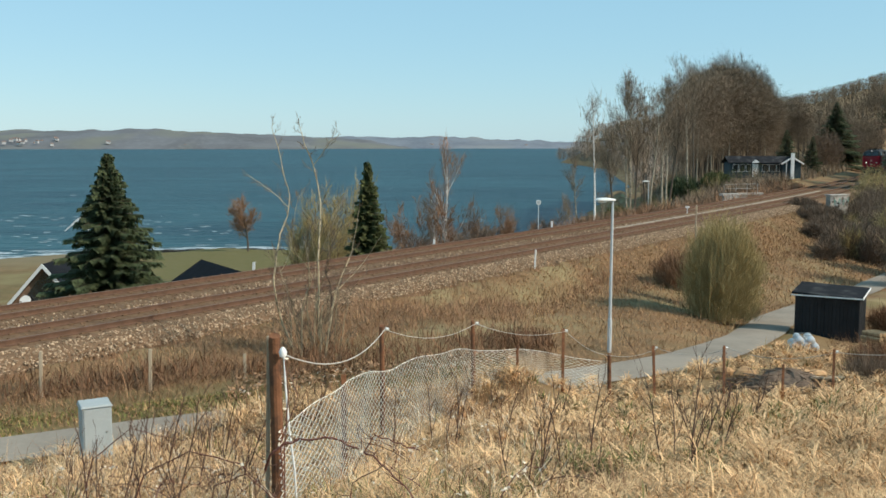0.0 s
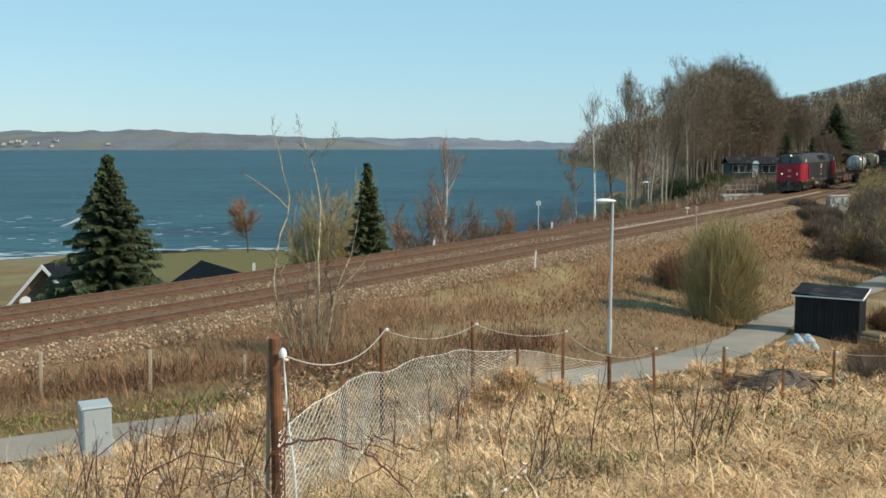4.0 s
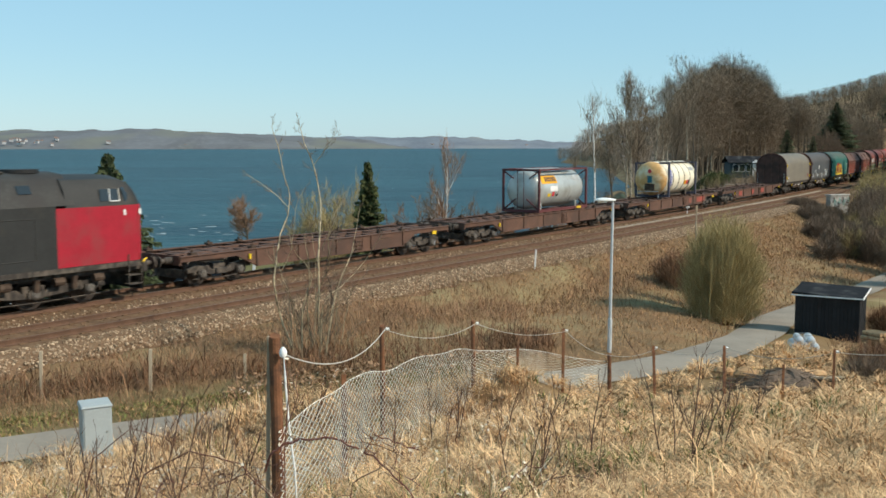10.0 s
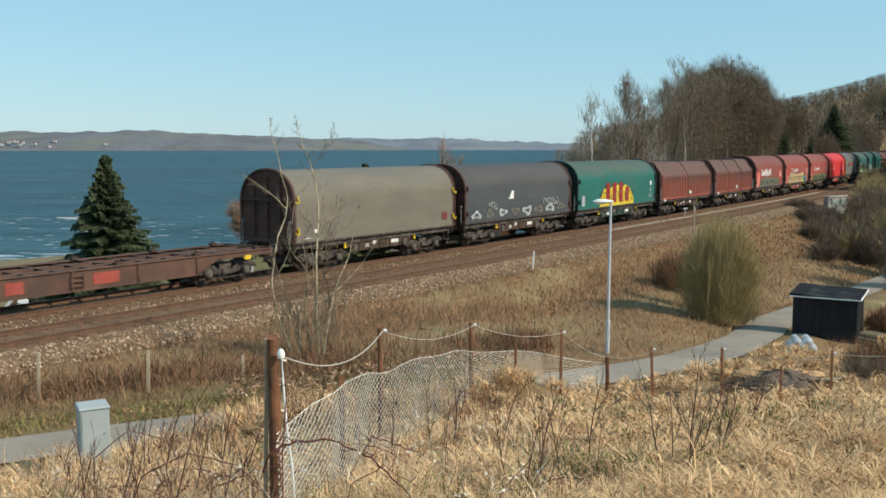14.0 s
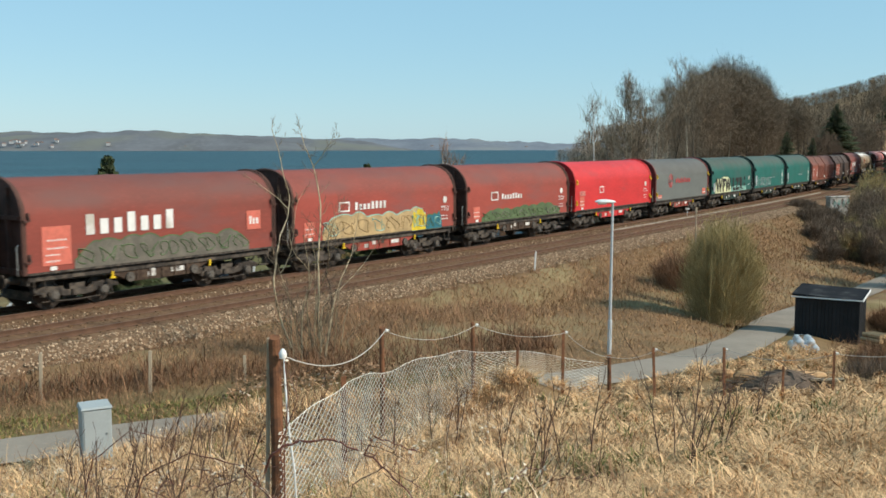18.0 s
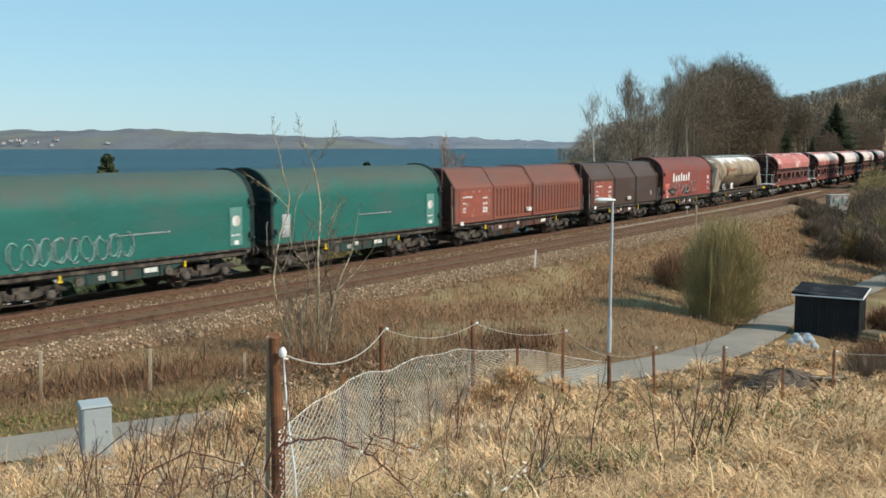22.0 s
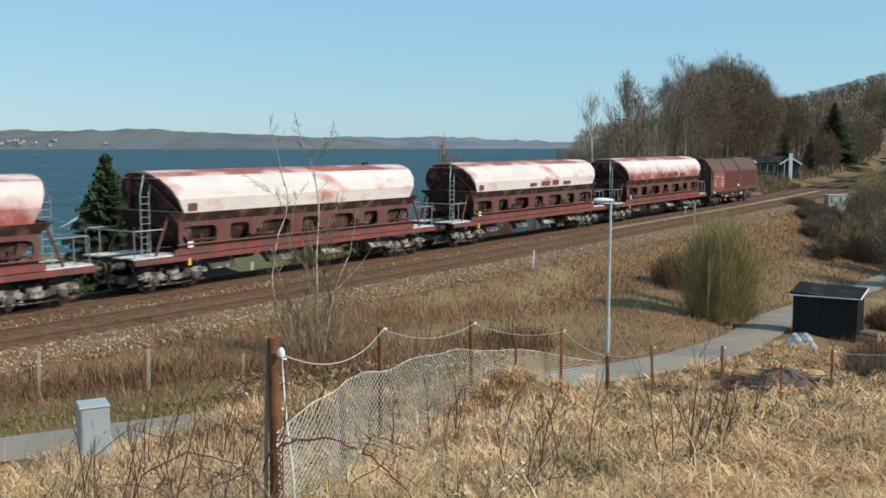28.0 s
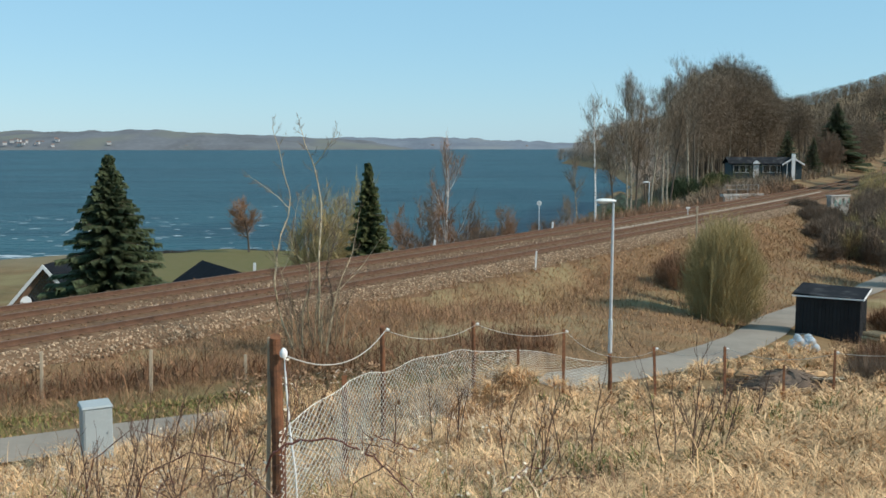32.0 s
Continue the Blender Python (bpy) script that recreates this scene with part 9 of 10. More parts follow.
TOPS = [(-1.63, 9.93, 2.95), (-0.98, 16.45, 1.98), (0.67, 19.95, 1.44), (2.7, 21.45, 1.0), (3.85, 22.45, 0.24), (4.96, 22.45, 0.41), (6.28, 21.45, 0.61), (7.88, 19.45, 0.95), (10.5, 18.6, 1.5)]
for (a, b), sg in zip(zip(TOPS, TOPS[1:]), (0.3, 0.22, 0.16, 0.12, 0.1, 0.16, 0.18, 0.2)):
    sag_line("fence_cord", "slack pale electric fence cord between posts", a, b, sg, 0.0055 if a[1] > 11 else 0.008, "cord")
t = part("insulator", Build().loft([[(r * c, r * s, u) for c, s in disc_ring(1.0, 12)] for u, r in ((-0.055, 0.015), (-0.045, 0.034), (0.0, 0.042), (0.03, 0.03), (0.05, 0.012))]), "porcelain", fence, "white porcelain insulator", smooth=True, at=pose(-1.63, 9.9, 2.98))
part("cord", Build().tube([(0.01, 0, 0), (0.03, -0.05, -0.35), (0.07, -0.1, -0.8), (0.12, -0.12, -1.2), (0.13, -0.1, -1.55)], 0.011, 6), "porcelain", t)


def wire_net():
    """Hexagonal poultry netting hung along the fence."""
    top = [(-1.69, 9.9, 2.14), (-1.44, 11.0, 2.15), (-1.21, 12.3, 2.12), (-0.88, 14.5, 1.73), (-0.14, 17.5, 1.35), (0.65, 20.0, 0.9), (1.6, 21.0, 0.67), (2.76, 22.0, 0.35), (3.83, 22.6, 0.04)]
    dist = [0.0]
    for a, b in zip(top, top[1:]):
        dist.append(dist[-1] + math.hypot(b[0] - a[0], b[1] - a[1]))

    def at(u, v):
        """u metres along, v from the top edge down."""
        x, y, zt = (interp(u, list(zip(dist, [p[i] for p in top]))) for i in range(3))
        zb = max(ground_z(x, y) - 0.03, zt - 1.35)
        bulge = 0.03 * math.sin(u * 1.3) * math.sin(v * 3.1) + 0.012 * math.sin(u * 4.1 + v * 3)
        return Vector((x + bulge, y + bulge * 0.4, zt + 0.03 * math.sin(u * 2.2) - v * (zt - zb)))

    cell = 0.19
    nu, nv = int(dist[-1] / cell), 28
    b = Build()
    grid = {}
    for i in range(nu + 1):
        for j in range(nv + 1):
            grid[i, j] = at(min(i * cell + (cell / 2 if j % 2 else 0), dist[-1]), j / nv)
    for (i, j), p in grid.items():
        if j < nv:
            for q in ((i, j + 1), (i - 1, j + 1) if j % 2 == 0 else (i + 1, j + 1)):
                if q in grid:
                    b.tube([p, grid[q]], max(0.003, 0.0078 - 0.00024 * p.y), 3, cap=False)
    t = part("wire_netting", b, "net_wire", fence, "pale hexagonal wire netting")
    part("edge_wire", Build().tube([grid[i, 0] for i in range(nu + 1)], 0.005, 4), "net_wire", t)


wire_net()

# arching bramble canes
for pts, r in (([(-1.5, 8.1, 2.35), (-1.44, 8.0, 2.51), (-1.33, 8.0, 2.6), (-1.19, 8.0, 2.64), (-0.91, 8.0, 2.66), (-0.77, 8.0, 2.59), (-0.58, 8.0, 2.5), (-0.44, 7.9, 2.4), (-0.27, 7.8, 2.27), (-0.1, 7.75, 2.0)], 0.011),
               ([(-0.66, 8.0, 2.53), (-0.64, 8.0, 2.56), (-0.57, 8.0, 2.68), (-0.45, 8.1, 2.61), (-0.33, 8.1, 2.56), (-0.19, 8.1, 2.52)], 0.007),
               ([(-1.62, 9.8, 1.2), (-1.6, 9.7, 2.0), (-1.55, 9.7, 2.6), (-1.58, 9.7, 2.95)], 0.008),
               ([(-1.5, 9.0, 1.9), (-1.52, 9.0, 2.3), (-1.35, 9.0, 2.75), (-1.45, 9.1, 3.0)], 0.006),
               ([(-3.2, 9.6, 1.2), (-2.9, 9.3, 1.9), (-2.4, 9.1, 2.2), (-1.9, 9.0, 2.1), (-1.5, 9.0, 1.7)], 0.008),
               ([(-4.2, 11.0, 0.8), (-3.9, 10.7, 1.6), (-3.4, 10.5, 2.0), (-2.8, 10.4, 1.9)], 0.007),
               ([(-2.2, 8.6, 1.5), (-2.0, 8.4, 2.1), (-1.7, 8.3, 2.25), (-1.4, 8.2, 2.0)], 0.007),
               ([(-0.9, 8.6, 1.6), (-0.8, 8.5, 2.1), (-0.5, 8.4, 2.3), (-0.2, 8.4, 2.1)], 0.006)):
    t = thing("bramble_cane", "arching reddish-brown bramble cane", "bramble", group="bramble canes")
    fine = []
    for a, b in zip(pts, pts[1:]):
        fine += [Vector(a).lerp(Vector(b), k / 4) + Vector((0, 0, 0.008 * math.sin(k * 2 + a[0] * 9))) for k in range(4)]
    fine.append(Vector(pts[-1]))
    part("cane", Build().tube(fine, [r * (1 - 0.5 * k / len(fine)) for k in range(len(fine))], 6), "cane", t, smooth=True)
    rn = random.Random(int(r * 1e4) + len(pts))
    th = Build()
    for q in fine[1:-1]:
        for _ in range(2):
            d = Vector((rn.uniform(-1, 1), rn.uniform(-1, 1), rn.uniform(-1, 1))).normalized()
            th.tube([q, q + d * 0.022], [0.003, 0.0006], 3, cap=False)
        if rn.random() < 0.35:
            d = Vector((rn.uniform(-1, 1), rn.uniform(-0.4, 0.4), rn.uniform(-0.2, 1))).normalized()
            th.tube([q, q + d * 0.09, q + d * 0.16 + Vector((0, 0, 0.04))], [0.004, 0.003, 0.001], 3, cap=False)
    tagged(part("thorn", th, "cane", t), kind="stuff")
    lf = Build()
    for q in fine[2::5]:
        d = Vector((rn.uniform(-1, 1), rn.uniform(-1, 1), rn.uniform(-0.3, 0.6))).normalized() * 0.05
        s = d.orthogonal().normalized() * 0.018
        lf.add([q, q + d * 0.5 + s, q + d, q + d * 0.5 - s], [(0, 1, 2), (0, 2, 3)])
    tagged(part("leaf", lf, "leaf_pale" if r > 0.0065 else "leaf_dead", t), kind="stuff")


# more canes, rooting and arching at random over the lower side of the plot
rn = random.Random(77)
for k in range(22):
    y = rn.uniform(8.4, 13.5)
    x = rn.uniform(-0.46, -0.17) * y if k % 5 else rn.uniform(-0.08, 0.05) * y
    a, span, rise = rn.uniform(0, 6.283), rn.uniform(0.5, 1.3), rn.uniform(0.35, 0.85)
    z = ground_z(x, y)
    pts = [Vector((x + span * q * math.cos(a) + rn.uniform(-0.02, 0.02), y + 0.6 * span * q * math.sin(a), z - 0.05 + rise * 4 * q * (1 - 0.62 * q) / 1.62 * (1 - 0.1 * q))) for q in (0, 0.12, 0.25, 0.4, 0.55, 0.7, 0.85, 1.0)]
    t = thing("bramble_cane", "thin arching brown bramble cane with withered leaves", "bramble", group="bramble canes")
    part("cane", Build().tube(pts, [0.0075 * (1 - 0.6 * q / 7) for q in range(8)], 5), "cane" if k % 3 else "shoot_bark", t, smooth=True)
    lf, sh = Build(), Build()
    for p in pts[1:]:
        for _ in range(3):
            d = Vector((rn.uniform(-1, 1), rn.uniform(-1, 1), rn.uniform(-0.6, 0.5))).normalized() * rn.uniform(0.035, 0.06)
            q = p + Vector((rn.uniform(-0.04, 0.04), 0, rn.uniform(-0.03, 0.03)))
            e = d.orthogonal().normalized() * 0.016
            lf.add([q, q + d * 0.5 + e, q + d, q + d * 0.5 - e], [(0, 1, 2), (0, 2, 3)])
        d = Vector((rn.uniform(-1, 1), rn.uniform(-0.5, 0.5), rn.uniform(0, 1))).normalized()
        sh.tube([p, p + d * 0.1, p + d * 0.2 + Vector((0, 0, 0.03))], [0.004, 0.003, 0.0015], 3, cap=False)
    tagged(part("leaf", lf, "leaf_dead" if k % 2 else "leaf_pale", t), kind="stuff")
    tagged(part("side_shoot", sh, "cane", t), kind="stuff")


# ---------------------------------------------------------------- cable cabinet
def cable_cabinet():
    x, y = -6.07, 16.85
    z0 = ground_z(x, y) - 0.02
    h, w, d = 0.6 - z0, 0.5, 0.34
    t = thing("cable_cabinet", "pale grey cable cabinet beside the lane", "cabinet", at=pose(x, y, z0, 0, 0, 30))
    part("plinth", Build().box((0, 0, 0.06), (w - 0.04, d - 0.04, 0.3)), "concrete", t)
    body = part("body", Build().box((0, 0, h / 2 + 0.06), (w, d, h - 0.12)), "cabinet_grey", t, bevel=0.015)
    part("lid", Build().add([(-w / 2 - 0.02, -d / 2 - 0.03, h - 0.04), (w / 2 + 0.02, -d / 2 - 0.03, h - 0.04), (w / 2 + 0.02, d / 2 + 0.03, h - 0.04), (-w / 2 - 0.02, d / 2 + 0.03, h - 0.04), (-w / 2, -d / 2 - 0.01, h - 0.01), (w / 2, -d / 2 - 0.01, h - 0.01), (w / 2, d / 2 + 0.01, h + 0.04), (-w / 2, d / 2 + 0.01, h + 0.04)],
                            [(0, 3, 2, 1), (4, 5, 6, 7), (0, 1, 5, 4), (1, 2, 6, 5), (2, 3, 7, 6), (3, 0, 4, 7)]), "cabinet_grey", t, bevel=0.006)
    part("door", Build().box((0, -d / 2 - 0.006, h / 2 + 0.05), (w - 0.06, 0.014, h - 0.24)), "cabinet_grey", t, bevel=0.004)
    part("lock", Build().tube([(w / 2 - 0.09, -d / 2 - 0.03, h * 0.6), (w / 2 - 0.09, -d / 2, h * 0.6)], 0.018, 8), "galv", body)


cable_cabinet()


# ---------------------------------------------------------------- black shed by the lane and what lies round it
def shed():
    x, y = 14.6, 36.8
    z0 = -2.15
    t = thing("shed", "small black-tarred board shed with a flat felt roof", "shed", at=pose(x, y, z0, 0, 0, -30))
    w, d, h = 2.23, 1.8, 1.61
    for k in range(17):
        xx = -w / 2 + w / 17 * (k + 0.5)
        part("board", Build().box((xx, -d / 2 - 0.012 * (k % 2), h / 2 - 0.1), (w / 17 - 0.008, 0.025, h + 0.2)), "tar_board", t)
    for sd in (-1, 1):
        for k in range(9):
            yy = -d / 2 + d / 9 * (k + 0.5)
            part("board", Build().box((sd * (w / 2 + 0.012 * (k % 2)), yy, h / 2 - 0.1), (0.025, d / 9 - 0.008, h + 0.2)), "tar_board", t)
    part("back_wall", Build().box((0, d / 2, h / 2 - 0.1), (w, 0.03, h + 0.2)), "tar_board", t)
    rf = [(-w / 2 - 0.12, -d / 2 - 0.15, h + 0.1), (w / 2 + 0.12, -d / 2 - 0.15, h + 0.02), (w / 2 + 0.12, d / 2 + 0.12, h + 0.16), (-w / 2 - 0.12, d / 2 + 0.12, h + 0.24)]
    part("roof", Build().add(rf + [(a, b, c + 0.07) for a, b, c in rf], [(0, 3, 2, 1), (4, 5, 6, 7), (0, 1, 5, 4), (1, 2, 6, 5), (2, 3, 7, 6), (3, 0, 4, 7)]), "roof_felt", t)
    part("edge_strip", Build().box((0, -d / 2 - 0.165, h + 0.06), (w + 0.28, 0.02, 0.045)), "trim_white", t)
    part("edge_strip", Build().add([(w / 2 + 0.125, -d / 2 - 0.16, h + 0.02), (w / 2 + 0.145, -d / 2 - 0.16, h + 0.02), (w / 2 + 0.145, d / 2 + 0.12, h + 0.16), (w / 2 + 0.125, d / 2 + 0.12, h + 0.16), (w / 2 + 0.125, -d / 2 - 0.16, h + 0.1), (w / 2 + 0.145, -d / 2 - 0.16, h + 0.1), (w / 2 + 0.145, d / 2 + 0.12, h + 0.24), (w / 2 + 0.125, d / 2 + 0.12, h + 0.24)],
                                  [(0, 3, 2, 1), (4, 5, 6, 7), (0, 1, 5, 4), (1, 2, 6, 5), (2, 3, 7, 6), (3, 0, 4, 7)]), "trim_white", t)


shed()


def foil_bundle():
    t = thing("wrapped_bundle", "shiny foil-wrapped bundle lying in the grass", "bundle", at=pose(11.9, 32.2, ground_z(11.9, 32.2) - 0.02, 0, 0, -10))
    for k, (x, z, r) in enumerate(((-0.3, 0.14, 0.14), (0.05, 0.14, 0.15), (0.34, 0.13, 0.13), (-0.15, 0.33, 0.13), (0.2, 0.34, 0.14))):
        rings = [[(x + rr * c + 0.01 * math.sin(5 * u), u, z + rr * s) for c, s in disc_ring(1.0, 12)] for u, rr in ((-0.42, r * 0.5), (-0.38, r), (-0.1, r * 1.04), (0.15, r * 0.97), (0.38, r), (0.42, r * 0.5))]
        part("roll", Build().loft(rings), "foil", t, smooth=True)
    part("strap", Build().box((0, -0.2, 0.49), (0.5, 0.03, 0.01)).box((0, 0.2, 0.49), (0.5, 0.03, 0.01)), "galv", t)


foil_bundle()


def wood_pile():
    r = random.Random(4)
    t = thing("log_pile", "small pile of split logs beside the shed", "log pile", at=pose(14.85, 33.45, ground_z(14.85, 33.45), 0, 0, 30))
    for k in range(16):
        row, col = divmod(k, 4)
        x, z = -0.28 + 0.18 * col + 0.09 * (row % 2) + r.uniform(-0.02, 0.02), 0.09 + 0.15 * row
        part("log", Build().tube([(x, -0.35 + r.uniform(-0.06, 0.06), z), (x, 0.35, z)], 0.075 + r.uniform(-0.015, 0.015), 7), "log_end", t)


wood_pile()


def brush_heap():
    x, y = 7.75, 22.0
    t = thing("brush_heap", "heap of cut branches, turf and old netting", "heap", at=pose(x, y, ground_z(x, y) + 0.05))
    rings = []
    for k, (rr, zz) in enumerate(((1.35, 0), (1.1, 0.16), (0.75, 0.3), (0.35, 0.4), (0.05, 0.44))):
        rings.append([(rr * c * (1 + 0.15 * math.sin(3 * a + k)), 0.6 * rr * s * (1 + 0.12 * math.sin(4 * a)), zz + 0.05 * math.sin(5 * a + k)) for a, (c, s) in enumerate(disc_ring(1.0, 18))])
    part("mound", Build().loft([[(0.72 * a, b, c) for a, b, c in rg] for rg in rings]), "heap_dark", t)
    r = random.Random(2)
    br = Build()
    for _ in range(110):
        a, rr = r.uniform(0, 6.28), r.random() ** 0.5
        p = Vector((1.3 * rr * math.cos(a), 0.75 * rr * math.sin(a), 0.42 * (1 - rr) + 0.03))
        d = Vector((r.uniform(-1, 1), r.uniform(-0.6, 0.6), r.uniform(-0.1, 0.35))).normalized() * r.uniform(0.4, 1.0)
        br.tube([p - d * 0.5, p + Vector((0, 0, 0.05)), p + d * 0.5], [0.014, 0.012, 0.004], 4, cap=False)
    tagged(part("branch", br, "twig", t), kind="stuff")
    part("plank", Build().box((0.9, -0.2, 0.3), (0.8, 0.12, 0.03)), "post_wood", t)
    turf = Build()
    for _ in range(26):
        p = (r.uniform(-1.2, 1.6), r.uniform(0.2, 1.0), r.uniform(0.05, 0.25))
        s = r.uniform(0.08, 0.2)
        turf.loft([[(p[0] + s * k2 * c * 1.5, p[1] + s * k2 * q, p[2] + zz * s) for c, q in disc_ring(1.0, 7)] for k2, zz in ((0.9, -0.4), (1, 0), (0.6, 0.45))])
    tagged(part("turf", turf, "straw_dull", t), kind="stuff")


brush_heap()

# ---------------------------------------------------------------- lineside furniture


def line_sign(name, label, x, y, top, w, h, material, round_plate=False, base=None, pole=0.03):
    z0 = ground_z(x, y) if base is None else base
    t = thing(name, label, "railway sign", at=pose(x, y, z0), group="lineside signs")
    part("pole", Build().tube([(0, 0, -0.3), (0, 0, top - z0)], pole, 8), "lamp_steel" if pole < 0.04 else "post_wood", t)
    if w:
        if round_plate:
            part("plate", Build().tube([(0, -0.04, top - z0 - h / 2), (0, -0.055, top - z0 - h / 2)], w / 2, 16), material, t)
            part("face", Build().tube([(0, -0.056, top - z0 - h / 2), (0, -0.06, top - z0 - h / 2)], w / 2 * 0.6, 14), "tank_grey", t)
        else:
            part("plate", Build().box((0, -0.045, top - z0 - h / 2), (w, 0.02, h)), material, t, bevel=0.004)
    return t


line_sign("round_sign", "round pale sign on a thin pole beyond the tracks", 6.57, 68.0, 1.3, 0.34, 0.34, "trim_white", True)
line_sign("distance_post", "thin brown post with a narrow board beside the track", 15.45, 60.2, 1.4, 0.13, 0.3, "post_wood", pole=0.045)
line_sign("marker_plate", "low white marker plate beside the track", 18.6, 75.2, 0.42, 0.3, 0.14, "trim_white", base=-0.3)
for x, y, top, w in ((4.18, 44.7, 0.32, 0.07), (-0.6, 58.0, -0.45, 0.13), (7.26, 66.0, -0.02, 0.13), (-11.2, 57.0, -1.7, 0.16), (47.8, 110.0, 0.25, 0.24)):
    z0 = ground_z(x, y)
    t = thing("marker_post", "short white marker post", "marker post", at=pose(x, y, z0, 0, 3, 0), group="marker posts")
    part("shaft", Build().box((0, 0, (top - z0) / 2), (w, 0.06, top - z0)), "trim_white", t, bevel=0.006)


def culvert():
    """Concrete headwall with a railing beside the far track."""
    t = thing("culvert_headwall", "low pale concrete headwall with a steel railing", "headwall", at=pose(32.3, 107.0, -0.3, 0, 0, 22))
    part("wall", Build().box((0, 0, -0.35), (4.8, 0.4, 0.75)), "concrete", t, bevel=0.03)
    part("coping", Build().box((0, 0, 0.04), (5.4, 0.6, 0.26)), "concrete", t, bevel=0.02)
    for x in (-2.2, -0.7, 0.8, 2.2):
        part("railing_post", Build().tube([(x, 0.1, 0.1), (x, 0.1, 1.15)], 0.025, 6), "concrete", t)
    for z in (0.65, 1.13):
        part("railing", Build().tube([(-2.2, 0.1, z), (2.2, 0.1, z)], 0.02, 6), "concrete", t)


culvert()


def bridge_wall():
    """Sprayed abutment wall under the near track."""
    x, y = 36.7, 92.0
    t = thing("abutment_wall", "pale concrete abutment wall covered in illegible spray", "wall", at=pose(x, y, -0.6, 0, 0, 30) @ Matrix.Diagonal((0.58, 1, 0.82, 1)))
    part("wall", Build().box((0, 0, 0.0), (4.4, 0.5, 2.4)), "concrete", t, bevel=0.03)
    part("coping", Build().box((0, 0, 1.25), (4.6, 0.7, 0.14)), "concrete", t, bevel=0.02)
    r = random.Random(6)
    for k in range(12):
        pts = []
        cx, cz = -1.9 + 0.36 * k, r.uniform(0.1, 0.85)
        for a in range(9):
            pts.append((cx + 0.2 * math.cos(a * 0.8 + k), -0.262, cz + 0.3 * math.sin(a * 0.9 + k)))
        part("spray_line", Build().tube(pts, 0.045, 4), ("spray_white", "letter_dark", "spray_mint")[k % 3], t)


bridge_wall()

t = thing("rail_parapet", "low dark timber edge beyond the tracks", "timber edge", at=pose(7.9, 70.5, ground_z(7.9, 70.5), 0, 0, 50))
part("beam", Build().box((0, 0, 0.5), (3.4, 0.2, 0.18)), "post_wood", t, bevel=0.02)
for x in (-1.5, 0, 1.5):
    part("leg", Build().box((x, 0, 0.15), (0.14, 0.14, 0.7)), "post_wood", t)


# ---------------------------------------------------------------- houses
def gable_roof(v, x0, x1, half, ze, zr, material, over=0.35, th=0.14, trim=None, y0=0.0, m=None):
    """Two roof slabs, the ridge along x."""
    for sd in (-1, 1):
        sl = (zr - ze) / half
        yo, zo = sd * (half + over), ze - over * sl
        vs = [(x0, y0, zr), (x1, y0, zr), (x1, y0 + yo, zo), (x0, y0 + yo, zo)]
        rf = part("roof_slope", Build().add(vs + [(a, b, c + th) for a, b, c in vs], [(0, 1, 2, 3), (4, 7, 6, 5), (0, 4, 5, 1), (1, 5, 6, 2), (2, 6, 7, 3), (3, 7, 4, 0)], m), material, v)
        if trim:
            for x in (x0 - 0.03, x1 + 0.03):
                bb = [(x, y0, zr - 0.1), (x, y0, zr + th + 0.03), (x, y0 + yo, zo + th + 0.03), (x, y0 + yo, zo - 0.1)]
                part("bargeboard", Build().add(bb + [(a + math.copysign(0.05, x - (x0 + x1) / 2), b, c) for a, b, c in bb], [(0, 1, 2, 3), (4, 7, 6, 5), (0, 4, 5, 1), (1, 5, 6, 2), (2, 6, 7, 3), (3, 7, 4, 0)], m), trim, rf)


def shore_house():
    """Dark-roofed gabled house below the railway; only its roof stands above the line."""
    zg = ground_z(-25.7, 66)
    t = thing("house", "small house with a dark slate roof and white bargeboards", "house", at=pose(-25.05, 66.5, zg, 0, 0, 88), group="houses")
    zr = -2.55 - zg
    half, ze = 2.7, zr - 3.0
    prof = [(-half, -0.3), (half, -0.3), (half, ze), (0, zr - 0.05), (-half, ze)]
    part("wall", Build().prism(prof, -4.4, 4.4), "brick_house", t)
    gable_roof(t, -4.75, 4.75, half, ze, zr, "roof_slate", trim="trim_white", th=0.16)
    part("gable_panel", Build().prism([(-half * 0.62, zr - 2.5), (half * 0.62, zr - 2.5), (0, zr - 0.35)], -4.47, -4.42), "glass_dark", t, "dark glazed gable")
    part("dish", Build().tube([(-4.7, 1.2, zr - 2.2), (-4.75, 1.2, zr - 2.18)], 0.35, 14), "trim_white", t)


shore_house()


def second_house():
    zg = ground_z(-17.5, 78)
    t = thing("house", "low house with a black slate roof on the lawn", "house", at=pose(-17.2, 76.5, zg, 0, 0, -58), group="houses")
    zr = -4.45 - zg
    half, ze = 3.0, zr - 1.9
    part("wall", Build().prism([(-half, -0.3), (half, -0.3), (half, ze), (0, zr - 0.05), (-half, ze)], -4.6, 4.6), "brick_house", t)
    gable_roof(t, -4.9, 4.9, half, ze, zr, "roof_slate", th=0.14, trim="roof_felt")


second_house()


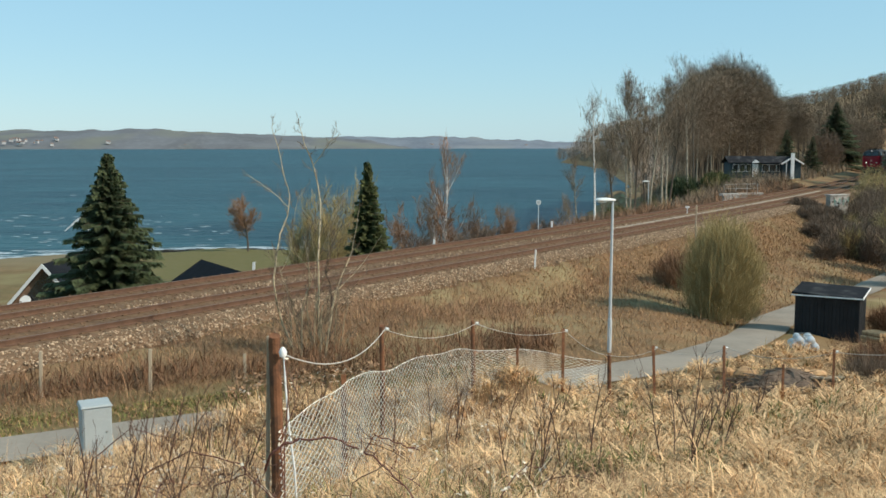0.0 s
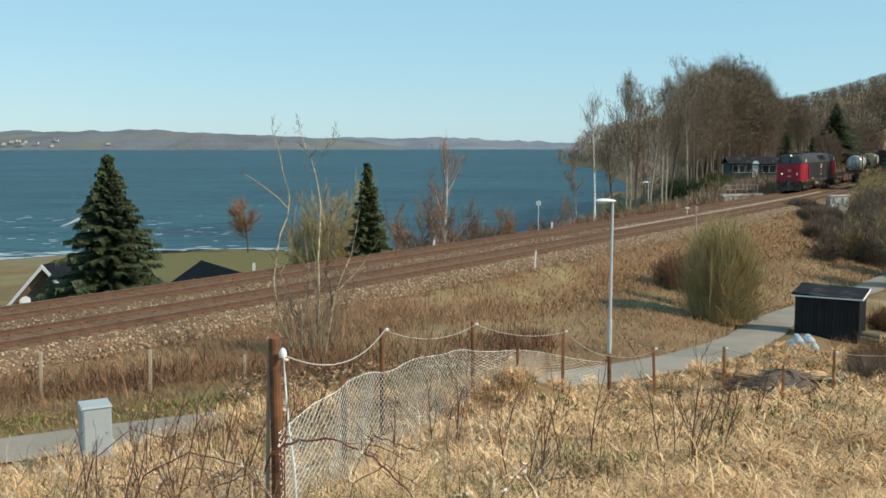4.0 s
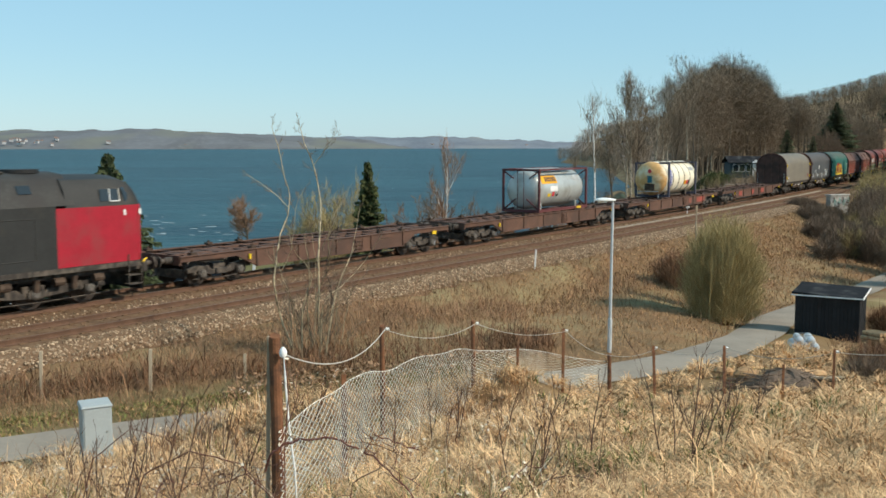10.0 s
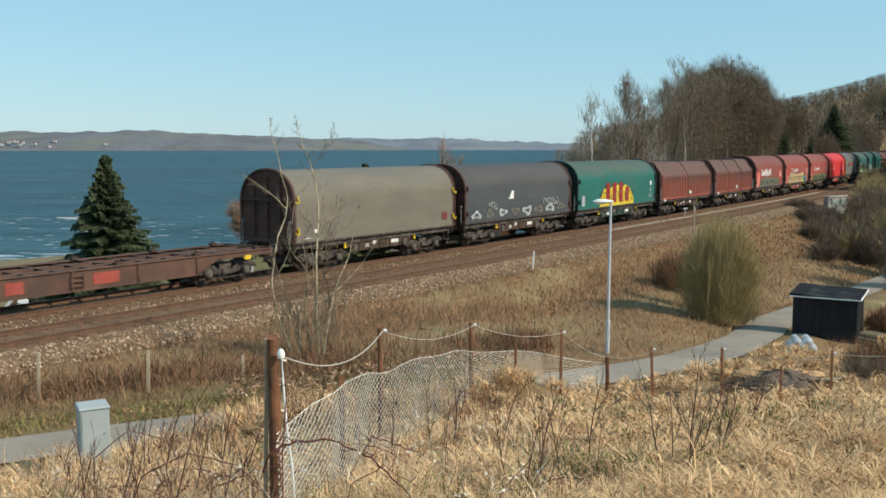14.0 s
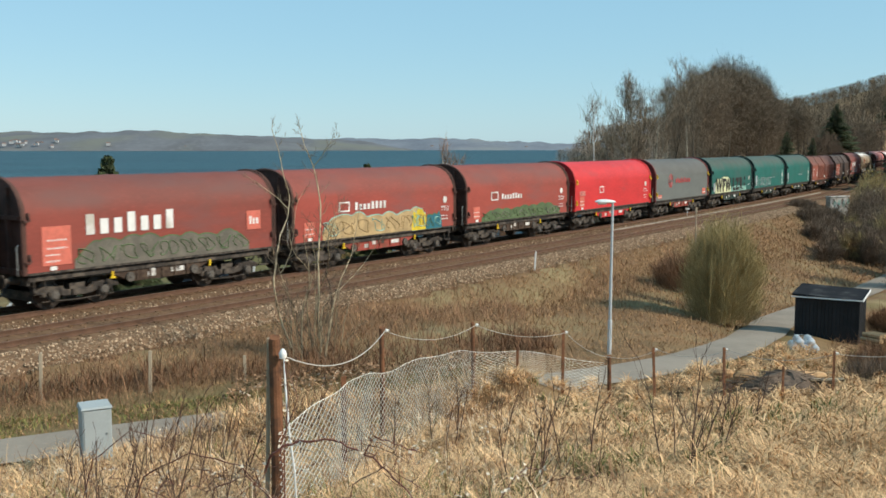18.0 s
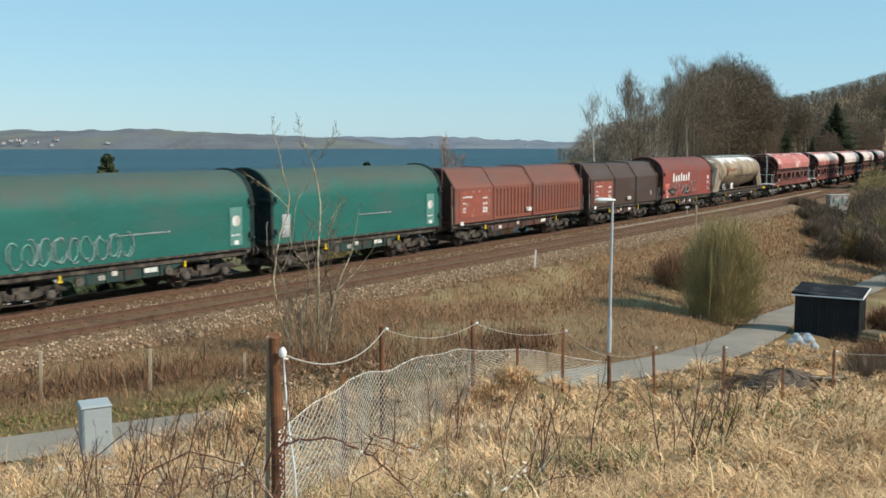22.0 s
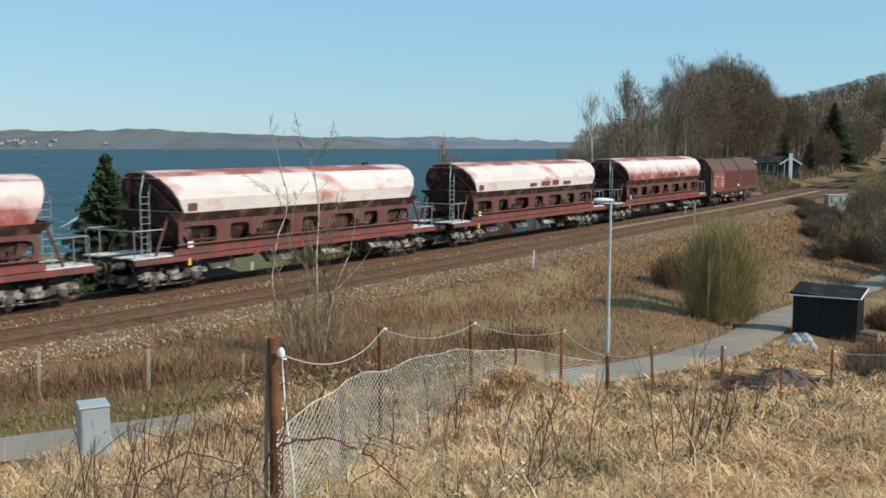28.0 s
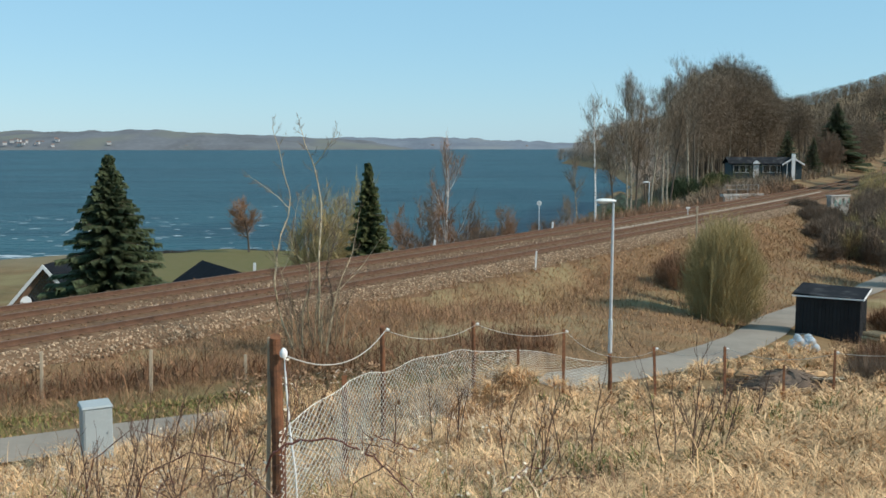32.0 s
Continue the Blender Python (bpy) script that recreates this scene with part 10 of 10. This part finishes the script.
def black_house():
    """Long black bungalow with white trim on the terrace behind the line."""
    zg = 0.62
    t = thing("bungalow", "long black wooden bungalow with white trim and chimney", "house", at=pose(45.3, 142.0, zg, 0, 0, -4) @ Matrix.Diagonal((0.83, 0.83, 0.86, 1)), group="houses")
    wall = part("wall", Build().box((-0.7, 0, 1.0), (9.6, 5.0, 2.6)), "house_board", t)
    gable_roof(t, -5.9, 4.4, 2.5, 2.25, 3.15, "roof_felt", over=0.4)
    part("wall", Build().prism([(-1.5, -0.3), (1.5, -0.3), (1.5, 2.2), (0, 3.1), (-1.5, 2.2)], -3.6, 2.0, m=Matrix.Translation((4.5, 0, 0)) @ Matrix.Rotation(math.pi / 2, 4, "Z")), "house_board", t)
    gable_roof(t, -3.95, 2.2, 1.5, 2.2, 3.1, "roof_felt", over=0.35, trim="trim_white", m=Matrix.Translation((4.5, 0, 0)) @ Matrix.Rotation(math.pi / 2, 4, "Z"))
    part("chimney", Build().box((4.5, -3.85, 1.7), (0.55, 0.4, 4.2)), "trim_white", t, "white chimney stack", bevel=0.02)
    for x, w in ((-4.6, 0.9), (-3.5, 0.9), (-2.5, 0.7), (0.4, 1.1), (1.6, 1.1), (2.5, 0.5)):
        wd = part("window", Build().box((x, -2.53, 1.35), (w, 0.06, 1.1)), "glass_dark", t)
        fr = Build()
        for dx in (-w / 2, w / 2):
            fr.box((x + dx, -2.56, 1.35), (0.04, 0.06, 1.16))
        for dz in (-0.58, 0.58):
            fr.box((x, -2.56, 1.35 + dz), (w + 0.04, 0.06, 0.04))
        part("window_frame", fr, "trim_white", wd)
    part("door", Build().box((-1.3, -2.54, 0.95), (0.95, 0.08, 2.1)), "trim_white", t)
    part("porch_gable", Build().prism([(-0.5, 2.2), (0.6, 2.2), (0.6, 2.35), (0.05, 2.75), (-0.5, 2.35)], -0.1, 0.1, m=Matrix.Translation((-1.3, -2.95, 0)) @ Matrix.Rotation(math.pi / 2, 4, "Z")), "trim_white", t)
    part("flag_pole", Build().tube([(3.2, -5.0, -0.4), (3.2, -5.0, 2.6)], 0.05, 8), "trim_white", t)


black_house()


def far_houses():
    """Pale houses scattered along the far shore and the headland."""
    r = random.Random(21)
    spots = [(-1330 + 9 * k + r.uniform(-9, 9), 3020 + r.uniform(0, 120)) for k in range(20)] + [(-1320, 3030), (-780, 3050), (-430, 3560), (-420, 3560), (-40, 3600), (-1010, 3040), (300, 3620)]
    for x, y in spots:
        f = (y - 2950) / 420
        w = r.uniform(7, 12)
        t = thing("far_house", "tiny pale house on the far shore", "house", at=pose(x, y - 40, SEA + 4 + r.uniform(0, 26) * (1 if x < -1000 else 0.4), 0, 0, r.uniform(-30, 30)), group="far houses")
        part("wall", Build().box((0, 0, 2), (w, 8, 7)), "far_wall", t)
        part("roof", Build().prism([(-4.4, 5.4), (4.4, 5.4), (0, 8.8)], -w / 2 - 0.4, w / 2 + 0.4), "far_roof", t)
    for x, y in ((108, 640), (112, 610), (118, 655), (103, 560), (106, 575), (124, 670), (113, 700), (122, 600)):
        t = thing("far_house", "small pale house on the headland", "house", at=pose(x, y, ground_z(x, y) + 3, 0, 0, r.uniform(-30, 30)), group="far houses")
        part("wall", Build().box((0, 0, 0.6), (4.2, 3, 3)), "far_wall", t)
        part("roof", Build().prism([(-1.8, 2.0), (1.8, 2.0), (0, 3.2)], -2.3, 2.3), "roof_felt", t)


far_houses()

# shore wall along the lawn
bd = Build()
for k in range(60):
    x = -34 + 0.9 * k
    y = interp(x, [(-400, 60), (-53, 115), (-26, 123), (0, 117), (10, 116)]) - 3
    bd.box((x, y, -7.9), (0.95, 1.0, 0.75 + 0.12 * math.sin(k * 1.7)))
tagged(part("shore_wall", bd, "pebble_wall"), "dark stone shore wall along the lawn", "wall", kind="structure")

# ---------------------------------------------------------------- flagpole with a pennant, and foam on the water
pole = thing("flagpole", "white flagpole behind the spruce", "flagpole", at=pose(-27.0, 75.0, ground_z(-27, 75)))
part("mast", Build().tube([(0, 0, 0), (0, 0, -0.1 - ground_z(-27, 75))], [0.06, 0.035], 10), "trim_white", pole, smooth=True)
PENNANT = []
for k in range(4):
    w0, w1 = 0.13 * (1 - k / 5), 0.13 * (1 - (k + 1) / 5)
    pt = part("pennant", Build().add([(0, 0, -w0), (0, 0, w0), (-0.55, 0.02, w1), (-0.55, 0.02, -w1)], [(0, 1, 2, 3)]), "trim_white", pole)
    PENNANT.append((pt, k))

FOAM = []
rf = random.Random(31)
for g in range(5):
    fb = Build()
    for j in range(54):
        surf = j >= 22
        if surf:
            x = rf.uniform(-60, -18)
            y = interp(x, [(-400, 60), (-53, 115), (-26, 123), (0, 117), (10, 116)]) + 1.5 + 13 * rf.random() ** 1.5
        elif rf.random() < 0.75:
            y = rf.uniform(122, 200)
            x = rf.uniform(-0.47, -0.2) * y
        else:
            y = 118 + 500 * rf.random() ** 2
            x = rf.uniform(-0.46, 0.08) * y
        if shore_dist(x, y) > (-0.5 if surf else -4):
            continue
        L, w = (rf.uniform(1.0, 3.6), rf.uniform(0.12, 0.34)) if surf else (rf.uniform(0.25, 1.0), rf.uniform(0.05, 0.13) * y / 130)
        n = 9
        top, low = [], []
        for k in range(n + 1):
            u = -L + 2 * L * k / n
            e = w * math.sin(math.pi * (k + 0.3) / (n + 0.6)) * rf.uniform(0.4, 1.2)
            q = 0.25 * math.sin(u * 1.3 + g)
            top.append((x + u, y + q + e, SEA + 0.10))
            low.append((x + u, y + q - e, SEA + 0.06))
        fb.add(top + low, [(k, k + 1, n + 2 + k, n + 1 + k) for k in range(n)])
    f = tagged(part("foam_crest", fb, "foam"), "white foam crests drifting on the water", "foam", kind="stuff")
    FOAM.append((f, g))


# ---------------------------------------------------------------- what moves
def motions():
    """The train runs in from the right and out to the left, gaining a little speed; pennant and foam stir in the wind."""
    for v, u in TRAIN:
        rows = []
        for k in range(33):
            t = 1.0 * k
            x, y, h = line(u - (17.615 * t + 0.02539 * t * t), 0)
            rows.append((t, pose(x, y, 0, 0, 0, math.degrees(h) + 180)))
        walk(v, rows)
    top = -0.25 - ground_z(-27, 75)
    chains = {k: [] for _, k in PENNANT}
    for i in range(65):
        t = 0.5 * i
        m = pose(-0.02, 0, top)
        for _, k in PENNANT:
            m = m @ pose(0, 0, 0, 0, -24 + 12 * math.sin(2.3 * t + k) + 5 * math.sin(5.1 * t + 2 * k) if k == 0 else 10 * math.sin(2.9 * t - 1.1 * k), 0)
            chains[k].append((t, m.copy()))
            m = m @ pose(-0.55, 0, 0)
    for ob, k in PENNANT:
        walk(ob, chains[k])
    for ob, g in FOAM:
        walk(ob, [(t, pose(0.12 * t + 0.3 * math.sin(t + g), -0.1 * t + 0.5 * math.sin(0.9 * t + 1.7 * g), 0.05 * math.sin(1.4 * t + g))) for t in range(0, 33, 2)])


motions()
